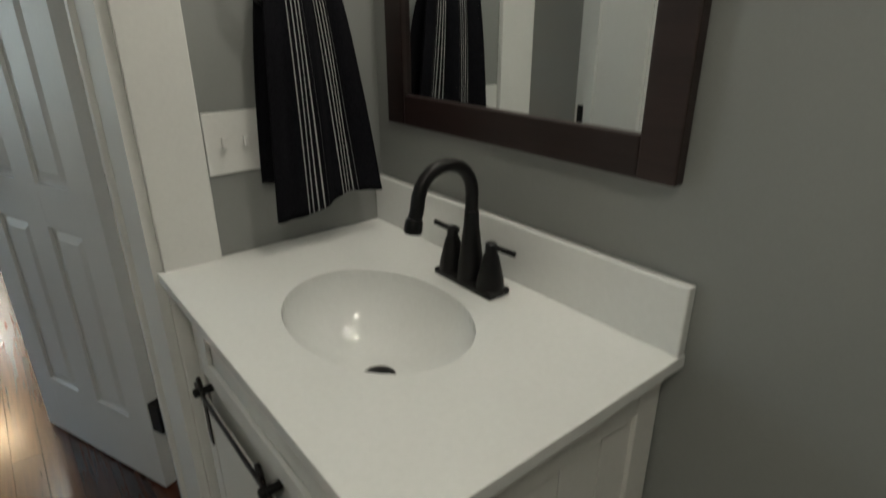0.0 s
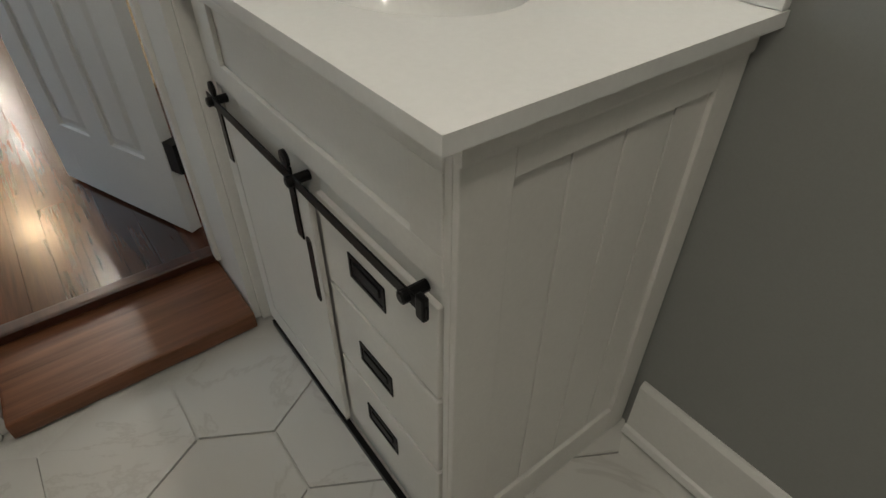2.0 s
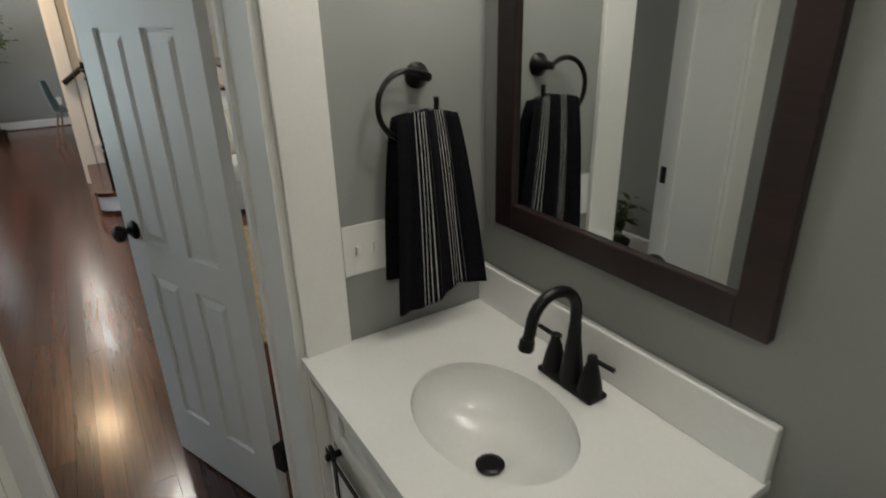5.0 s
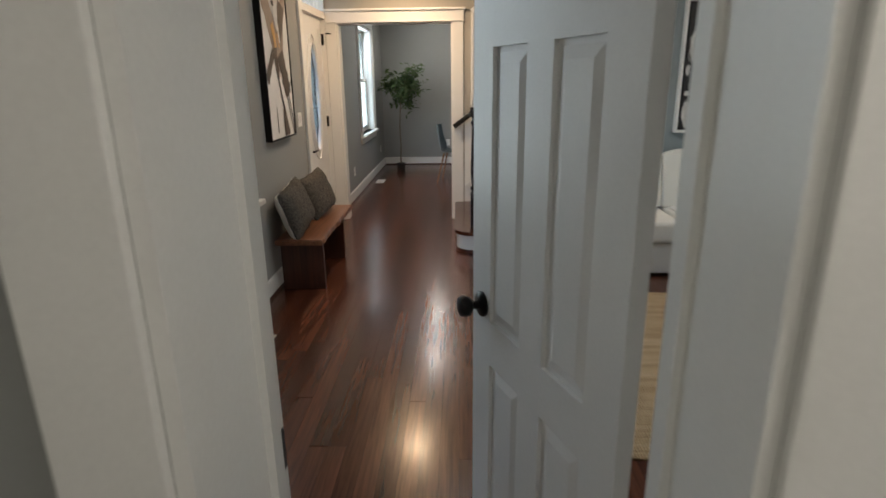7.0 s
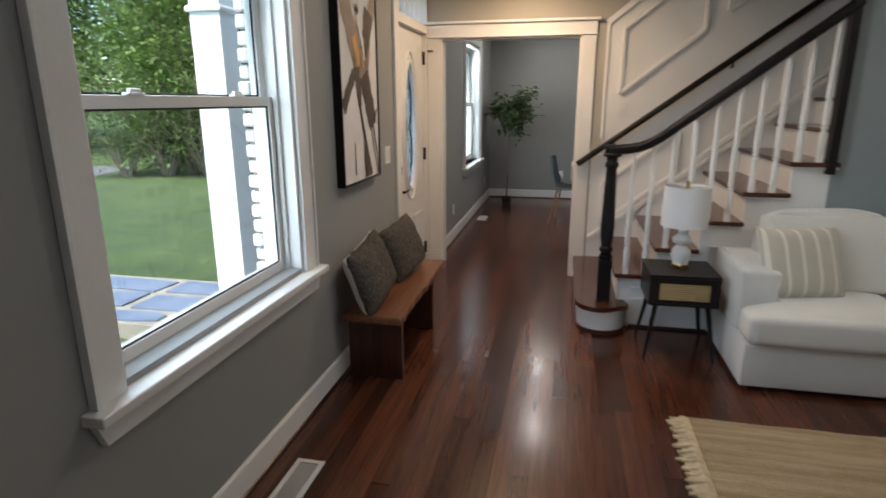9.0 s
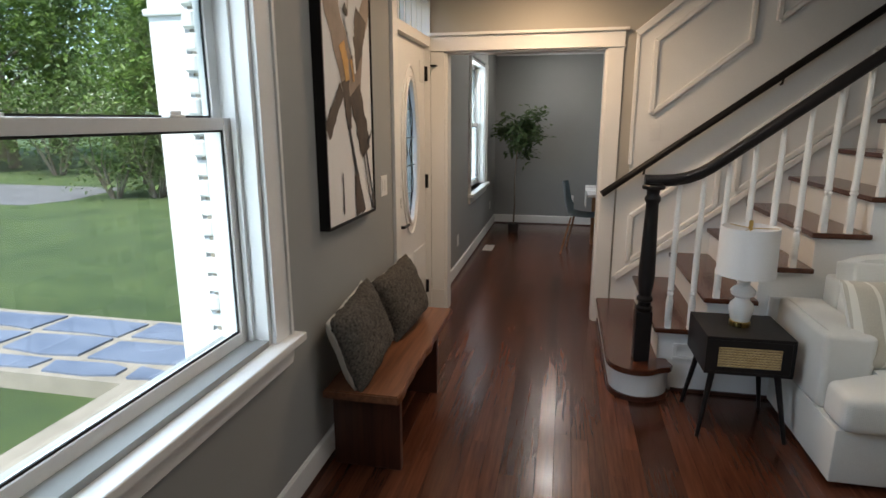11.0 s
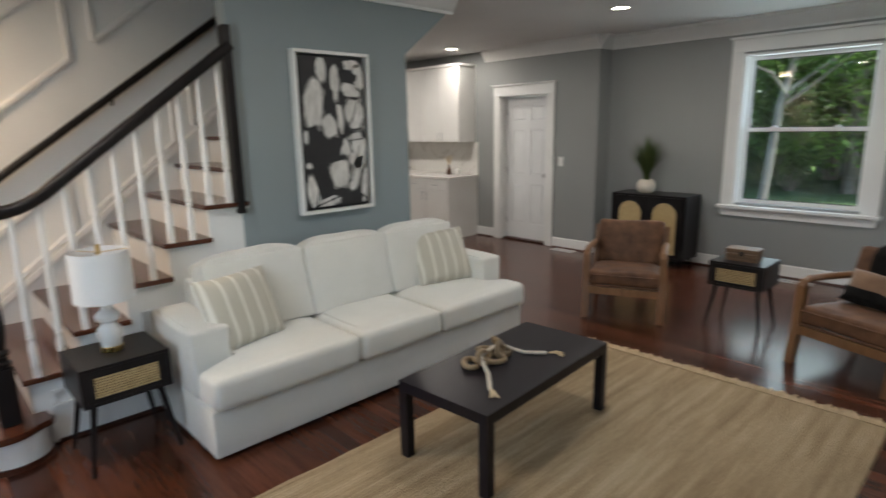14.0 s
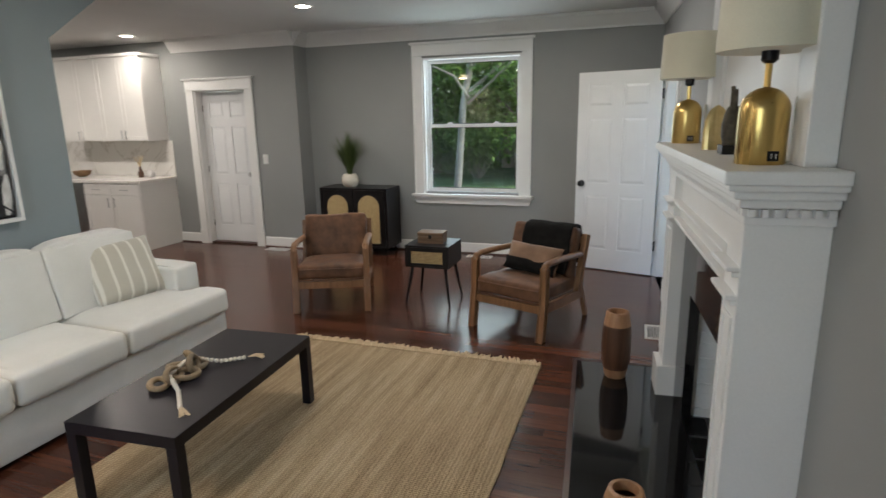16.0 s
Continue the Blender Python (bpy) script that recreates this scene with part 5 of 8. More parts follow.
# tiled side wall of the bathroom
TW = bpy.data.objects["wall_bath_side"]
tile_me = mesh_of("wall_tile", B(-0.385, -0.377, 0.002, 0.598, 0.0015, 0.2985), M_MARBLE)
for j in range(9):
    for i in range(5):
        y0 = -1.2 + i * 0.6 - (0.3 if j % 2 else 0)
        if y0 < -1.21 or y0 + 0.6 > 1.64:
            continue
        t = new("wall_tile", tile_me)
        t.parent = TW
        t.matrix_basis = pose(0, y0, BZ + j * 0.3)

# ---- living room ----
def cushion(w, d, h, puff=0.02, bevel=0.04, seg=4, sub=8):
    """A soft block: w along x, d along y, h along z, base at z=0, crowned faces and rounded edges."""
    bm = bmesh.new()
    bmesh.ops.create_grid(bm, x_segments=sub, y_segments=sub, size=0.5)
    r = bmesh.ops.extrude_face_region(bm, geom=list(bm.faces))
    topv = [v for v in r["geom"] if isinstance(v, bmesh.types.BMVert)]
    for v in bm.verts:
        v.co.z = 0
    for v in topv:
        v.co.z = 1
    bmesh.ops.recalc_face_normals(bm, faces=bm.faces)
    for v in bm.verts:
        x, y, z = v.co
        fx, fy = 1 - (2 * x) ** 4, 1 - (2 * y) ** 4
        v.co = Vector((x * w, y * d, z * h + (puff if z > 0.5 else -puff * 0.3) * max(0, fx) * max(0, fy)))
    es = [e for e in bm.edges if e.calc_face_angle(0) > 0.6]
    bmesh.ops.bevel(bm, geom=es, offset=bevel, segments=seg, profile=0.55, affect="EDGES", clamp_overlap=True)
    return bm


def wobble(bm, amount, scale, seed=0.0):
    for v in bm.verts:
        n3 = noise.noise_vector(v.co * scale + Vector((seed, seed * 2, seed * 3)))
        v.co += n3 * amount
    return bm


def pillow(w, h, t, seed=0.0, n=18):
    """A stuffed square pillow standing in x, z, thick along y, with pinched corners."""
    bm = bmesh.new()
    grid = {}
    for s in (-1, 1):
        for i in range(n + 1):
            for j in range(n + 1):
                u, v = 2 * i / n - 1, 2 * j / n - 1
                if s > 0 and (i in (0, n) or j in (0, n)):
                    grid[s, i, j] = grid[-1, i, j]
                    continue
                q = (max(0, 1 - u ** 4) * max(0, 1 - v ** 4)) ** 0.55
                pin = 1 - 0.05 * (1 - v * v) * abs(u) - 0.0
                pin2 = 1 - 0.05 * (1 - u * u) * abs(v)
                grid[s, i, j] = bm.verts.new((u * w / 2 * pin, s * t / 2 * q, v * h / 2 * pin2 + h / 2))
    for s in (-1, 1):
        for i in range(n):
            for j in range(n):
                f = [grid[s, i, j], grid[s, i + 1, j], grid[s, i + 1, j + 1], grid[s, i, j + 1]]
                bm.faces.new(f if s < 0 else list(reversed(f)))
    bmesh.ops.recalc_face_normals(bm, faces=bm.faces)
    return wobble(bm, 0.006, 9, seed)


sofa = thing("sofa", "three-seat cream linen sofa with loose cushions and T-shaped seat", "sofa", pose(0, 0, 0))
SX0, SX1, SY0, SY1 = 1.035, 3.425, 5.425, 6.225
bm = cushion(SX1 - SX0, SY1 - SY0, 0.252, 0.0, 0.014, 2, 10)
part("base", moved(bm, pose((SX0 + SX1) / 2, (SY0 + SY1) / 2, 0.028)), M_SOFA, sofa, smooth=True)
part("base_piping", tube([(SX0 + 0.004, SY1 - 0.02, 0.036), (SX0 + 0.004, SY0 + 0.006, 0.036), (SX1 - 0.004, SY0 + 0.006, 0.036), (SX1 - 0.004, SY1 - 0.02, 0.036)], 0.005, 6), M_SOFA, sofa)
for x0, x1 in ((SX0, SX0 + 0.215), (SX1 - 0.215, SX1)):
    bm = cushion(x1 - x0, SY1 - 5.63, 0.36, 0.012, 0.035, 4, 8)
    part("arm", moved(wobble(bm, 0.004, 6, x0), pose((x0 + x1) / 2, (5.63 + SY1) / 2, 0.275)), M_SOFA, sofa, smooth=True)
bm = cushion(SX1 - SX0 - 0.42, 0.16, 0.50, 0.01, 0.03, 3, 8)
part("back", moved(bm, pose((SX0 + SX1) / 2, SY1 - 0.08, 0.275)), M_SOFA, sofa, smooth=True)
third = (SX1 - SX0 - 0.43) / 3
for i in range(3):
    x0 = SX0 + 0.215 + i * third
    x1 = x0 + third
    a = x0 - (0.215 if i == 0 else -0.003)
    b = x1 + (0.215 if i == 2 else -0.003)
    bm = cushion(b - a, 0.70, 0.175, 0.022, 0.045, 4, 12)
    # the outer seats wrap round the arms in front
    for v in bm.verts:
        if i == 0 and v.co.x < -(b - a) / 2 + 0.212 and v.co.y > -0.35 + 0.225:
            v.co.x = max(v.co.x, -(b - a) / 2 + 0.217)
        if i == 2 and v.co.x > (b - a) / 2 - 0.212 and v.co.y > -0.35 + 0.225:
            v.co.x = min(v.co.x, (b - a) / 2 - 0.217)
    part("seat_cushion", moved(wobble(bm, 0.006, 4, i), pose((a + b) / 2, 5.375 + 0.35, 0.282)), M_SOFA, sofa, smooth=True)
    bm = cushion(third - 0.01, 0.19, 0.44, 0.05, 0.06, 4, 12)
    moved(bm, pose(0, 0, -0.22))
    for v in bm.verts:
        v.co.y -= 0.035 * max(0, 1 - (2 * v.co.x / third) ** 2) * max(0, 1 - (v.co.z / 0.26) ** 2) if v.co.y < 0 else 0
    part("back_cushion", moved(wobble(bm, 0.012, 4.5, 7 + i), pose((x0 + x1) / 2, 6.02, 0.665, -11)), M_SOFA, sofa, smooth=True)
for x in (SX0 + 0.10, SX1 - 0.10):
    for y in (SY0 + 0.10, SY1 - 0.10):
        part("leg", B(x - 0.03, x + 0.03, y - 0.03, y + 0.03, 0.0, 0.03), M_BLACKWOOD, sofa)


def striped(name, base, stripe, freq, axis=0, duty=0.28):
    k = Net(name)
    v = k.coords((1, 1, 1), local=True)
    sp = k.n("SeparateXYZ")
    k.link(v, sp.inputs[0])
    m1 = k.n("Math")
    m1.operation = "MULTIPLY_ADD"
    m1.inputs[1].default_value, m1.inputs[2].default_value = freq, 0.35
    k.link(sp.outputs[axis], m1.inputs[0])
    fr_ = k.n("Math")
    fr_.operation = "FRACT"
    k.link(m1.outputs[0], fr_.inputs[0])
    lt = k.n("Math")
    lt.operation = "LESS_THAN"
    lt.inputs[1].default_value = duty
    k.link(fr_.outputs[0], lt.inputs[0])
    fz = k.noise(v, 240, 2)
    c1 = k.ramp(fz, [(0.3, tuple(a * 0.85 for a in base)), (0.7, base)])
    k.link(k.mix(lt.outputs[0], c1, stripe), k.b.inputs["Base Color"])
    k.b.inputs["Roughness"].default_value = 0.95
    k.b.inputs["Sheen Weight"].default_value = 0.2
    k.bump(fz, 0.5, 0.002)
    return k.mat


M_STRIPE = striped("striped_pillow_linen", (0.54, 0.51, 0.42), (0.72, 0.70, 0.62), 11.0, 0, 0.2)
for m, lab in ((pose(1.40, 5.70, 0.462, -24, 0, 14), "beige pillow with cream stripes leaning at the sofa arm"), (pose(3.00, 5.79, 0.470, -26, 0, -12), "beige pillow with cream stripes leaning on the sofa back")):
    p = thing("throw_pillow", lab, "pillow", m, "striped sofa pillows")
    part("cover", pillow(0.47, 0.42, 0.15, m.translation.x), M_STRIPE, p, smooth=True)
    for s in (-1, 1):
        part("edge_piping", tube([(s * 0.232, 0, 0.01), (s * 0.222, 0, 0.21), (s * 0.232, 0, 0.41)], 0.006, 6), M_SOFA, p)


def side_table(m, label):
    """A black box table with a cane drawer front on splayed legs. Local front towards -y, 0.40 wide, 0.38 deep."""
    root = thing("side_table", label, "side table", m, "black cane side tables")
    w, d, z0, z1 = 0.405, 0.375, 0.350, 0.545
    bm = B(-w / 2, w / 2, -d / 2, d / 2, z1 - 0.016, z1, bevel=0.002)
    box(bm, -w / 2, w / 2, -d / 2, d / 2, z0, z0 + 0.016, bevel=0.002)
    box(bm, -w / 2, -w / 2 + 0.016, -d / 2, d / 2, z0 + 0.016, z1 - 0.016)
    box(bm, w / 2 - 0.016, w / 2, -d / 2, d / 2, z0 + 0.016, z1 - 0.016)
    box(bm, -w / 2 + 0.016, w / 2 - 0.016, d / 2 - 0.01, d / 2, z0 + 0.016, z1 - 0.016)
    part("carcass", bm, M_BLACKWOOD, root)
    dr = bmesh.new()
    for x0, x1, za, zb in ((-0.186, 0.186, 0.494, 0.528), (-0.186, 0.186, 0.367, 0.388), (-0.186, -0.145, 0.388, 0.494), (0.145, 0.186, 0.388, 0.494)):
        box(dr, x0, x1, -d / 2 + 0.002, -d / 2 + 0.02, za, zb)
    dw = part("drawer", dr, M_BLACKWOOD, root)
    # dark backing puts the shade in the gaps between ribs into colour
    part("drawer_backing", B(-0.145, 0.145, -d / 2 + 0.010, -d / 2 + 0.016, 0.388, 0.494), M_BENCHLEG, dw)
    for i in range(8):
        z = 0.3892 + i * 0.01305
        part("cane_rib", B(-0.145, 0.145, -d / 2 + 0.004, -d / 2 + 0.010, z, z + 0.0098, bevel=0.002, seg=1), M_CANE, dw, "natural cane rib")
    for sx in (-1, 1):
        for sy in (-1, 1):
            part("leg", tube([(sx * 0.150, sy * 0.135, z0), (sx * 0.205, sy * 0.185, 0.0)], 0.016, 10, scale_end=0.62), M_BLACKWOOD, root, smooth=True)
    return root


side_table(pose(0.772, 5.945, 0, 0, 0, 1), "black side table with cane drawer front beside the sofa")
side_table(pose(4.860, 4.315, 0, 0, 0, -90), "black side table with cane drawer front between the armchairs")

M_SHADEW = weave("white_lamp_shade", (0.74, 0.75, 0.75), (0.80, 0.81, 0.81), 0.0012, strength=0.1)
M_SHADEC = weave("cream_lamp_shade", (0.74, 0.70, 0.54), (0.80, 0.76, 0.60), 0.0012, strength=0.1)


def drum(r0, r1, z0, z1, steps=40):
    return revolve([(r0, z0), (r1, z1), (r1 - 0.003, z1), (r0 - 0.003, z0), (r0, z0)], steps)


lamp = thing("table_lamp", "white ceramic table lamp with white drum shade and brass foot", "table lamp", pose(0.768, 5.955, 0.545))
part("foot", revolve([(0.048, 0.0), (0.050, 0.004), (0.050, 0.024), (0.046, 0.028)], 24), M_BRASS, lamp, "brass foot ring", smooth=True)
part("body", revolve([(0.046, 0.028), (0.052, 0.06), (0.060, 0.085), (0.056, 0.115), (0.036, 0.138), (0.034, 0.15), (0.056, 0.165), (0.060, 0.185), (0.050, 0.20), (0.030, 0.215), (0.028, 0.235), (0.038, 0.25), (0.034, 0.27), (0.014, 0.275), (0.012, 0.30)], 28), M_CERAMIC, lamp, smooth=True)
part("shade", drum(0.137, 0.133, 0.270, 0.515), M_SHADEW, lamp, "white fabric drum shade", smooth=True)
part("finial", revolve([(0.010, 0.50), (0.010, 0.545), (0.006, 0.548)], 12), M_BRASS, lamp)
bm = bmesh.new()
for a in (0, 120, 240):
    tube([(0, 0, 0.508), (0.13 * math.cos(radians(a)), 0.13 * math.sin(radians(a)), 0.508)], 0.002, 6, bm)
tube([(0, 0, 0.29), (0, 0, 0.51)], 0.004, 8, bm)
part("harp", bm, M_BRASS, lamp)

# coffee table
ct = thing("coffee_table", "low dark brown coffee table with square legs on the rug", "coffee table", pose(2.288, 4.595, 0.012, 0, 0, 3.6))
part("tabletop", B(-0.55, 0.55, -0.275, 0.275, 0.352, 0.405, bevel=0.002), M_LAMINATE, ct)
for sx in (-1, 1):
    for sy in (-1, 1):
        part("leg", B(sx * 0.525 - 0.025, sx * 0.525 + 0.025, sy * 0.25 - 0.025, sy * 0.25 + 0.025, 0.0, 0.352, bevel=0.002), M_LAMINATE, ct)

# carved wooden chain with a beaded cord on the coffee table
M_CHAIN = wood("light_chain_wood", (0.17, 0.115, 0.06), (0.26, 0.185, 0.10), (0.34, 0.25, 0.15), 0, (0.5, 0.7), 50)
M_BEAD = surf("cream_bead", (0.60, 0.54, 0.44), (0.70, 0.64, 0.54), 8, 60, (0.5, 0.7), 0.1)
CTZ = 0.417


def link_ring(a, b, r):
    return tube([(a * math.cos(2 * math.pi * i / 28), b * math.sin(2 * math.pi * i / 28), 0) for i in range(28)], r, 8, closed=True)


chain = thing("wooden_chain", "carved wooden chain links heaped on the coffee table", "decoration", pose(2.215, 4.640, CTZ))
for x, y, z, rx, ry, rz, a in ((-0.13, 0.05, 0.018, 8, 0, 40, 0.058), (-0.07, 0.015, 0.040, 62, 10, 10, 0.052), (-0.01, 0.0, 0.022, 12, 6, -30, 0.058), (0.05, 0.005, 0.048, 66, -8, 30, 0.052), (0.10, 0.03, 0.022, 10, 0, 20, 0.056), (0.12, 0.075, 0.045, 55, 0, 70, 0.052), (0.06, 0.10, 0.02, 8, 0, 120, 0.056)):
    part("chain_link", moved(link_ring(a, a * 0.64, 0.0145), pose(x, y, z, rx, ry, rz)), M_CHAIN, chain, smooth=True)
cord = thing("beaded_cord", "cream wooden bead cord with jute tassels", "decoration", pose(2.215, 4.640, CTZ))
path = [(-0.27, -0.205, 0.012), (-0.215, -0.15, 0.012), (-0.155, -0.09, 0.013), (-0.12, -0.03, 0.03), (-0.09, 0.02, 0.05), (-0.03, 0.03, 0.055), (0.03, 0.04, 0.06), (0.09, 0.04, 0.058), (0.14, 0.005, 0.03), (0.18, -0.05, 0.013), (0.22, -0.10, 0.012), (0.265, -0.15, 0.012)]
P = [Vector(p) for p in path]
for a, b in zip(P, P[1:]):
    for i in range(3):
        c = a + (b - a) * (i / 3)
        bm = bmesh.new()
        bmesh.ops.create_icosphere(bm, subdivisions=2, radius=0.0115)
        part("bead", moved(bm, Matrix.Translation(c)), M_BEAD, cord, smooth=True)
for end, d in ((P[0], Vector((-0.6, -0.75, 0))), (P[-1], Vector((0.6, -0.75, 0)))):
    bm = bmesh.new()
    for i in range(14):
        s = random.uniform(-0.4, 0.4)
        e = end + (d + Vector((-d.y, d.x, 0)) * s) * random.uniform(0.06, 0.085)
        tube([end, (end + e) / 2 + Vector((0, 0, 0.006)), Vector((e.x, e.y, 0.004))], 0.003, 5, bm)
    part("tassel", bm, M_ROPE, cord, "frayed jute tassel")

# rug
rug = thing("rug", "natural woven jute rug with knotted fringe on the wooden floor", "rug")
bm = bmesh.new()
bmesh.ops.create_grid(bm, x_segments=60, y_segments=40, size=0.5)
for v in bm.verts:
    x, y = v.co.x, v.co.y
    edge = noise.noise((x * 14, y * 14, 3)) * 0.008
    v.co = Vector((2.19 + x * 3.02 + (edge if abs(x) > 0.49 else 0), 4.105 + y * 1.89 + (edge if abs(y) > 0.49 else 0), 0.011 + 0.0025 * noise.noise((x * 9, y * 9, 0))))
r = bmesh.ops.extrude_face_region(bm, geom=list(bm.faces))
for v in r["geom"]:
    if isinstance(v, bmesh.types.BMVert):
        v.co.z = 0.001
bmesh.ops.recalc_face_normals(bm, faces=bm.faces)
part("woven_field", bm, M_JUTE, rug)
for xe, s in ((3.70, 1), (0.68, -1)):
    bm = bmesh.new()
    y = 3.17
    while y < 5.04:
        l = random.uniform(0.055, 0.10)
        dy_ = random.uniform(-0.02, 0.02)
        tube([(xe - 0.015 * s, y, 0.010), (xe + 0.014 * s, y + dy_ * 0.3, 0.022), (xe + l * 0.6 * s, y + dy_, 0.008), (xe + l * s, y + dy_ * 1.6, 0.006)], 0.0125, 5, bm, scale_end=0.6)
        tube([(xe + 0.01 * s, y + 0.006, 0.012), (xe + l * 0.8 * s, y - dy_, 0.005)], 0.004, 4, bm)
        y += random.uniform(0.014, 0.024)
    tagged(part("fringe", bm, M_ROPE, rug, "knotted jute fringe", smooth=True), kind="stuff")

# bench with two pillows
bench = thing("bench", "live-edge walnut bench with slab legs under the painting", "bench")
bm = bmesh.new()
n = 26
lf = [(-1.165 + 0.008 * noise.noise((i * 0.4, 1, 0)), 5.095 + i * 1.225 / n) for i in range(n + 1)]
rt = [(-0.815 + 0.016 * noise.noise((i * 0.35, 5, 0)), 5.095 + i * 1.225 / n) for i in range(n, -1, -1)]
part("seat", flat(lf + rt, 0.362, 0.405, 0.006), M_BENCH, bench)
for y in (5.185, 5.955):
    part("leg", B(-1.150, -0.830, y - 0.02, y + 0.02, 0.0, 0.362, bevel=0.003), M_BENCHLEG, bench)
M_BOUCLE = surf("grey_boucle", (0.014, 0.012, 0.010), (0.16, 0.14, 0.115), 95, 240, (0.9, 1.0), 1.0, dist=0.008, local=True)
for m in (pose(-1.000, 5.355, 0.425, -17, -6, 92), pose(-0.975, 5.945, 0.420, -20, -5, 84)):
    p = thing("bench_pillow", "grey-brown boucle pillow with a cream back on the bench", "pillow", m, "bench pillows")
    part("front", wobble(pillow(0.50, 0.365, 0.16, m.translation.y, 44), 0.006, 48), M_BOUCLE, p, smooth=True)
    part("back_panel", moved(pillow(0.488, 0.355, 0.13, 3), pose(0, 0.026, 0.004)), M_SOFA, p, "cream linen back", smooth=True)

# ---- armchairs ----
M_HIDE = surf("cowhide_brown", (0.14, 0.075, 0.04), (0.26, 0.155, 0.09), 7, 260, (0.7, 0.9), 0.5, dist=0.003, local=True, sheen=0.3)


def armchair(m, label, group="leather armchairs"):
    """A wooden-framed lounge chair. Local front towards -y, seat 0.60 wide."""
    root = thing("armchair", label, "armchair", m, group)
    hw = 0.305
    for s in (-1, 1):
        x = s * hw
        bm = bmesh.new()
        bar(bm, (x, -0.36, 0.0), (x, -0.315, 0.30), 0.036, 0.042, 0.008)
        bar(bm, (x, -0.315, 0.295), (x, -0.31, 0.545), 0.034, 0.04, 0.008)
        part("front_leg", bm, M_OAK, root)
        arm = [(x, -0.318, 0.53), (x, -0.30, 0.565), (x, -0.25, 0.578), (x, -0.05, 0.57), (x, 0.26, 0.545)]
        bm = tube(arm, 0.024, 10)
        moved(bm, Matrix.Translation((x, 0, 0)) @ Matrix.Diagonal((1.15, 1, 1, 1)) @ Matrix.Translation((-x, 0, 0)))
        part("armrest", bm, M_OAK, root, smooth=True)
        bm = bmesh.new()
        bar(bm, (x, 0.40, 0.0), (x, 0.28, 0.28), 0.034, 0.045, 0.008)
        bar(bm, (x, 0.23, 0.25), (x, 0.363, 0.68), 0.030, 0.042, 0.008)
        part("back_leg", bm, M_OAK, root)
        part("side_rail", bar(bmesh.new(), (x, -0.33, 0.245), (x, 0.30, 0.215), 0.028, 0.06, 0.006), M_OAK, root)
    part("front_rail", B(-hw + 0.018, hw - 0.018, -0.342, -0.314, 0.205, 0.268, bevel=0.005), M_OAK, root)
    part("back_rail", B(-hw + 0.015, hw - 0.015, 0.338, 0.363, 0.615, 0.67, bevel=0.006), M_OAK, root)
    for i in range(5):
        x = -0.22 + i * 0.11
        part("back_slat", bar(bmesh.new(), (x, 0.262, 0.29), (x, 0.350, 0.625), 0.035, 0.012, 0.003), M_OAK, root)
    bm = cushion(0.575, 0.60, 0.125, 0.018, 0.035, 4, 12)
    moved(wobble(bm, 0.010, 7, 3.0), pose(0, -0.045, 0.268, -3))
    sc = part("seat_cushion", bm, M_LEATHER, root, "worn brown leather seat cushion", smooth=True)
    for z in (0.285, 0.375):
        part("piping", tube([(-0.285, 0.20, z - 0.008), (-0.287, -0.33, z), (-0.27, -0.347, z), (0.27, -0.347, z), (0.287, -0.33, z), (0.285, 0.20, z - 0.008)], 0.006, 6), M_LEATHER, sc)
    bm = cushion(0.575, 0.41, 0.115, 0.02, 0.035, 4, 12)
    moved(wobble(bm, 0.008, 7, 8.0), pose(0, 0.250, 0.548, 73) @ pose(0, 0, -0.03))
    part("back_cushion", bm, M_LEATHER, root, "worn brown leather back cushion", smooth=True)
    return root


armchair(pose(4.655, 5.205, 0, 0, 0, -67), "oak-framed armchair with worn brown leather cushions near the cabinet")
ch2 = pose(4.565, 3.395, 0, 0, 0, -110)
armchair(ch2, "oak-framed armchair with worn brown leather cushions beside the fireplace")
fur = thing("fur_throw", "black faux-fur throw draped over the armchair back", "throw", ch2)
nu, nv = 30, 40
verts, faces = [], []
for j in range(nv + 1):
    q = j / nv
    for i in range(nu + 1):
        p = i / nu
        x = -0.16 + 0.42 * p + 0.01 * math.sin(q * 9)
        if q < 0.62:
            s = q / 0.62
            y, z = 0.080 + 0.125 * s, 0.42 + 0.31 * s
        elif q < 0.72:
            a = (q - 0.62) / 0.10 * math.pi
            y, z = 0.293 - 0.088 * math.cos(a), 0.73 + 0.05 * math.sin(a)
        else:
            s = (q - 0.72) / 0.28
            y, z = 0.381 - 0.01 * s, 0.73 - 0.28 * s
        n1 = noise.noise((x * 9, q * 9, 1)) * 0.012
        verts.append((x, y - 0.010 + n1, z + n1 * 0.5))
for j in range(nv):
    for i in range(nu):
        a = j * (nu + 1) + i
        faces.append((a, a + 1, a + nu + 2, a + nu + 1))
me = bpy.data.meshes.new("pelt")
me.from_pydata(verts, [], faces)
me.materials.append(M_FUR)
me.polygons.foreach_set("use_smooth", [True] * len(me.polygons))
ob = new("pelt", me)
ob.parent = fur
ob.modifiers.new("thick", "SOLIDIFY").thickness = 0.022
hp = thing("lumbar_pillow", "brown and black cowhide lumbar pillow on the armchair seat", "pillow", ch2 @ pose(0.0, -0.035, 0.41, -34, 4, 4))
part("hide", pillow(0.46, 0.25, 0.13, 4.0), M_HIDE, hp, smooth=True)
bm = pillow(0.455, 0.11, 0.122, 5.0)
part("dark_band", moved(bm, pose(0, -0.010, 0.004)), M_FUR, hp, "black hide band", smooth=True)

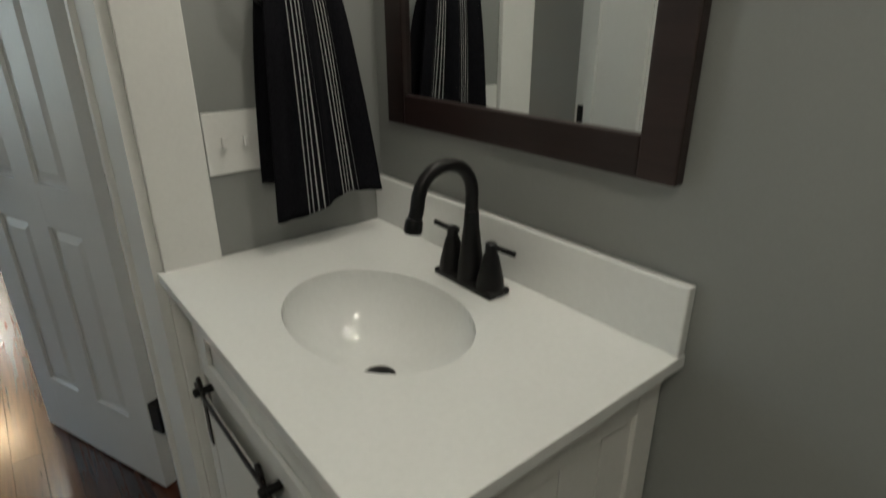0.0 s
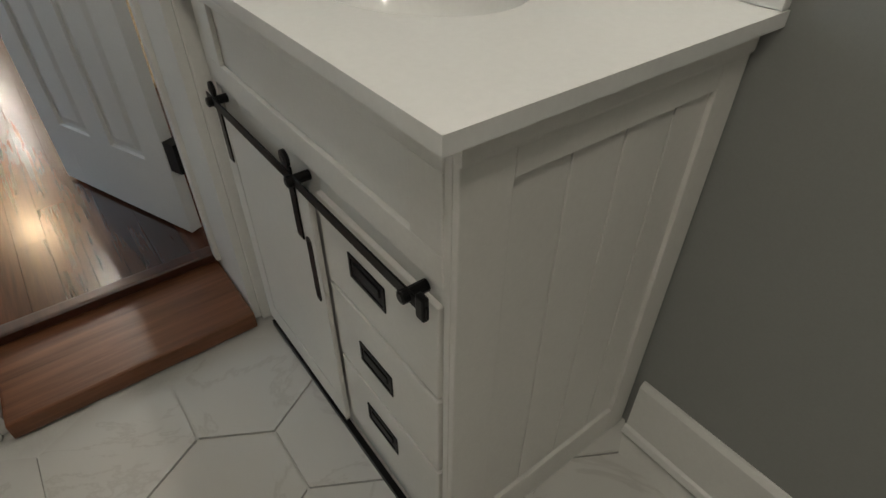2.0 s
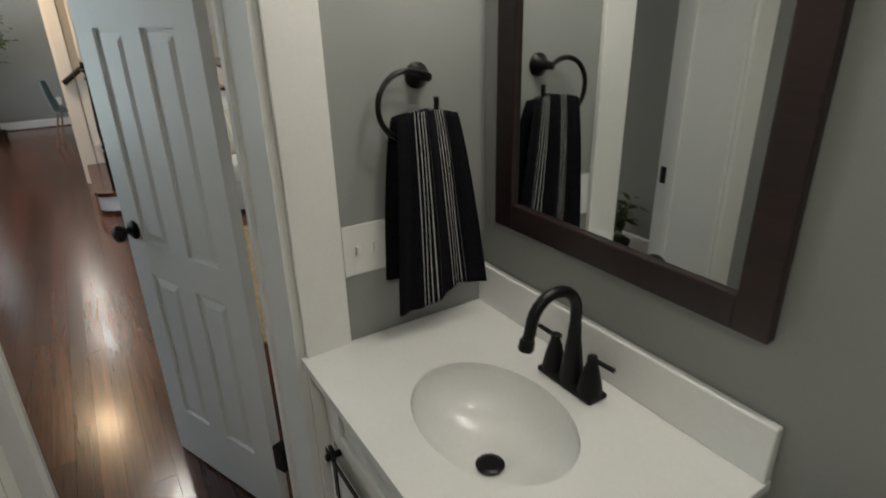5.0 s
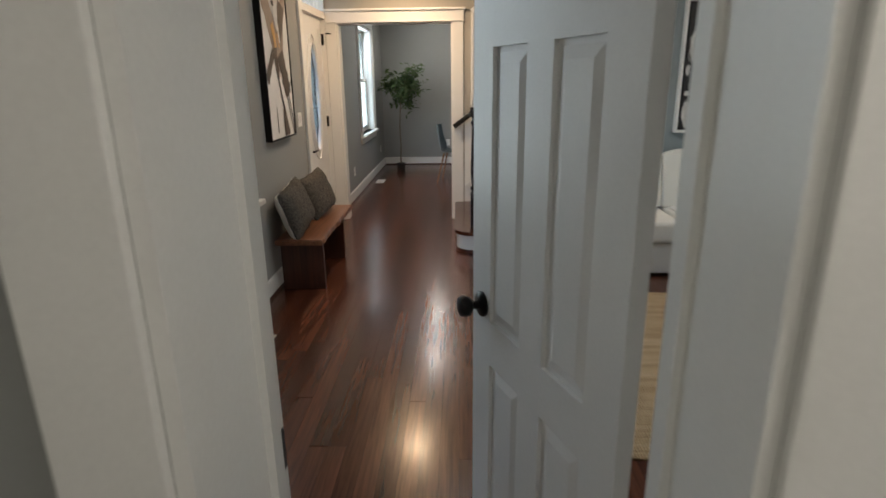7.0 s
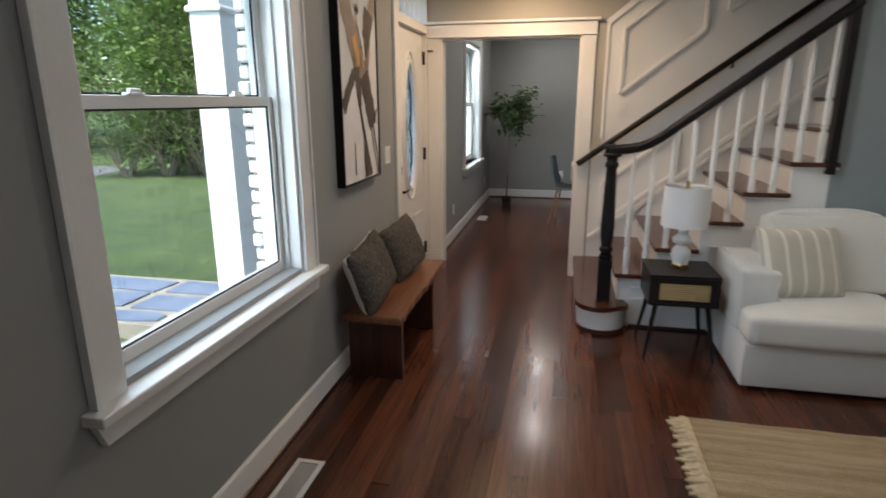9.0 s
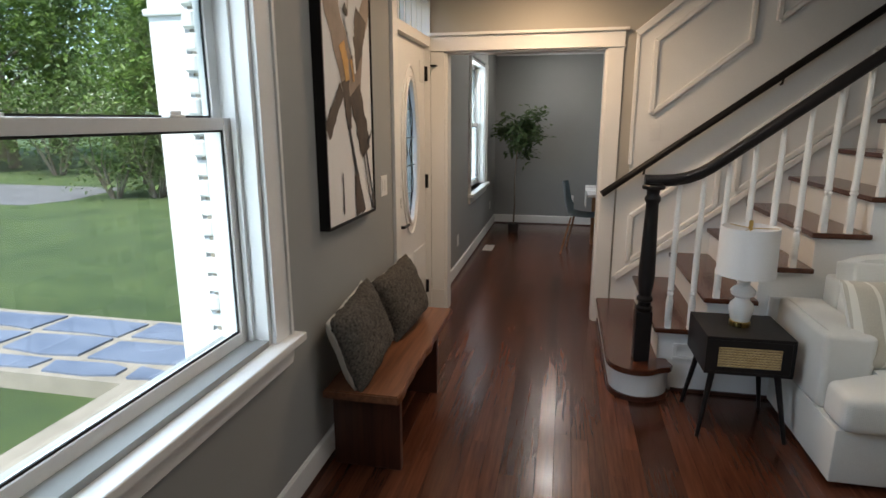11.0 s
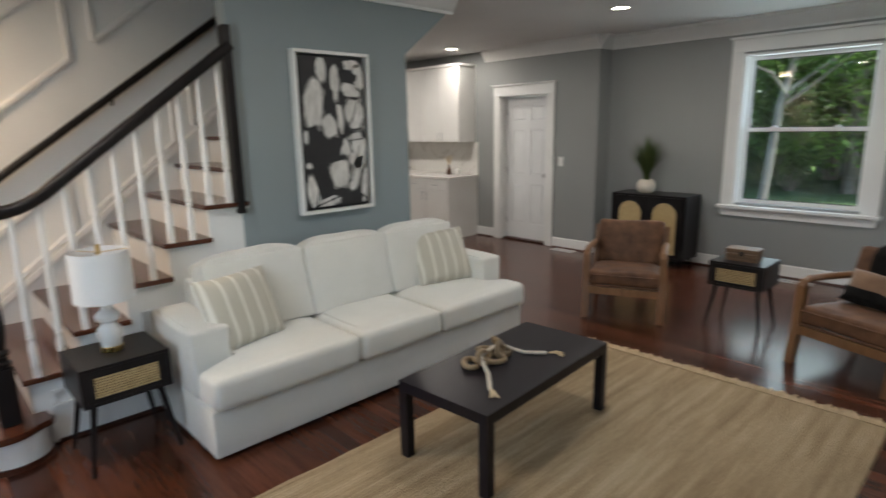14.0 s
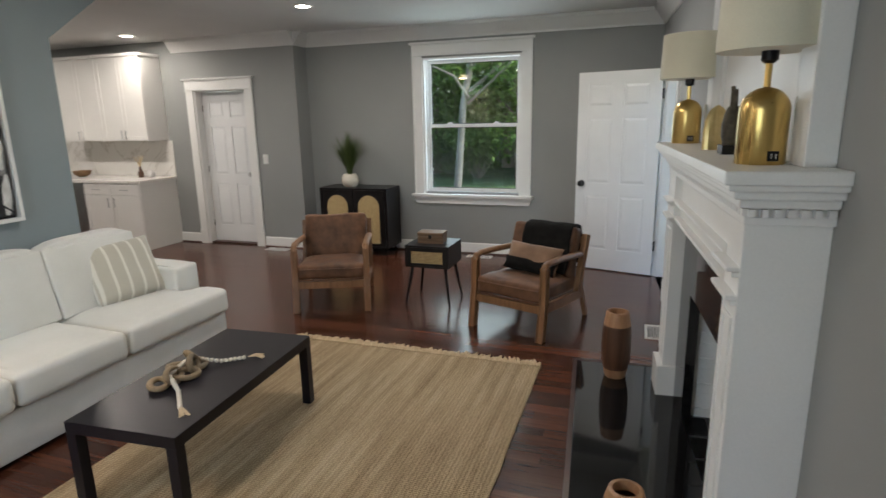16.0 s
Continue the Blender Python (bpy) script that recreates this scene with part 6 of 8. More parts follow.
# keepsake box
kb = thing("wooden_box", "small carved wooden box with a dark clasp on the side table", "box", pose(4.85, 4.32, 0.545, 0, 0, -86))
part("body", B(-0.115, 0.115, -0.075, 0.075, 0.0, 0.062, bevel=0.003), M_MANGO, kb)
part("lid", B(-0.118, 0.118, -0.078, 0.078, 0.064, 0.098, bevel=0.004), M_MANGO, kb)
part("clasp", B(-0.014, 0.014, -0.083, -0.076, 0.045, 0.078, bevel=0.002), M_BLACK, kb, "dark metal clasp")

# black cabinet with arched cane doors
cb = thing("cabinet", "black cabinet with two arched cane doors against the wall", "cabinet", pose(6.255, 5.842, 0, 0, 0, -90))
W, D, Z0, Z1 = 0.89, 0.40, 0.10, 0.822
bm = B(-W / 2, W / 2, 0.0, D, Z1 - 0.022, Z1, bevel=0.003)
box(bm, -W / 2, W / 2, 0.004, D, Z0, Z0 + 0.02), box(bm, -W / 2, -W / 2 + 0.02, 0.004, D, Z0 + 0.02, Z1 - 0.022), box(bm, W / 2 - 0.02, W / 2, 0.004, D, Z0 + 0.02, Z1 - 0.022)
box(bm, -W / 2 + 0.02, W / 2 - 0.02, D - 0.012, D, Z0 + 0.02, Z1 - 0.022)
part("carcass", bm, M_BLACKWOOD, cb)
for s in (-1, 1):
    cx = s * 0.2075
    hole = [(cx - 0.145, Z0 + 0.06)] + [(cx - 0.145 * math.cos(a), 0.60 + 0.145 * math.sin(a)) for a in [math.pi * i / 16 for i in range(17)]] + [(cx + 0.145, Z0 + 0.06)]
    d = part("door", B(cx - 0.2035, cx + 0.2035, 0.004, 0.02, Z0 + 0.022, Z1 - 0.024, bevel=0.002), M_BLACKWOOD, cb)
    part("cane_arch", moved(extrude_poly(hole, 0.004), pose(0, -0.001, 0)), M_CANE, d, "arched natural cane panel")
    part("arch_mould", tube([(x, 0.0, z) for x, z in hole] , 0.006, 6), M_BLACKWOOD, d)
    part("knob", moved(revolve([(0.006, 0), (0.006, 0.012), (0.012, 0.018), (0.0, 0.024)], 12), pose(s * 0.022, 0.004, 0.46, 90)), M_BRASS, d)
    for y in (0.06, D - 0.06):
        part("leg", tube([(s * (W / 2 - 0.06), y, Z0), (s * (W / 2 - 0.045), y, 0.0)], 0.014, 8, scale_end=0.7), M_BLACK, cb)

gp_ = thing("potted_grass", "tall green grass plant in a ribbed cream pot on the cabinet", "plant", pose(6.44, 5.955, 0.822))
bm = revolve([(0.065, 0.0), (0.090, 0.02), (0.104, 0.07), (0.098, 0.12), (0.072, 0.155), (0.066, 0.155), (0.06, 0.14)], 30)
for v in bm.verts:
    a = math.atan2(v.co.y, v.co.x)
    v.co.x *= 1 + 0.02 * math.cos(15 * a)
    v.co.y *= 1 + 0.02 * math.cos(15 * a)
part("pot", bm, M_BEAD, gp_, "ribbed cream ceramic pot", smooth=True)


def blades(n, length, spread, width, r0=0.03):
    verts, faces = [], []
    rnd = random.Random(5)
    for _ in range(n):
        a, l, s = rnd.uniform(0, 6.283), length * rnd.uniform(0.55, 1.0), rnd.random() ** 1.2 * spread
        o = Vector((math.cos(a), math.sin(a), 0))
        t = Vector((-o.y, o.x, 0))
        base = o * rnd.uniform(0, r0)
        k = len(verts)
        for i in range(6):
            q = i / 5
            c = base + o * (s * q ** 1.8) + Vector((0, 0, l * q * (1 - 0.18 * q * s / max(spread, 1e-6))))
            w = width * (1 - q) ** 0.7 + 0.0004
            verts += [tuple(c - t * w), tuple(c + t * w)]
        for i in range(5):
            faces.append((k + 2 * i, k + 2 * i + 1, k + 2 * i + 3, k + 2 * i + 2))
    return verts, faces


def raw(name, verts, faces, material, parent, label="", kind=""):
    me = bpy.data.meshes.new(name)
    me.from_pydata(verts, [], faces)
    me.materials.append(material)
    ob = new(name, me)
    ob.parent = parent
    if label or kind:
        tagged(ob, label, "", "", kind)
    return ob


v_, f_ = blades(420, 0.56, 0.30, 0.0050)
raw("grass_blades", [(x, y, z + 0.14) for x, y, z in v_], f_, M_GRASSY, gp_, "thin upright green blades", "stuff")

sp = thing("potted_plant", "small leafy green plant in a dark brown pot on the floor", "plant", pose(-1.03, 2.86, 0))
part("pot", revolve([(0.055, 0.0), (0.062, 0.01), (0.078, 0.13), (0.080, 0.14), (0.072, 0.14), (0.068, 0.12), (0.0, 0.12)], 22), M_SOIL, sp, "dark brown pot", smooth=True)
bm = bmesh.new()
rnd = random.Random(17)
sprigs = []
for i in range(9):
    a, l = rnd.uniform(0, 6.28), rnd.uniform(0.02, 0.09)
    e = Vector((l * math.cos(a), l * math.sin(a), rnd.uniform(0.24, 0.40)))
    tube([(0.01 * math.cos(a), 0.01 * math.sin(a), 0.11), (e.x * 0.5, e.y * 0.5, e.z * 0.7), e], 0.003, 5, bm, scale_end=0.6)
    sprigs += [(e * 0.75, 5), (e, 7)]
part("stems", bm, M_LEAF, sp)
PLANT = sp, sprigs, rnd

# ---- fireplace ----
FP = FW                                   # local x along the wall, +y into the room
fire = thing("fireplace", "white painted fireplace mantel with black granite surround and hearth", "fireplace", FP)
tagged(fire, kind="structure")
FX0, FX1, SH = 1.48, 3.30, 1.463          # ends and top of the mantel shelf
for a, b in ((FX0 + 0.09, FX0 + 0.275), (FX1 - 0.275, FX1 - 0.09)):
    lg = part("pilaster", B(a, b, 0.0, 0.232, 0.20, 1.30, bevel=0.003), M_TRIM, fire)
    bm = bmesh.new()
    for x0, x1, z0, z1 in ((a + 0.03, b - 0.03, 0.98, 1.0), (a + 0.03, b - 0.03, 0.26, 0.28), (a + 0.03, a + 0.05, 0.28, 0.98), (b - 0.05, b - 0.03, 0.28, 0.98)):
        box(bm, x0, x1, 0.231, 0.240, z0, z1, bevel=0.003)
    part("panel_mould", bm, M_TRIM, lg)
    part("plinth", B(a - 0.016, b + 0.016, 0.0, 0.262, 0.0, 0.20, bevel=0.005), M_TRIM, lg)
    for z, o in ((1.045, 0.0), (1.135, 0.004)):
        near = a < 2.0
        bm = B(a + 0.002 if near else a - 0.02, b + 0.02 if near else b - 0.002, 0.0, 0.250 + o, z, z + 0.016, bevel=0.004)
        box(bm, a + 0.002 if near else a - 0.036, b + 0.036 if near else b - 0.002, 0.0, 0.266 + o, z + 0.016, z + 0.032, bevel=0.006)
        part("cap_mould", bm, M_TRIM, lg)
part("frieze", B(FX0 + 0.275, FX1 - 0.275, 0.0, 0.195, 1.03, 1.30), M_TRIM, fire)
bm = bmesh.new()
for z, o in ((1.045, 0.0), (1.135, 0.004)):
    box(bm, FX0 + 0.312, FX1 - 0.312, 0.0, 0.216 + o, z, z + 0.016, bevel=0.004)
    box(bm, FX0 + 0.312, FX1 - 0.312, 0.0, 0.232 + o, z + 0.016, z + 0.032, bevel=0.006)
part("frieze_mould", bm, M_TRIM, fire)
bm = B(FX0 + 0.07, FX1 - 0.07, 0.0, 0.240, 1.30, 1.325, bevel=0.004)
box(bm, FX0 + 0.05, FX1 - 0.05, 0.0, 0.262, 1.352, 1.38, bevel=0.008)
box(bm, FX0 + 0.025, FX1 - 0.025, 0.0, 0.282, 1.38, 1.405, bevel=0.008)
box(bm, FX0 + 0.01, FX1 - 0.01, 0.0, 0.30, 1.405, 1.423, bevel=0.006)
part("bed_mould", bm, M_TRIM, fire)
x = FX0 + 0.075
dm = mesh_of("dentil", B(-0.009, 0.009, 0.0, 0.020, 0.0, 0.022), M_TRIM)
while x < FX1 - 0.07:
    d = new("dentil", dm)
    d.parent = fire
    d.matrix_basis = pose(x, 0.228, 1.327)
    x += 0.034
for yy in range(7):
    for xx, r in ((FX0 + 0.067, 90), (FX1 - 0.067, -90)):
        d = new("dentil", dm)
        d.parent = fire
        d.matrix_basis = pose(xx, 0.02 + yy * 0.034, 1.327, 0, 0, r) @ pose(0, -0.006, 0)
part("dentil_bed", B(FX0 + 0.075, FX1 - 0.075, 0.0, 0.228, 1.325, 1.352), M_TRIM, fire)
part("shelf", B(FX0, FX1, 0.0, 0.315, 1.423, SH, bevel=0.006), M_TRIM, fire)
# overmantel
OX0, OX1 = FX0 + 0.13, FX1 - 0.13
part("overmantel_panel", B(OX0, OX1, 0.0, 0.045, SH, 2.52), M_TRIM, fire)
for a, b in ((OX0 - 0.004, OX0 + 0.13), (OX1 - 0.13, OX1 + 0.004)):
    part("overmantel_pilaster", B(a, b, 0.0, 0.085, SH, 2.50, bevel=0.004), M_TRIM, fire)
bm = bmesh.new()
for x0, x1, z0, z1 in ((OX0 + 0.20, OX1 - 0.20, SH + 0.08, SH + 0.62), (OX0 + 0.20, OX1 - 0.20, SH + 0.70, SH + 1.0)):
    for q in ((x0, x1, z0, z0 + 0.028), (x0, x1, z1 - 0.028, z1), (x0, x0 + 0.028, z0 + 0.028, z1 - 0.028), (x1 - 0.028, x1, z0 + 0.028, z1 - 0.028)):
        box(bm, q[0], q[1], 0.044, 0.062, q[2], q[3], bevel=0.006)
part("overmantel_mould", bm, M_TRIM, fire)
# granite facing, firebox and hearth
BX0, BX1, BZ1 = 2.04, 2.74, 0.72
gf = moved(wall_mesh(FX0 + 0.275, FX1 - 0.275, 0.02, 1.03, 0.05, [(BX0, BX1, 0.02, BZ1)]), pose(0, 0.11, 0))
part("granite_facing", gf, M_GLASSY, fire, "polished black granite facing")
part("hearth_slab", B(FX0 - 0.06, FX1 + 0.10, 0.0, 0.715, 0.0, 0.02, bevel=0.002), M_GLASSY, fire, "polished black granite hearth")
bm = bmesh.new()
box(bm, FX0 - 0.085, FX1 + 0.125, 0.715, 0.741, 0.0, 0.022), box(bm, FX0 - 0.085, FX0 - 0.06, 0.0, 0.715, 0.0, 0.022), box(bm, FX1 + 0.10, FX1 + 0.125, 0.0, 0.715, 0.0, 0.022)
part("hearth_border", bm, M_SHOE, fire, "dark wooden border of the hearth")
bm = bmesh.new()
box(bm, BX0 - 0.25, BX1 + 0.25, -0.62, -0.50, 0.0, 1.0), box(bm, BX0 - 0.22, BX0 - 0.06, -0.5, 0.108, 0.0, 1.0), box(bm, BX1 + 0.06, BX1 + 0.22, -0.5, 0.108, 0.0, 1.0)
box(bm, BX0 - 0.06, BX1 + 0.06, -0.5, 0.108, 0.90, 1.0), box(bm, BX0 - 0.06, BX1 + 0.06, -0.5, 0.108, -0.05, 0.008)
fb = part("firebox", bm, M_WBRICK, fire, "white painted brick firebox")
bk = mesh_of("brick", B(-0.098, 0.098, -0.006, 0.004, 0.004, 0.066, bevel=0.004, seg=1), M_WBRICK)
for r in range(12):
    z = 0.008 + r * 0.072
    off = 0.1 if r % 2 else 0.0
    for c in range(5):
        x = BX0 - 0.06 + off + c * 0.205
        if x < BX1 + 0.02:
            o = new("brick", bk)
            o.parent, o.matrix_basis = fb, pose(x + 0.02, -0.496, z, 0, 0, 0)
    for c in range(4):
        y = -0.42 + off + c * 0.205
        if y < 0.03:
            for xx, a in ((BX1 + 0.056, 90), (BX0 - 0.056, -90)):
                o = new("brick", bk)
                o.parent, o.matrix_basis = fb, pose(xx, y, z, 0, 0, a)
fl = mesh_of("brick", B(-0.098, 0.098, -0.058, 0.058, 0.0, 0.012, bevel=0.004, seg=1), M_WBRICK)
for r in range(5):
    for c in range(4):
        x = BX0 + 0.03 + c * 0.205 - (0.1 if r % 2 else 0)
        if BX0 - 0.06 < x < BX1 + 0.04:
            o = new("brick", fl)
            o.parent, o.matrix_basis = fb, pose(x, -0.40 + r * 0.122, 0.008)


def dome_lamp(m):
    root = thing("mantel_lamp", "brass dome table lamp with a cream drum shade on the mantel", "table lamp", m, "mantel lamps")
    R, H = 0.072, 0.232
    prof = [(R - 0.002, 0.0), (R, 0.003), (R, H - R)] + [(R * math.cos(a), H - R + R * math.sin(a)) for a in [math.pi / 2 * i / 10 for i in range(1, 10)]] + [(0.010, H)]
    b = part("body", revolve(prof, 40), M_BRASS, root, "brushed brass dome body", smooth=True)
    part("outlet", B(0.0 - 0.017, 0.017, -R - 0.003, -R + 0.012, 0.012, 0.042, bevel=0.002), M_BLACK, b, "small black outlet plate")
    for s in (-1, 1):
        part("slot", B(s * 0.007 - 0.0015, s * 0.007 + 0.0015, -R - 0.0042, -R - 0.002, 0.020, 0.034), M_PLASTIC, b)
    part("neck", revolve([(0.010, H - 0.002), (0.010, H + 0.072)], 14), M_BRASS, root)
    part("socket", revolve([(0.013, H + 0.068), (0.024, H + 0.078), (0.024, H + 0.105), (0.028, H + 0.108), (0.028, H + 0.120), (0.020, H + 0.135), (0.0, H + 0.136)], 20), M_BLACK, root, "black lamp socket", smooth=True)
    part("shade", drum(0.152, 0.146, H + 0.105, H + 0.33), M_SHADEC, root, "cream fabric drum shade", smooth=True)
    bm = bmesh.new()
    for a in (20, 140, 260):
        tube([(0, 0, H + 0.112), (0.149 * math.cos(radians(a)), 0.149 * math.sin(radians(a)), H + 0.112)], 0.0018, 5, bm)
    tube([(0.149 * math.cos(t), 0.149 * math.sin(t), H + 0.107) for t in [2 * math.pi * i / 32 for i in range(32)]], 0.002, 5, bm, closed=True)
    part("shade_ring", bm, M_BLACK, root)
    return root


M_CORD = surf("clear_cord", (0.55, 0.54, 0.48), (0.68, 0.67, 0.60), 10, 90, (0.2, 0.3), 0.1)
NL = FP @ pose(1.75, 0.165, SH)
dome_lamp(NL @ pose(0, 0, 0, 0, 0, -75))
FL_ = FP @ pose(3.15, 0.18, SH)
dome_lamp(FL_ @ pose(0, 0, 0, 0, 0, -80))
for m, s in ((NL @ pose(-0.02, -0.10, 0), 1.0), (FL_ @ pose(-0.02, -0.10, 0), 1.0)):
    cd = thing("coiled_cable", "coiled clear lamp cable lying beside the brass lamp", "cable", m)
    bm = bmesh.new()
    for kk in range(4):
        tube([(0.012 * math.cos(t + kk) + 0.004 * kk, 0.018 * math.sin(t), 0.105 + 0.095 * math.sin(t * 1.0 + 0.2 * kk)) for t in [2 * math.pi * i / 26 for i in range(26)]], 0.0035, 6, bm, closed=True)
    tube([(0, 0, 0.012), (0.01, 0.03, 0.004), (0.03, 0.06, 0.004)], 0.0035, 6, bm)
    part("coil", bm, M_CORD, cd)

# mantel ornaments
M_GOLDLEAF = surf("gold_shell_glaze", (0.48, 0.36, 0.15), (0.66, 0.52, 0.26), 20, 120, (0.25, 0.4), 0.3, metal=0.9)
M_PEWTER = surf("dark_pewter", (0.03, 0.026, 0.02), (0.10, 0.085, 0.06), 30, 200, (0.35, 0.55), 0.8, metal=0.7, dist=0.003)
sh = thing("gold_ornament", "ribbed gold shell-shaped ornament on the mantel", "ornament", FP @ pose(2.52, 0.15, SH, 0, 0, -70))
bm = bmesh.new()
rows = []
for i in range(13):
    q = i / 12
    w = 0.062 * (1 - q ** 3.2) ** 0.5 if q < 1 else 0.004
    row = []
    for j in range(33):
        a = math.pi * j / 32
        rr = 1 + 0.05 * math.cos(16 * a)
        row.append(bm.verts.new((-w * math.cos(a) * 1.0, -0.034 * math.sin(a) * rr * (1 - 0.6 * q), 0.19 * q)))
    rows.append(row)
for a, b in zip(rows, rows[1:]):
    for j in range(32):
        bm.faces.new((a[j], a[j + 1], b[j + 1], b[j]))
for a, b in zip(rows, rows[1:]):
    bm.faces.new((a[0], b[0], b[-1], a[-1]))
bm.faces.new(rows[0])
bmesh.ops.recalc_face_normals(bm, faces=bm.faces)
part("shell", bm, M_GOLDLEAF, sh, smooth=True)
hs = thing("sculpture", "dark textured abstract sculpture on a black block on the mantel", "sculpture", FP @ pose(2.22, 0.15, SH))
part("block", B(-0.045, 0.045, -0.04, 0.04, 0.0, 0.035, bevel=0.003), M_BLACK, hs)
bm = revolve([(0.030, 0.035), (0.038, 0.07), (0.040, 0.11), (0.032, 0.15), (0.020, 0.18)], 20)
for k_, (ox, oy, h) in enumerate(((-0.018, 0.0, 0.245), (0.0, 0.008, 0.255), (0.016, -0.004, 0.24))):
    tube([(ox * 0.6, oy, 0.15), (ox, oy, 0.20), (ox * 1.3 + 0.004, oy, h)], 0.010, 8, bm, scale_end=0.7)
part("figure", wobble(bm, 0.004, 60, 2), M_PEWTER, hs, smooth=True)

# vases on the hearth
M_VASEWOOD = wood("two_tone_vase", (0.045, 0.018, 0.010), (0.085, 0.036, 0.018), (0.13, 0.06, 0.03), 2, (0.35, 0.5), 30, local=True, spread=0.05)
M_VASELIGHT = wood("vase_light_band", (0.26, 0.13, 0.06), (0.38, 0.20, 0.10), (0.48, 0.28, 0.15), 2, (0.35, 0.5), 30, local=True, spread=0.05)


def wood_vase(m, label, R, H):
    root = thing("wooden_vase", label, "vase", m, "hearth vases")
    part("body", revolve([(R * 0.86, H * 0.14), (R * 0.98, H * 0.28), (R, H * 0.5), (R * 0.97, H * 0.72), (R * 0.92, H * 0.80)], 28), M_VASEWOOD, root, "dark burnt middle band", smooth=True)
    part("base", revolve([(R * 0.70, 0.0), (R * 0.74, H * 0.02), (R * 0.86, H * 0.14)], 28), M_VASELIGHT, root, "pale wooden base", smooth=True)
    part("neck", revolve([(R * 0.92, H * 0.80), (R * 0.84, H * 0.90), (R * 0.78, H * 0.985), (R * 0.72, H), (R * 0.58, H), (R * 0.56, H * 0.9), (R * 0.6, H * 0.7), (0.0, H * 0.66)], 28), M_VASELIGHT, root, "pale wooden neck", smooth=True)
    return root


wood_vase(pose(3.68, 2.69, 0.02), "tall two-tone turned wooden vase standing on the granite hearth", 0.088, 0.425)
wood_vase(pose(2.22, 2.60, 0.02), "short two-tone turned wooden vase standing on the granite hearth", 0.085, 0.215)

# ---- pictures ----
M_CANVASW = weave("white_canvas", (0.72, 0.71, 0.69), (0.78, 0.77, 0.75), 0.0018, strength=0.3, sheen=0.0)
M_INK = surf("black_paint", (0.006, 0.006, 0.007), (0.016, 0.015, 0.016), 14, 90, (0.45, 0.65), 0.5, stretch=(1, 1, 3), local=True)
M_UMBER = surf("umber_paint", (0.035, 0.024, 0.018), (0.11, 0.075, 0.055), 9, 80, (0.5, 0.7), 0.4, local=True)
M_TAUPE = surf("taupe_paint", (0.20, 0.145, 0.11), (0.36, 0.28, 0.225), 6, 80, (0.5, 0.7), 0.4, local=True)
M_GOLD = surf("gold_paint", (0.50, 0.26, 0.08), (0.70, 0.42, 0.14), 8, 80, (0.3, 0.45), 0.4, metal=0.7, local=True)
M_PAINTW = surf("white_paint_stroke", (0.66, 0.65, 0.63), (0.78, 0.77, 0.75), 10, 60, (0.45, 0.6), 0.5, stretch=(1, 1, 3), local=True)


def blob(cx, cz, rx, rz, turn, seed, rough=0.12, n=44):
    c, s = math.cos(radians(turn)), math.sin(radians(turn))
    pts = []
    for i in range(n):
        a = 2 * math.pi * i / n
        k = 1 + rough * noise.noise((math.cos(a) * 1.7 + seed, math.sin(a) * 1.7, seed * 0.7)) + rough * 0.35 * noise.noise((math.cos(a) * 7 + seed, math.sin(a) * 7, 2))
        x, z = rx * k * math.copysign(abs(math.cos(a)) ** 0.8, math.cos(a)), rz * k * math.copysign(abs(math.sin(a)) ** 0.8, math.sin(a))
        pts.append((cx + x * c - z * s, cz + x * s + z * c))
    return pts


def stroke(pts, w0, w1, seed, n=22):
    """A brush stroke along a bent line, with uneven sides."""
    P = [Vector((x, 0, z)) for x, z in pts]
    line = []
    for i in range(n + 1):
        q = i / n * (len(P) - 1)
        j = min(int(q), len(P) - 2)
        line.append(P[j].lerp(P[j + 1], q - j))
    a, b = [], []
    for i, p in enumerate(line):
        d = (line[min(i + 1, n)] - line[max(i - 1, 0)]).normalized()
        nn = Vector((-d.z, 0, d.x))
        w = (w0 + (w1 - w0) * i / n) * (1 + 0.25 * noise.noise((i * 0.45, seed, 0)))
        a.append(p + nn * w / 2), b.append(p - nn * w / 2)
    return [(v.x, v.z) for v in a + b[::-1]]


def clip(pts, x0, x1, z0, z1):
    return [(min(max(x, x0), x1), min(max(z, z0), z1)) for x, z in pts]


def paint(name, pts, material, root, layer, box_):
    return part(name, moved(extrude_poly(clip(pts, *box_), 0.0006), pose(0, -0.0006 * layer - 0.0006, 0)), material, root)


M_WASH = surf("grey_wash", (0.05, 0.048, 0.046), (0.34, 0.33, 0.32), 22, 90, (0.5, 0.7), 0.5, stretch=(2.5, 1, 0.7), local=True)
M_DRYBRUSH = surf("dry_brushed_white", (0.40, 0.39, 0.37), (0.76, 0.75, 0.72), 14, 70, (0.45, 0.6), 0.6, stretch=(2.2, 1, 0.6), local=True, grainy=0.12)

# black and white abstract, in x, z with the viewer towards -y
PWD, PHT = 0.60, 1.085
pc = thing("abstract_painting", "black and white abstract painting in a white box frame", "painting", pose(2.365, YP - 0.045, 1.050))
bxp = (-0.255, 0.255, 0.045, 1.04)
part("canvas", B(-0.258, 0.258, 0.0, 0.03, 0.042, 1.043), M_INK, pc)
for x0, x1, z0, z1 in ((-0.30, 0.30, 0.0, 0.022), (-0.30, 0.30, 1.063, 1.085), (-0.30, -0.278, 0.022, 1.063), (0.278, 0.30, 0.022, 1.063)):
    part("frame_rail", B(x0, x1, -0.012, 0.045, z0, z1, bevel=0.002), M_TRIM, pc)
part("frame_back", B(-0.278, 0.278, 0.031, 0.045, 0.022, 1.063), M_INK, pc)
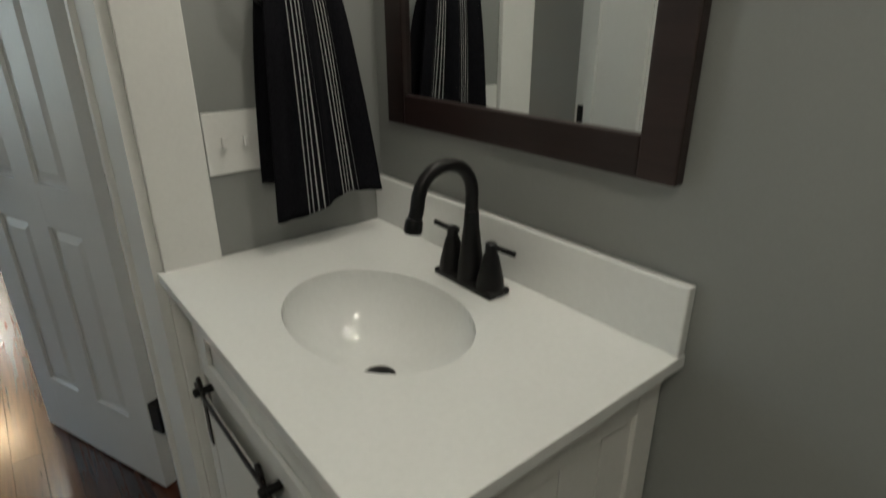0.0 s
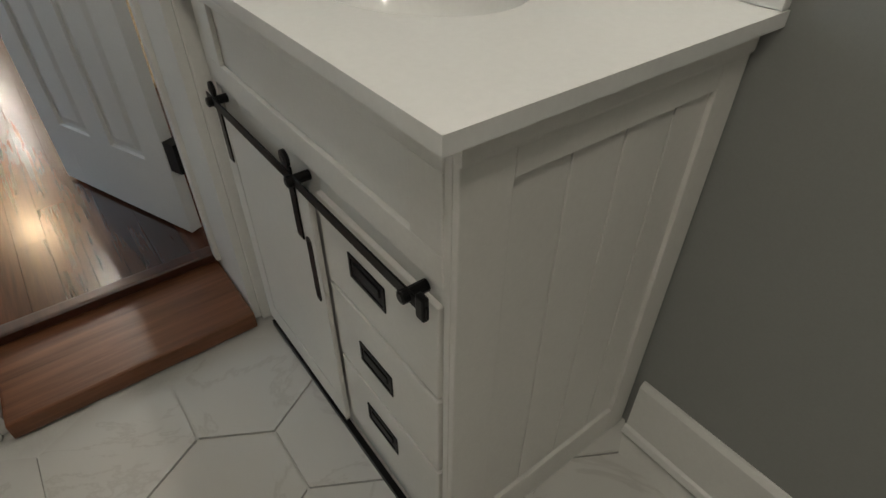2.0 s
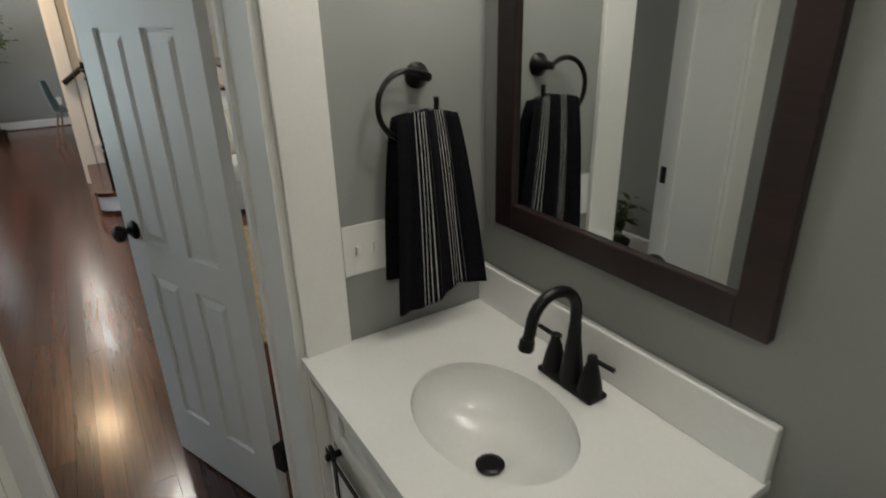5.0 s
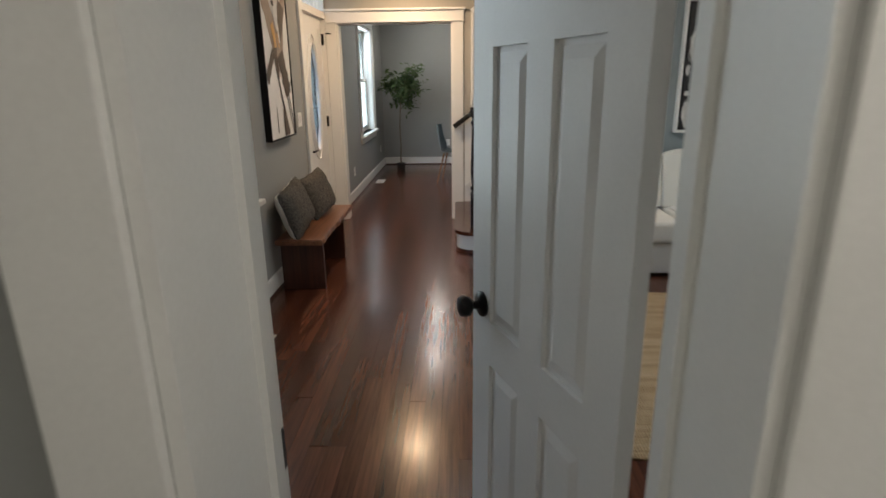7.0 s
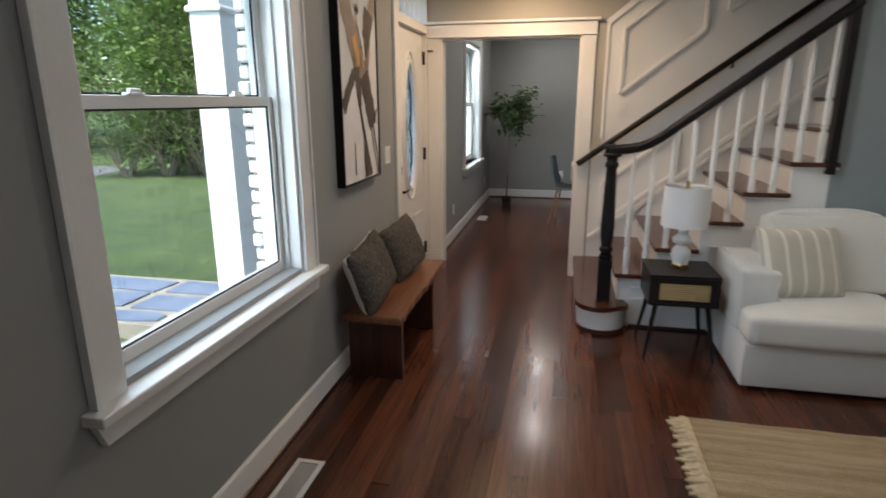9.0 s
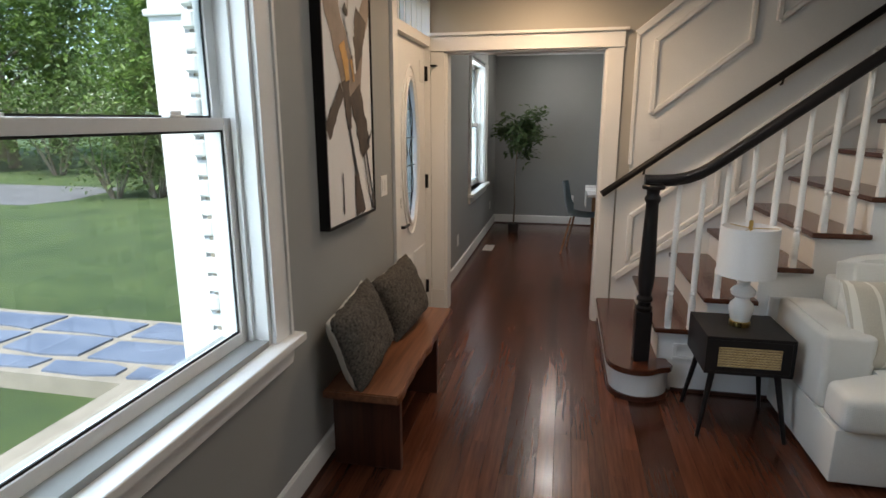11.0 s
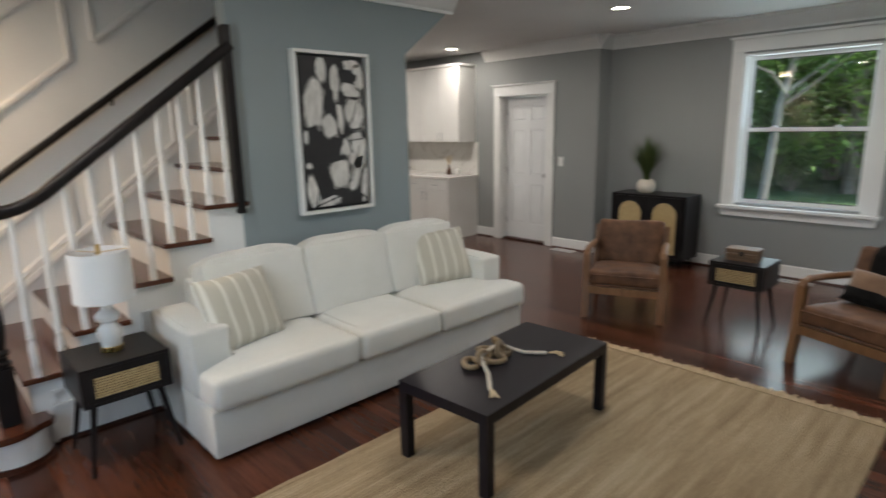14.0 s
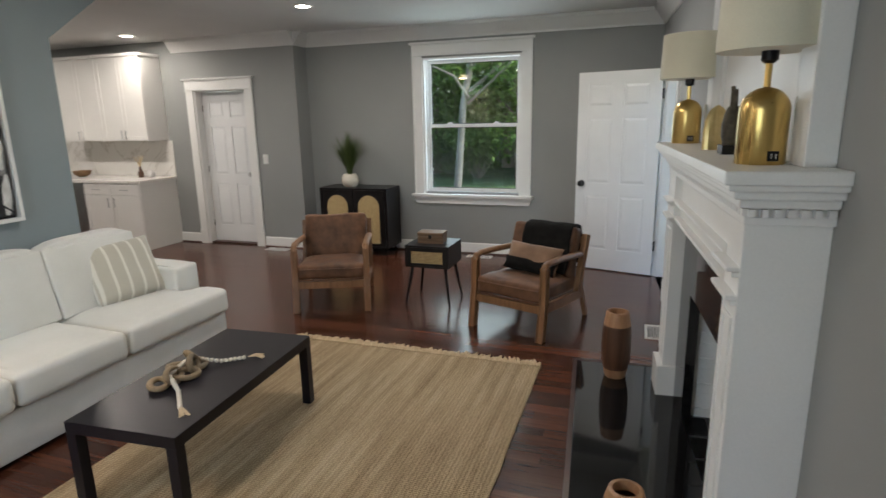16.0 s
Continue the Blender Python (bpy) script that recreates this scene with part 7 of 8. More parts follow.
white = [(-0.159, 0.741, 0.076, 0.150, -6), (-0.094, 0.964, 0.040, 0.075, 4), (0.012, 0.885, 0.034, 0.125, -3), (0.208, 0.925, 0.038, 0.10, 4), (0.145, 1.005, 0.075, 0.030, 4), (0.14, 0.835, 0.075, 0.042, -8), (0.166, 0.675, 0.085, 0.110, 4), (-0.054, 0.593, 0.055, 0.085, 14), (0.041, 0.645, 0.024, 0.10, 4)]
white += [(0.088, 0.455, 0.042, 0.070, -24), (0.176, 0.42, 0.070, 0.13, -6), (0.150, 0.26, 0.042, 0.13, -18), (0.018, 0.265, 0.082, 0.092, 0), (0.225, 0.16, 0.028, 0.12, -6), (-0.205, 0.13, 0.042, 0.125, 14), (-0.085, 0.075, 0.095, 0.035, 14), (-0.238, 0.52, 0.016, 0.042, 0), (-0.229, 0.33, 0.024, 0.020, 0)]
for i, (cx, cz, rx, rz, tn) in enumerate(white):
    paint("grey_wash", blob(cx + 0.004, cz - 0.006, rx * 1.08, rz * 1.06, tn, i * 1.3 + 0.3, 0.34), M_WASH, pc, 0, bxp)
    paint("brush_stroke", blob(cx, cz, rx * 0.95, rz * 0.96, tn, i * 1.3, 0.26), M_DRYBRUSH, pc, 1, bxp)
for cx, cz, rx, rz, tn, sd in ((0.115, 0.925, 0.078, 0.040, -14, 21.0), (0.075, 0.985, 0.022, 0.040, 10, 24.0), (-0.045, 0.75, 0.045, 0.085, -8, 22.0), (0.06, 0.79, 0.028, 0.035, 20, 23.0)):
    paint("brush_stroke", blob(cx, cz, rx, rz, tn, sd, 0.25), M_INK, pc, 2, bxp)
loop = [(0.160 + 0.088 * math.cos(t), 0.675 + 0.112 * math.sin(t)) for t in [0.4 + 5.6 * i / 16 for i in range(17)]]
lines = [(loop, 0.010, 0.014), ([(0.12, 0.60), (0.17, 0.70), (0.20, 0.78)], 0.012, 0.006), ([(0.06, 0.56), (0.11, 0.47), (0.13, 0.40)], 0.010, 0.014), ([(0.11, 0.49), (0.22, 0.50)], 0.006, 0.010), ([(0.10, 0.20), (0.17, 0.36), (0.19, 0.46)], 0.014, 0.004), ([(-0.25, 0.03), (-0.10, 0.075), (0.02, 0.11)], 0.006, 0.012), ([(-0.16, 0.19), (-0.19, 0.04)], 0.006, 0.012), ([(-0.045, 1.04), (-0.05, 0.86)], 0.012, 0.020), ([(0.16, 0.13), (0.25, 0.055)], 0.018, 0.008)]
for pts, w0, w1 in lines:
    paint("brush_line", stroke(pts, w0, w1, pts[0][0], 30), M_INK, pc, 3, bxp)

# brown abstract on the front wall, drawn along the wall
AP = thing("abstract_painting", "tall white, umber and gold abstract painting in black frame", "painting", pose(XF + 0.045, 5.545, 1.098) @ ALONG_Y)
AW, AH = 0.315, 1.24
part("canvas", B(-AW + 0.012, AW - 0.012, 0.004, 0.04, 0.012, AH - 0.012), M_CANVASW, AP)
for x0, x1, z0, z1 in ((-AW, AW, 0.0, 0.010), (-AW, AW, AH - 0.010, AH), (-AW, -AW + 0.010, 0.010, AH - 0.010), (AW - 0.010, AW, 0.010, AH - 0.010)):
    part("frame_rail", B(x0, x1, -0.004, 0.045, z0, z1), M_BLACKWOOD, AP)
bxa = (-0.30, 0.30, 0.015, AH - 0.015)
art = [("taupe", [(-0.28, 1.24), (-0.20, 0.98), (-0.05, 0.74), (0.05, 0.60)], 0.13, 0.20), ("taupe", [(0.16, 1.24), (0.27, 1.05), (0.14, 0.86), (0.08, 0.62)], 0.10, 0.12),
       ("umber", [(0.18, 0.98), (0.13, 0.84), (0.06, 0.72)], 0.17, 0.08), ("umber", [(0.06, 0.62), (0.14, 0.46), (0.20, 0.32)], 0.16, 0.14), ("umber", [(-0.06, 0.66), (-0.03, 0.53), (-0.02, 0.44)], 0.10, 0.05), ("umber", [(-0.10, 0.62), (-0.20, 0.52), (-0.29, 0.42)], 0.07, 0.08),
       ("ink", [(-0.03, 0.46), (0.05, 0.24), (0.14, 0.02)], 0.022, 0.05), ("ink", [(0.20, 0.32), (0.25, 0.18), (0.30, 0.06)], 0.020, 0.012), ("ink", [(0.16, 0.32), (0.20, 0.18), (0.27, 0.02)], 0.012, 0.008), ("umber", [(0.05, 0.22), (0.07, 0.10), (0.09, 0.015)], 0.05, 0.13), ("ink", [(-0.13, 0.24), (-0.13, 0.05)], 0.008, 0.016), ("ink", [(0.22, 0.36), (0.30, 0.44)], 0.03, 0.006), ("umber", [(0.28, 0.10), (0.30, 0.02)], 0.03, 0.06), ("taupe", [(-0.04, 1.22), (0.0, 1.0), (-0.02, 0.86)], 0.010, 0.006),
       ("gold", [(-0.09, 0.82), (-0.05, 0.74), (-0.03, 0.66)], 0.07, 0.05), ("ink", [(-0.05, 0.98), (-0.01, 0.95)], 0.05, 0.03), ("white", [(-0.02, 0.94), (0.05, 0.80), (0.07, 0.70)], 0.06, 0.02), ("gold", [(0.02, 0.76), (0.05, 0.66)], 0.03, 0.02)]
AM = {"taupe": M_TAUPE, "umber": M_UMBER, "ink": M_INK, "gold": M_GOLD, "white": M_PAINTW}
for i, (c, pts, w0, w1) in enumerate(art):
    paint("brush_stroke", stroke(pts, w0, w1, i * 3.1), AM[c], AP, 1 + i * 0.35 - 4, bxa)

# ---- kitchen ----
def shaker(root, name, y0, y1, z0, z1, x, handle=None):
    d = part(name, B(x - 0.018, x, y0, y1, z0, z1, bevel=0.001), M_VANITY, root)
    bm = bmesh.new()
    r = 0.055 if z1 - z0 > 0.25 else 0.03
    for a, b, c, e in ((y0, y1, z1 - r, z1), (y0, y1, z0, z0 + r), (y0, y0 + r, z0 + r, z1 - r), (y1 - r, y1, z0 + r, z1 - r)):
        box(bm, x - 0.024, x - 0.0181, a, b, c, e, bevel=0.001)
    part("frame", bm, M_VANITY, d)
    if handle:
        y, z, l, vert = handle
        bm = bmesh.new()
        if vert:
            tube([(x - 0.046, y, z - l / 2), (x - 0.046, y, z + l / 2)], 0.006, 8, bm)
            for s in (-1, 1):
                tube([(x - 0.046, y, z + s * l * 0.36), (x - 0.024, y, z + s * l * 0.36)], 0.004, 6, bm)
        else:
            tube([(x - 0.046, y - l / 2, z), (x - 0.046, y + l / 2, z)], 0.006, 8, bm)
            for s in (-1, 1):
                tube([(x - 0.046, y + s * l * 0.36, z), (x - 0.024, y + s * l * 0.36, z)], 0.004, 6, bm)
        part("handle", bm, M_STEEL, d, "dark steel bar handle")


KX = 5.82
kb_ = thing("kitchen_base_cabinet", "white shaker base cabinet with two drawers and two doors", "cabinet")
part("body", B(KX, XD, 8.64, 9.60, 0.10, 0.872), M_VANITY, kb_)
part("toe_kick", B(KX + 0.06, XD, 8.66, 9.60, 0.0, 0.10), M_VANITY, kb_)
part("end_panel", B(KX - 0.02, XD, 8.625, 8.64, 0.0, 0.872), M_VANITY, kb_)
for y0, y1, s in ((8.65, 9.115, 1), (9.125, 9.59, -1)):
    yc = (y0 + y1) / 2
    shaker(kb_, "drawer", y0, y1, 0.725, 0.86, KX, (yc, 0.79, 0.13, False))
    shaker(kb_, "door", y0, y1, 0.12, 0.715, KX, (y1 - 0.045 if s > 0 else y0 + 0.045, 0.62, 0.13, True))
dw = thing("dishwasher", "stainless steel dishwasher beside the base cabinet", "dishwasher")
part("front", B(KX - 0.02, XD, 9.61, 10.21, 0.09, 0.870, bevel=0.004), M_STEEL, dw)
part("handle", tube([(KX - 0.055, 9.66, 0.79), (KX - 0.055, 10.16, 0.79)], 0.010, 8), M_STEEL, dw)
part("toe_kick", B(KX + 0.06, XD, 9.61, 10.21, 0.0, 0.09), M_DARK, dw)
solid("kitchen_worktop", B(KX - 0.035, XD - 0.002, 8.60, 11.9, 0.874, 0.914, bevel=0.003), M_SPLASH, "white marble-look kitchen worktop", "worktop", kind="")
solid("kitchen_backsplash", B(XD - 0.014, XD - 0.002, 8.60, 10.6, 0.915, 1.395), M_SPLASH, "white veined marble kitchen backsplash", "backsplash", kind="")
for y0, y1 in ((8.66, 9.41), (9.415, 10.165)):
    up = thing("kitchen_wall_cabinet", "white shaker wall cabinet above the worktop", "cabinet", group="kitchen wall cabinets")
    part("body", B(XD - 0.33, XD - 0.002, y0, y1, 1.40, 2.46), M_VANITY, up)
    ym = (y0 + y1) / 2
    shaker(up, "door", y0 + 0.003, ym - 0.002, 1.405, 2.455, XD - 0.33, (ym - 0.035, 1.48, 0.12, True))
    shaker(up, "door", ym + 0.002, y1 - 0.003, 1.405, 2.455, XD - 0.33, (ym + 0.035, 1.48, 0.12, True))
    part("crown", B(XD - 0.37, XD - 0.002, y0 - (0.015 if y0 < 9 else 0), y1, 2.46, 2.50, bevel=0.008), M_VANITY, up)
kv = thing("bud_vase", "small brown bottle vase with dried stems on the worktop", "vase", pose(6.18, 8.98, 0.914))
part("bottle", revolve([(0.032, 0.0), (0.038, 0.03), (0.036, 0.07), (0.018, 0.10), (0.014, 0.14), (0.017, 0.145), (0.0, 0.146)], 18), M_VASEWOOD, kv, smooth=True)
bm = bmesh.new()
for i in range(16):
    a, s = random.uniform(0, 6.28), random.uniform(0.02, 0.07)
    tube([(0, 0, 0.13), (s * 0.4 * math.cos(a), s * 0.4 * math.sin(a), 0.20), (s * math.cos(a), s * math.sin(a), 0.25 + random.uniform(0, 0.05))], 0.003, 5, bm)
part("dried_stems", bm, M_ROPE, kv)
sp_ = thing("white_ornament", "round white ceramic ornament on the worktop", "ornament", pose(6.20, 8.83, 0.914))
part("ball", revolve([(0.0, 0.0), (0.035, 0.004), (0.052, 0.035), (0.050, 0.07), (0.030, 0.09), (0.0, 0.094)], 20), M_CERAMIC, sp_, smooth=True)
wb = thing("wooden_bowl", "round wooden bowl on the worktop", "bowl", pose(6.16, 10.02, 0.914))
part("bowl", revolve([(0.05, 0.0), (0.10, 0.03), (0.12, 0.08), (0.11, 0.08), (0.09, 0.035), (0.0, 0.02)], 24), M_MANGO, wb, smooth=True)

# ---- dining room ----
M_SHELL = surf("teal_grey_velvet", (0.060, 0.095, 0.105), (0.095, 0.140, 0.150), 6, 200, (0.6, 0.8), 0.2, sheen=0.4)
dc = thing("dining_chair", "blue-grey shell dining chair with slim wooden legs", "chair", pose(0.10, 9.92, 0, 0, 0, 80))
bm = bmesh.new()
prof = [(0.22, 0.452), (0.18, 0.445), (0.08, 0.436), (-0.06, 0.440), (-0.15, 0.462), (-0.20, 0.53), (-0.225, 0.62), (-0.245, 0.74), (-0.262, 0.86)]
rows = []
for j, (y, z) in enumerate(prof):
    w = 0.225 if j < 6 else 0.215 - 0.03 * (j - 5)
    rows.append([bm.verts.new((w * t, -y + 0.0 - (0.05 * t * t if j > 4 else 0), z + (0.030 * t * t if j < 6 else 0))) for t in [i / 8 - 1 for i in range(17)]])
for a, b in zip(rows, rows[1:]):
    for i in range(16):
        bm.faces.new((a[i], a[i + 1], b[i + 1], b[i]))
bmesh.ops.solidify(bm, geom=bm.faces, thickness=0.018)
part("shell", bm, M_SHELL, dc, "blue-grey upholstered shell", smooth=True)
for sx in (-1, 1):
    for sy in (-1, 1):
        part("leg", tube([(sx * 0.13, sy * 0.12, 0.44), (sx * 0.215, sy * 0.215, 0.0)], 0.013, 8, scale_end=0.7), M_OAK, dc)
dt = thing("dining_table", "pale dining table edge with white top in the dining room", "dining table", pose(0.85, 10.0, 0))
part("tabletop", B(-0.72, 0.75, -0.5, 0.5, 0.725, 0.755, bevel=0.004), M_CERAMIC, dt)
for sx in (-0.6, 0.65):
    for sy in (-0.4, 0.4):
        part("leg", B(sx - 0.03, sx + 0.03, sy - 0.03, sy + 0.03, 0.0, 0.725), M_OAK, dt)
rn = thing("table_runner", "woven beige cloth hanging over the table end", "cloth", pose(0.85, 10.0, 0))
part("cloth", B(-0.727, 0.4, -0.16, 0.16, 0.7555, 0.759), M_SOFA, rn)
part("drop", B(-0.731, -0.7205, -0.16, 0.16, 0.56, 0.7585), M_SOFA, rn)

ft = thing("potted_tree", "slim indoor olive tree in a small dark pot", "plant", pose(-0.83, 11.02, 0))
part("pot", revolve([(0.062, 0.0), (0.070, 0.02), (0.078, 0.13), (0.070, 0.13), (0.066, 0.11), (0.0, 0.11)], 20), M_SOIL, ft, "small dark pot", smooth=True)
bm = tube([(0, 0, 0.10), (0.012, 0.0, 0.4), (0.0, 0.01, 0.75), (0.02, 0.0, 1.05), (0.05, 0.01, 1.35)], 0.013, 8, scale_end=0.6)
tips = []
rnd = random.Random(11)
for i in range(26):
    a, z0 = rnd.uniform(0, 6.28), rnd.uniform(1.04, 1.42)
    l = rnd.uniform(0.14, 0.34)
    e = Vector((0.03 + l * math.cos(a), l * math.sin(a) * 0.8, z0 + rnd.uniform(0.0, 0.36)))
    mdl = Vector((0.03 + 0.45 * l * math.cos(a), 0.45 * l * math.sin(a), z0 + 0.12))
    tube([(0.03, 0.0, z0), mdl, e], 0.005, 5, bm, scale_end=0.5)
    tips += [(mdl, 6), (mdl.lerp(e, 0.5), 8), (e, 10)]
part("trunk", bm, M_BARK, ft, smooth=True)


def leaves(spots, size, rnd, spread):
    verts, faces = [], []
    for c, n in spots:
        for _ in range(n):
            p = c + Vector((rnd.gauss(0, spread), rnd.gauss(0, spread), rnd.gauss(0, spread)))
            d = Vector((rnd.uniform(-1, 1), rnd.uniform(-1, 1), rnd.uniform(-0.6, 0.7))).normalized()
            s = d.cross(Vector((rnd.uniform(-0.4, 0.4), rnd.uniform(-0.4, 0.4), 1))).normalized()
            l = size * rnd.uniform(0.6, 1.2)
            u = s.cross(d) * l * 0.08
            k = len(verts)
            verts += [tuple(p), tuple(p + d * l * 0.45 + s * l * 0.24 + u), tuple(p + d * l), tuple(p + d * l * 0.45 - s * l * 0.24 + u)]
            faces.append((k, k + 1, k + 2, k + 3))
    return verts, faces


v_, f_ = leaves(PLANT[1], 0.075, PLANT[2], 0.025)
raw("foliage", v_, f_, M_GRASSY, PLANT[0], "bright green leaves", "stuff")
v_, f_ = leaves([(c, int(n * 1.9)) for c, n in tips], 0.105, rnd, 0.055)
raw("crown", v_, f_, M_LEAF, ft, "small olive-green leaves", "stuff")

# ---- outdoors ----
solid("ground", B(-400, 400, -400, 400, -0.42, -0.34), M_LAWN, "mown green lawn reaching into the distance", "lawn")
bm = B(-3.10, XF - 0.2, 3.9, 7.18, -0.40, -0.205)
box(bm, -7.5, -3.10, 6.02, 7.18, -0.40, -0.2055)
patio = solid("patio", bm, M_MORTAR, "blue slate crazy paving set in sandy mortar", "paving")
rnd = random.Random(3)
y = 3.95
while y < 7.0:
    h = rnd.uniform(0.34, 0.52)
    y1 = 7.14 if y + h > 6.95 else y + h
    x = -7.4 - rnd.uniform(0, 0.3)
    while x < XF - 0.4:
        w = rnd.uniform(0.45, 0.95)
        x1 = min(x + w, XF - 0.25)
        ya = y if x > -3.08 else max(y, 6.04)
        inside = x > -7.5 and y1 - ya > 0.08
        if inside and x1 - x > 0.15:
            e = [rnd.uniform(0.018, 0.30 * min(0.28, y1 - ya)) for _ in range(8)]
            mx_, k_ = (x + x1) / 2 + rnd.uniform(-0.1, 0.1), rnd.uniform(0.0, 0.18 * min(0.28, y1 - ya))
            pts = [(x + e[0], ya + e[1]), (mx_, ya + 0.02 + k_), (x1 - e[2], ya + e[3]), (x1 - e[4], y1 - e[5]), (mx_ + 0.05, y1 - 0.02 - k_), (x + e[6], y1 - e[7])]
            part("flagstone", flat(pts, -0.205, -0.190 + rnd.uniform(0, 0.005)), M_SLATE, patio)
        x += w
    y = y1
drive = solid("driveway", flat([(-60, 13.2), (-12.4, 13.7), (-12.0, 14.6), (-12.6, 17.2), (-60, 17.6)], -0.36, -0.334), M_ASPHALT, "grey asphalt driveway across the lawn", "driveway")
post = thing("porch_column", "square white porch column on the paved porch", "column", pose(-2.34, 5.98, -0.19))
part("shaft", B(-0.11, 0.11, -0.11, 0.11, 0.14, 2.65, bevel=0.005), M_TRIM, post)
part("base", B(-0.14, 0.14, -0.14, 0.14, 0.0, 0.14, bevel=0.012), M_TRIM, post)
part("necking", B(-0.132, 0.132, -0.132, 0.132, 2.33, 2.37, bevel=0.014), M_TRIM, post)
part("capital", B(-0.14, 0.14, -0.14, 0.14, 2.65, 2.80, bevel=0.012), M_TRIM, post)
facade = solid("brick_facade", B(-1.432, XF - 0.2, 4.765, 5.60, -0.4, 2.75), M_MORTAR, "white painted brick facing beside the window", "wall")
rnd = random.Random(31)
bk2 = mesh_of("brick", B(-0.050, 0.0, 0.0, 0.20, 0.004, 0.064, bevel=0.008, seg=1), M_WBRICK)
for r in range(42):
    for c in range(2):
        o = new("brick", bk2)
        o.parent, o.matrix_basis = facade, pose(XF - 0.2 + rnd.uniform(-0.006, 0.003), 4.745 + c * 0.212 + rnd.uniform(-0.012, 0.008) + (0.01 if r % 2 else 0), -0.28 + r * 0.072)


def crown_mesh(name, rnd, R, H, n, size):
    """An uneven crown of many small leaves gathered in clumps, with gaps."""
    spots = []
    for _ in range(n):
        a, q = rnd.uniform(0, 6.283), rnd.random()
        r = R * (0.35 + 0.65 * rnd.random() ** 0.5) * (1 - 0.55 * abs(q - 0.4))
        spots.append((Vector((r * math.cos(a), r * math.sin(a), H * (0.05 + 0.95 * q))), rnd.randint(16, 34)))
    return leaves(spots, size, rnd, 0.26)


def tree(label, m, R, H, trunk, n, size, leafmat, seed, barkmat=None, lean=0.0, start=0.55, girth=0.0):
    rnd = random.Random(seed)
    root = thing("tree", label, "tree", m)
    bm = tube([(0, 0, -0.1), (lean * 0.3, 0, trunk * 0.5), (lean, 0.05, trunk), (lean * 1.3, 0, trunk + H * 0.5)], girth or 0.16 * R / 2.2, 10, scale_end=0.45)
    for i in range(9):
        a, z = rnd.uniform(0, 6.28), rnd.uniform(0.5 * trunk, trunk + 0.3 * H)
        l = R * rnd.uniform(0.5, 0.9)
        tube([(lean * min(1, z / trunk), 0, z), (lean + 0.5 * l * math.cos(a), 0.5 * l * math.sin(a), z + 0.35 * l), (lean + l * math.cos(a), l * math.sin(a), z + 0.55 * l)], 0.045, 6, bm, scale_end=0.4)
    part("trunk", bm, barkmat or M_BARK, root, smooth=True)
    v_, f_ = crown_mesh("crown", rnd, R, H, n, size)
    raw("crown", [(x + lean, y, z + trunk * start) for x, y, z in v_], f_, leafmat, root, "dense leafy crown with gaps", "stuff")
    return root


G = -0.34
t1 = tree("leafy deciduous tree at the edge of the lawn", pose(-10.3, 17.6, G), 2.6, 5.8, 1.6, 430, 0.21, M_TREELEAF, 1)
t2 = tree("dark leafy tree at the edge of the lawn", pose(-8.0, 18.4, G), 3.0, 6.8, 1.8, 430, 0.22, M_TREELEAF2, 2)
for t, x, y, r, s in ((t1, -5.8, 18.6, 60, 1.0), (t2, -11.4, 20.4, 20, 1.0), (t1, -8.8, 21.5, 200, 1.25), (t2, -6.0, 22.5, 140, 1.2), (t1, -13.2, 23.5, 300, 1.2), (t2, -10.5, 25.0, 80, 1.4), (t2, -18.0, 25.0, 30, 1.4), (t1, -3.0, 20.5, 10, 1.1), (t1, -22.5, 22.5, 250, 1.3), (t2, -27.0, 26.0, 110, 1.5), (t1, -16.0, 29.5, 70, 1.6), (t2, -31.0, 20.5, 190, 1.4), (t2, -22.0, 9.0, 250, 1.2), (t1, -20.0, 35.0, 40, 2.2), (t2, -11.0, 33.0, 160, 2.2), (t1, -29.0, 31.0, 280, 2.0), (t2, -5.0, 30.0, 220, 2.0), (t1, -37.0, 27.0, 130, 2.0)):
    copy_thing(t, pose(x, y, G, 0, 0, r) @ Matrix.Diagonal((s, s, s, 1)))


def shrub(label, m, seed, leafmat, R=1.3, H=1.9, n=90, size=0.13):
    rnd = random.Random(seed)
    root = thing("shrub", label, "shrub", m, "lawn edge shrubs")
    bm = bmesh.new()
    for i in range(14):
        a, l = rnd.uniform(0, 6.28), rnd.uniform(0.5, 1.0)
        tube([(0.1 * math.cos(a), 0.1 * math.sin(a), -0.05), (0.5 * R * l * math.cos(a), 0.5 * R * l * math.sin(a), 0.5 * H * l), (R * l * math.cos(a + 0.4), R * l * math.sin(a + 0.4), H * l * 0.9)], 0.03, 5, bm, scale_end=0.3)
    part("stems", bm, M_PALEBARK, root)
    spots = [(Vector((R * rnd.uniform(-1, 1) * 0.8, R * rnd.uniform(-1, 1) * 0.8, H * rnd.uniform(0.2, 1.0))), rnd.randint(10, 22)) for _ in range(n)]
    v_, f_ = leaves(spots, size, rnd, 0.2)
    raw("foliage", v_, f_, leafmat, root, "loose brushy leaves", "stuff")
    return root


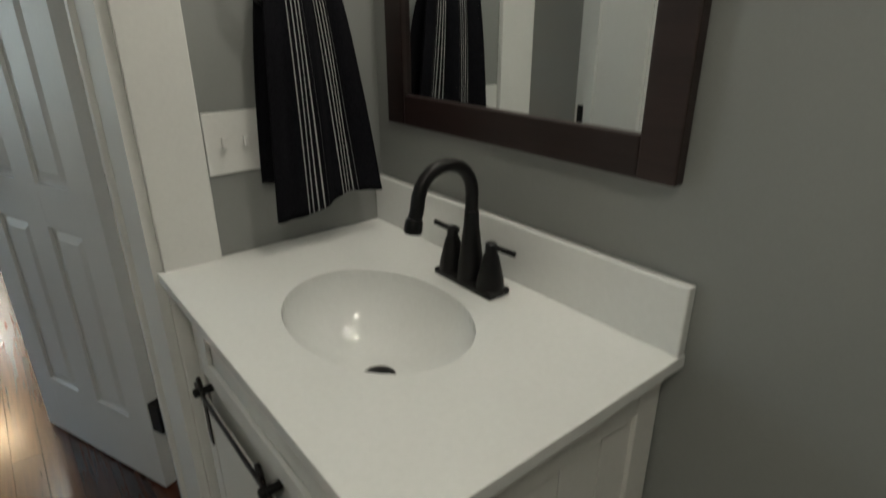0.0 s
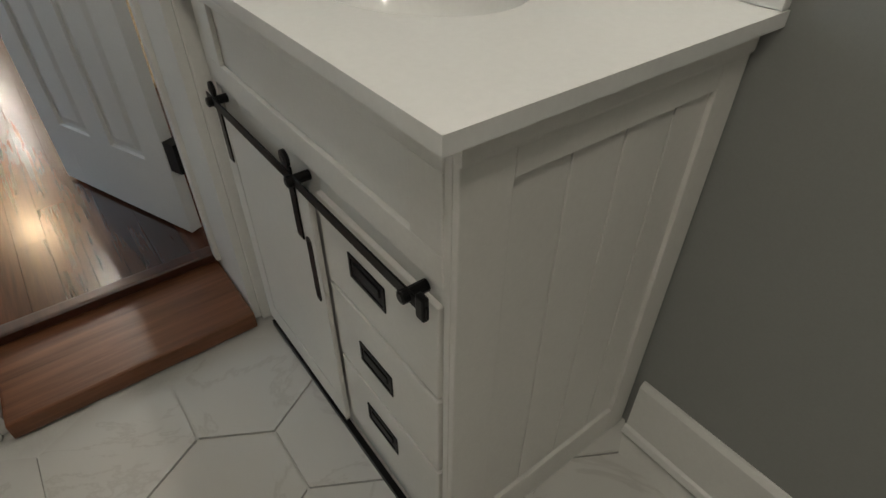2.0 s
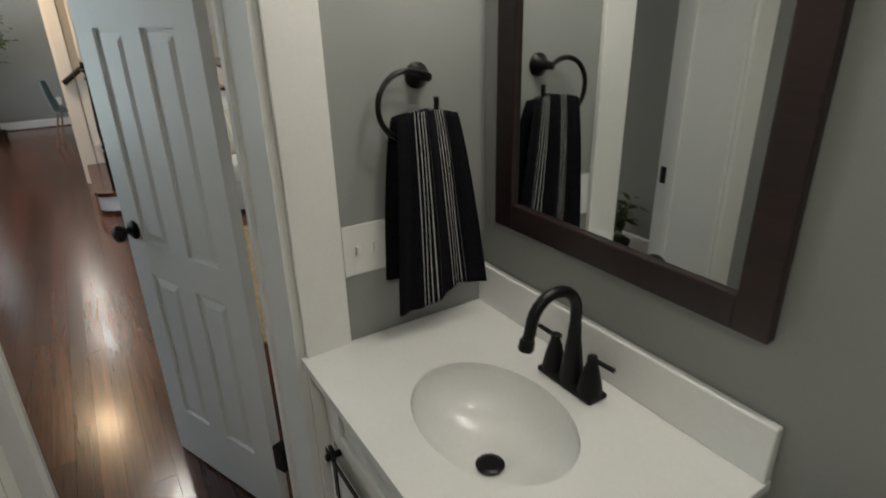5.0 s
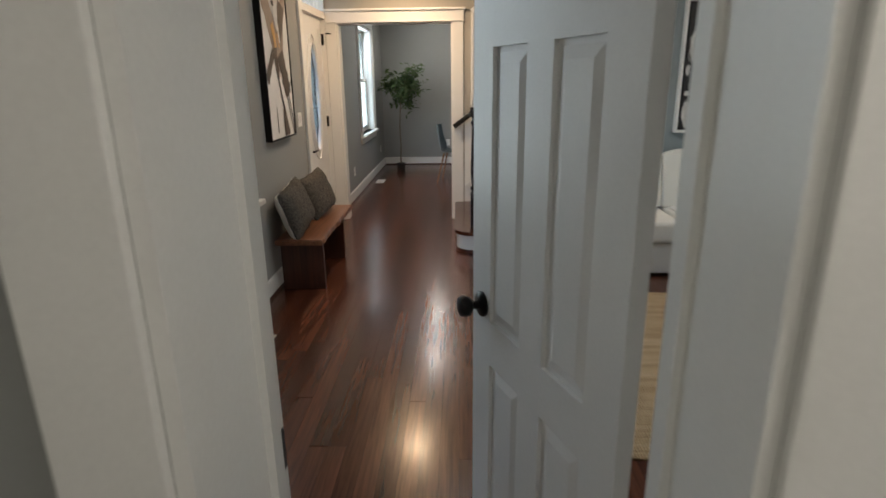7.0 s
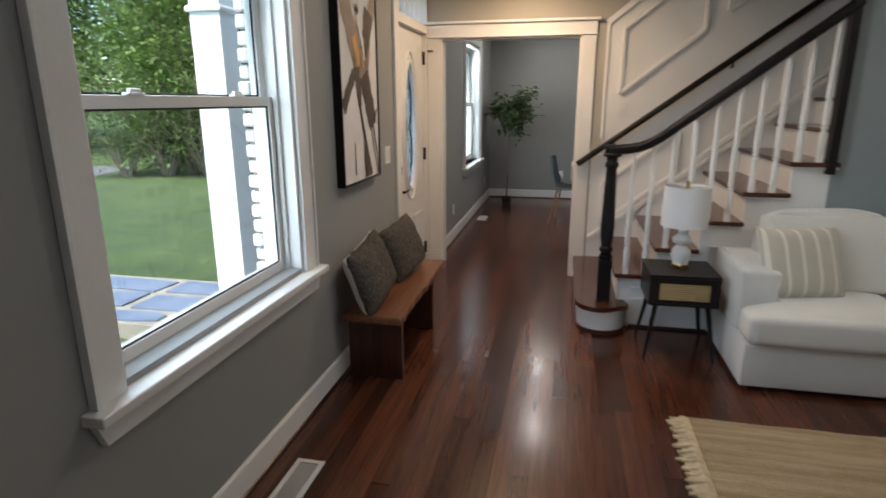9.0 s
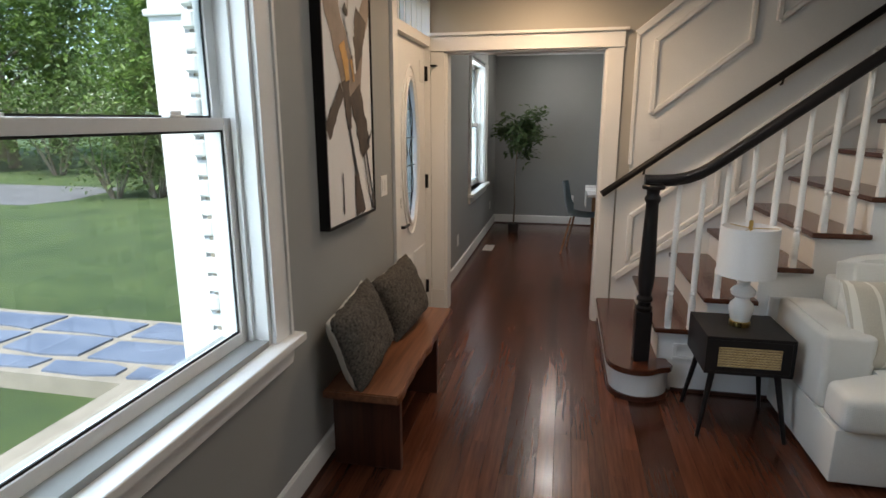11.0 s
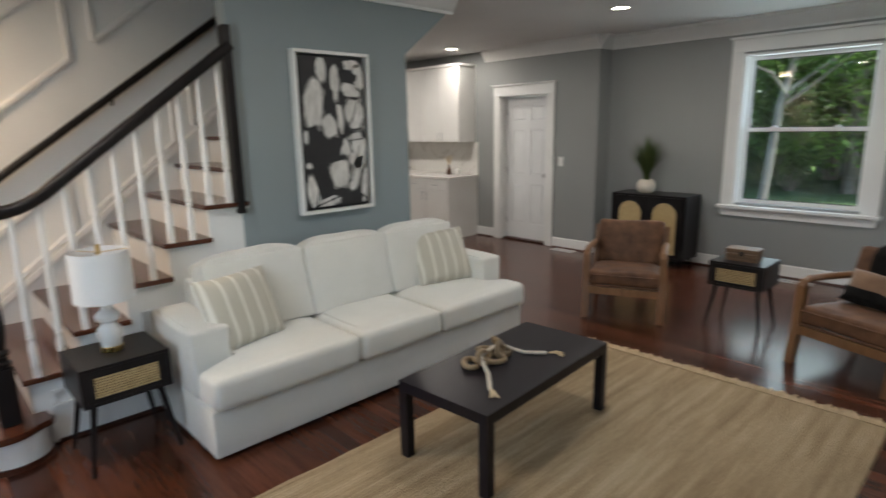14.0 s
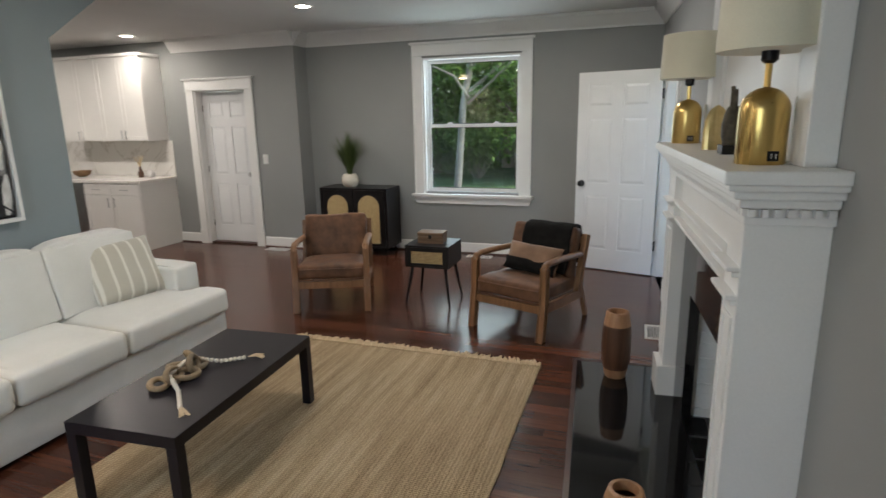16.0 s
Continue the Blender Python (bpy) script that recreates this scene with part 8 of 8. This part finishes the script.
s1 = shrub("brushy green undergrowth with bare brown stems at the lawn edge", pose(-10.3, 15.6, G), 5, M_TREELEAF2, 1.3, 2.3, 150, 0.14)
for i, (x, y) in enumerate(((-9.1, 15.7), (-7.9, 16.2), (-6.7, 16.7), (-5.4, 17.2), (-4.2, 17.8), (-9.8, 17.0), (-8.5, 17.2), (-7.2, 17.9), (-5.8, 18.3))):
    copy_thing(s1, pose(x, y, G, 0, 0, 47 * i))
for i, (x, y, k_) in enumerate(((-11.2, 15.2, 0.85), (-10.9, 17.6, 1.5), (-9.3, 18.6, 1.9), (-7.4, 19.4, 1.9), (-5.2, 19.6, 1.8), (-12.2, 19.6, 1.9), (-14.5, 20.5, 1.6), (-18.0, 20.2, 1.3), (-22.0, 20.4, 1.4), (-9.9, 16.3, 1.2), (-8.0, 17.1, 1.3), (-6.2, 17.9, 1.3))):
    copy_thing(s1, pose(x, y, G, 0, 0, 61 * i) @ Matrix.Diagonal((k_, k_, k_, 1)))
# garden behind
tree("tree with a pale leaning trunk in the back garden", pose(15.0, 7.27, G, 0, 0, -90), 2.3, 6.5, 4.6, 240, 0.20, M_TREELEAF, 9, M_PALEBARK, 0.66, 0.62, 0.105)
t3 = tree("bright leafy tree in the back garden", pose(18.5, 6.2, G), 2.8, 6.0, 1.4, 430, 0.22, M_TREELEAF, 12)
t4 = tree("shaded tree in the back garden", pose(20.0, 9.6, G), 2.8, 6.5, 1.8, 430, 0.22, M_TREELEAF2, 13)
for t, x, y, r, s in ((t3, 21.5, 4.6, 100, 1.2), (t4, 18.2, 12.0, 200, 1.0), (t4, 22.5, 7.5, 60, 1.3), (t3, 22.0, 12.5, 20, 1.3), (t4, 19.5, 3.2, 140, 1.1), (t3, 24.0, 10.0, 240, 1.4), (t4, 26.5, 6.0, 20, 1.6), (t3, 27.0, 13.5, 170, 1.6), (t4, 25.5, 2.0, 90, 1.4)):
    copy_thing(t, pose(x, y, G, 0, 0, r) @ Matrix.Diagonal((s, s, s, 1)))
for i, (x, y) in enumerate(((18.4, 7.6), (19.2, 5.6), (18.6, 9.4), (20.0, 8.2))):
    copy_thing(s1, pose(x, y, G, 0, 0, 80 * i) @ Matrix.Diagonal((0.8, 0.8, 0.55, 1)))
fence = thing("garden_fence", "weathered grey board fence behind the trees", "fence")
pl = mesh_of("board", B(-0.012, 0.012, 0.0, 0.145, 0.0, 1.8), M_FENCE)
for i in range(90):
    o = new("board", pl)
    o.parent, o.matrix_basis = fence, pose(24.5, -1.0 + i * 0.15, G)

# ---- floor boards ----
FLOOR = bpy.data.objects["floor"]
rnd = random.Random(8)
BW = 0.0815
cache, rest, count = {}, bmesh.new(), 0
col = 0
x = XF
while x < XE - 0.005:
    w = min(BW, XE - x)
    y = 1.905 - rnd.uniform(0.0, 1.6)
    while y < YT:
        l = rnd.choice((1.2, 1.6, 2.0, 2.4, 2.9))
        y0, y1 = max(y, 1.905), min(y + l, YT)
        if y1 - y0 > 0.02:
            near = x < 2.9 and y0 < 7.6 and w > BW - 1e-6
            if near and count < 295:
                key = round(y1 - y0, 2)
                if key not in cache:
                    cache[key] = mesh_of("floor_board", B(0.0002, BW - 0.0002, 0.0002, key - 0.0002, -0.019, 0.0, bevel=0.0006, seg=1), M_FLOOR)
                o = new("floor_board", cache[key])
                o.parent, o.matrix_basis = FLOOR, pose(x, y0, rnd.uniform(-0.0004, 0.0), rnd.uniform(-0.01, 0.01), rnd.uniform(-0.1, 0.1))
                count += 1
            else:
                vs = [rest.verts.new(p) for p in ((x + 0.0002, y0 + 0.0002, -0.019), (x + w - 0.0002, y0 + 0.0002, -0.019), (x + w - 0.0002, y1 - 0.0002, -0.019), (x + 0.0002, y1 - 0.0002, -0.019), (x + 0.0002, y0 + 0.0002, 0), (x + w - 0.0002, y0 + 0.0002, 0), (x + w - 0.0002, y1 - 0.0002, 0), (x + 0.0002, y1 - 0.0002, 0))]
                for f in ((4, 5, 6, 7), (0, 1, 5, 4), (1, 2, 6, 5), (2, 3, 7, 6), (3, 0, 4, 7)):
                    rest.faces.new([vs[i] for i in f])
        y += l
    x += BW


def board_rest():
    """The same oak for the boards joined into one mesh, toned piece by piece."""
    k = Net("red_oak_floor_far")
    isl = k.n("NewGeometry").outputs["Random Per Island"]
    m = k.n("Mapping")
    v = k.n("VectorMath")
    v.operation = "SCALE"
    v.inputs[0].default_value = (37.0, 11.0, 23.0)
    k.link(isl, v.inputs["Scale"])
    m.inputs["Scale"].default_value = (70, 3.15, 70)
    k.link(k.n("NewGeometry").outputs["Position"], m.inputs["Vector"])
    k.link(v.outputs[0], m.inputs["Location"])
    grain, figure = k.noise(m.outputs[0], 1.0, 6, 0.65, 0.3), k.noise(m.outputs[0], 0.13, 4, 0.6, 1.2)
    d, md, lt = (0.038, 0.0120, 0.0070), (0.082, 0.0270, 0.0145), (0.145, 0.053, 0.0275)
    col = k.ramp(figure, [(0.25, d), (0.5, md), (0.8, lt)])
    col = k.mix(0.42, col, k.ramp(grain, [(0.3, tuple(a * 0.5 for a in d)), (0.65, lt)]))
    col = k.mix(1.0, col, k.ramp(isl, [(0.0, (0.50,) * 3), (1.0, (1.35,) * 3)]), "MULTIPLY")
    k.link(col, k.b.inputs["Base Color"])
    k.rough(figure, 0.16, 0.30)
    k.bump(grain, 0.18, 0.0012)
    k.b.inputs["Coat Weight"].default_value, k.b.inputs["Coat Roughness"].default_value = 0.20, 0.14
    k.b.inputs["Specular IOR Level"].default_value = 0.35
    return k.mat


tagged(part("floor_boards", rest, board_rest(), FLOOR, "rows of dark red-brown oak boards"), kind="stuff")

# ---- hexagon tiles of the bathroom ----
BF = bpy.data.objects["bathroom_floor"]
SIDE = 0.170
bm = bmesh.new()
top_ = [bm.verts.new(((SIDE - 0.0035) * math.sin(math.pi / 3 * i), (SIDE - 0.0035) * math.cos(math.pi / 3 * i), 0.0)) for i in range(6)]
bot = [bm.verts.new((v.co.x, v.co.y, -0.0075)) for v in top_]
bm.faces.new(list(reversed(top_)))
for i in range(6):
    bm.faces.new((top_[i], top_[(i + 1) % 6], bot[(i + 1) % 6], bot[i]))
bmesh.ops.recalc_face_normals(bm, faces=bm.faces)
hexm = mesh_of("hexagon_tile", bm, M_MARBLE)
HW = SIDE * math.sqrt(3)
for r in range(-11, 2):
    for c in range(-3, 6):
        x, y = 0.093 + c * HW + (HW / 2 if r % 2 else 0), 1.445 + r * SIDE * 1.5
        if -0.40 < x < 1.1 and -1.2 < y < 1.50:
            o = new("hexagon_tile", hexm)
            o.parent, o.matrix_basis = BF, pose(x, y, BZ)
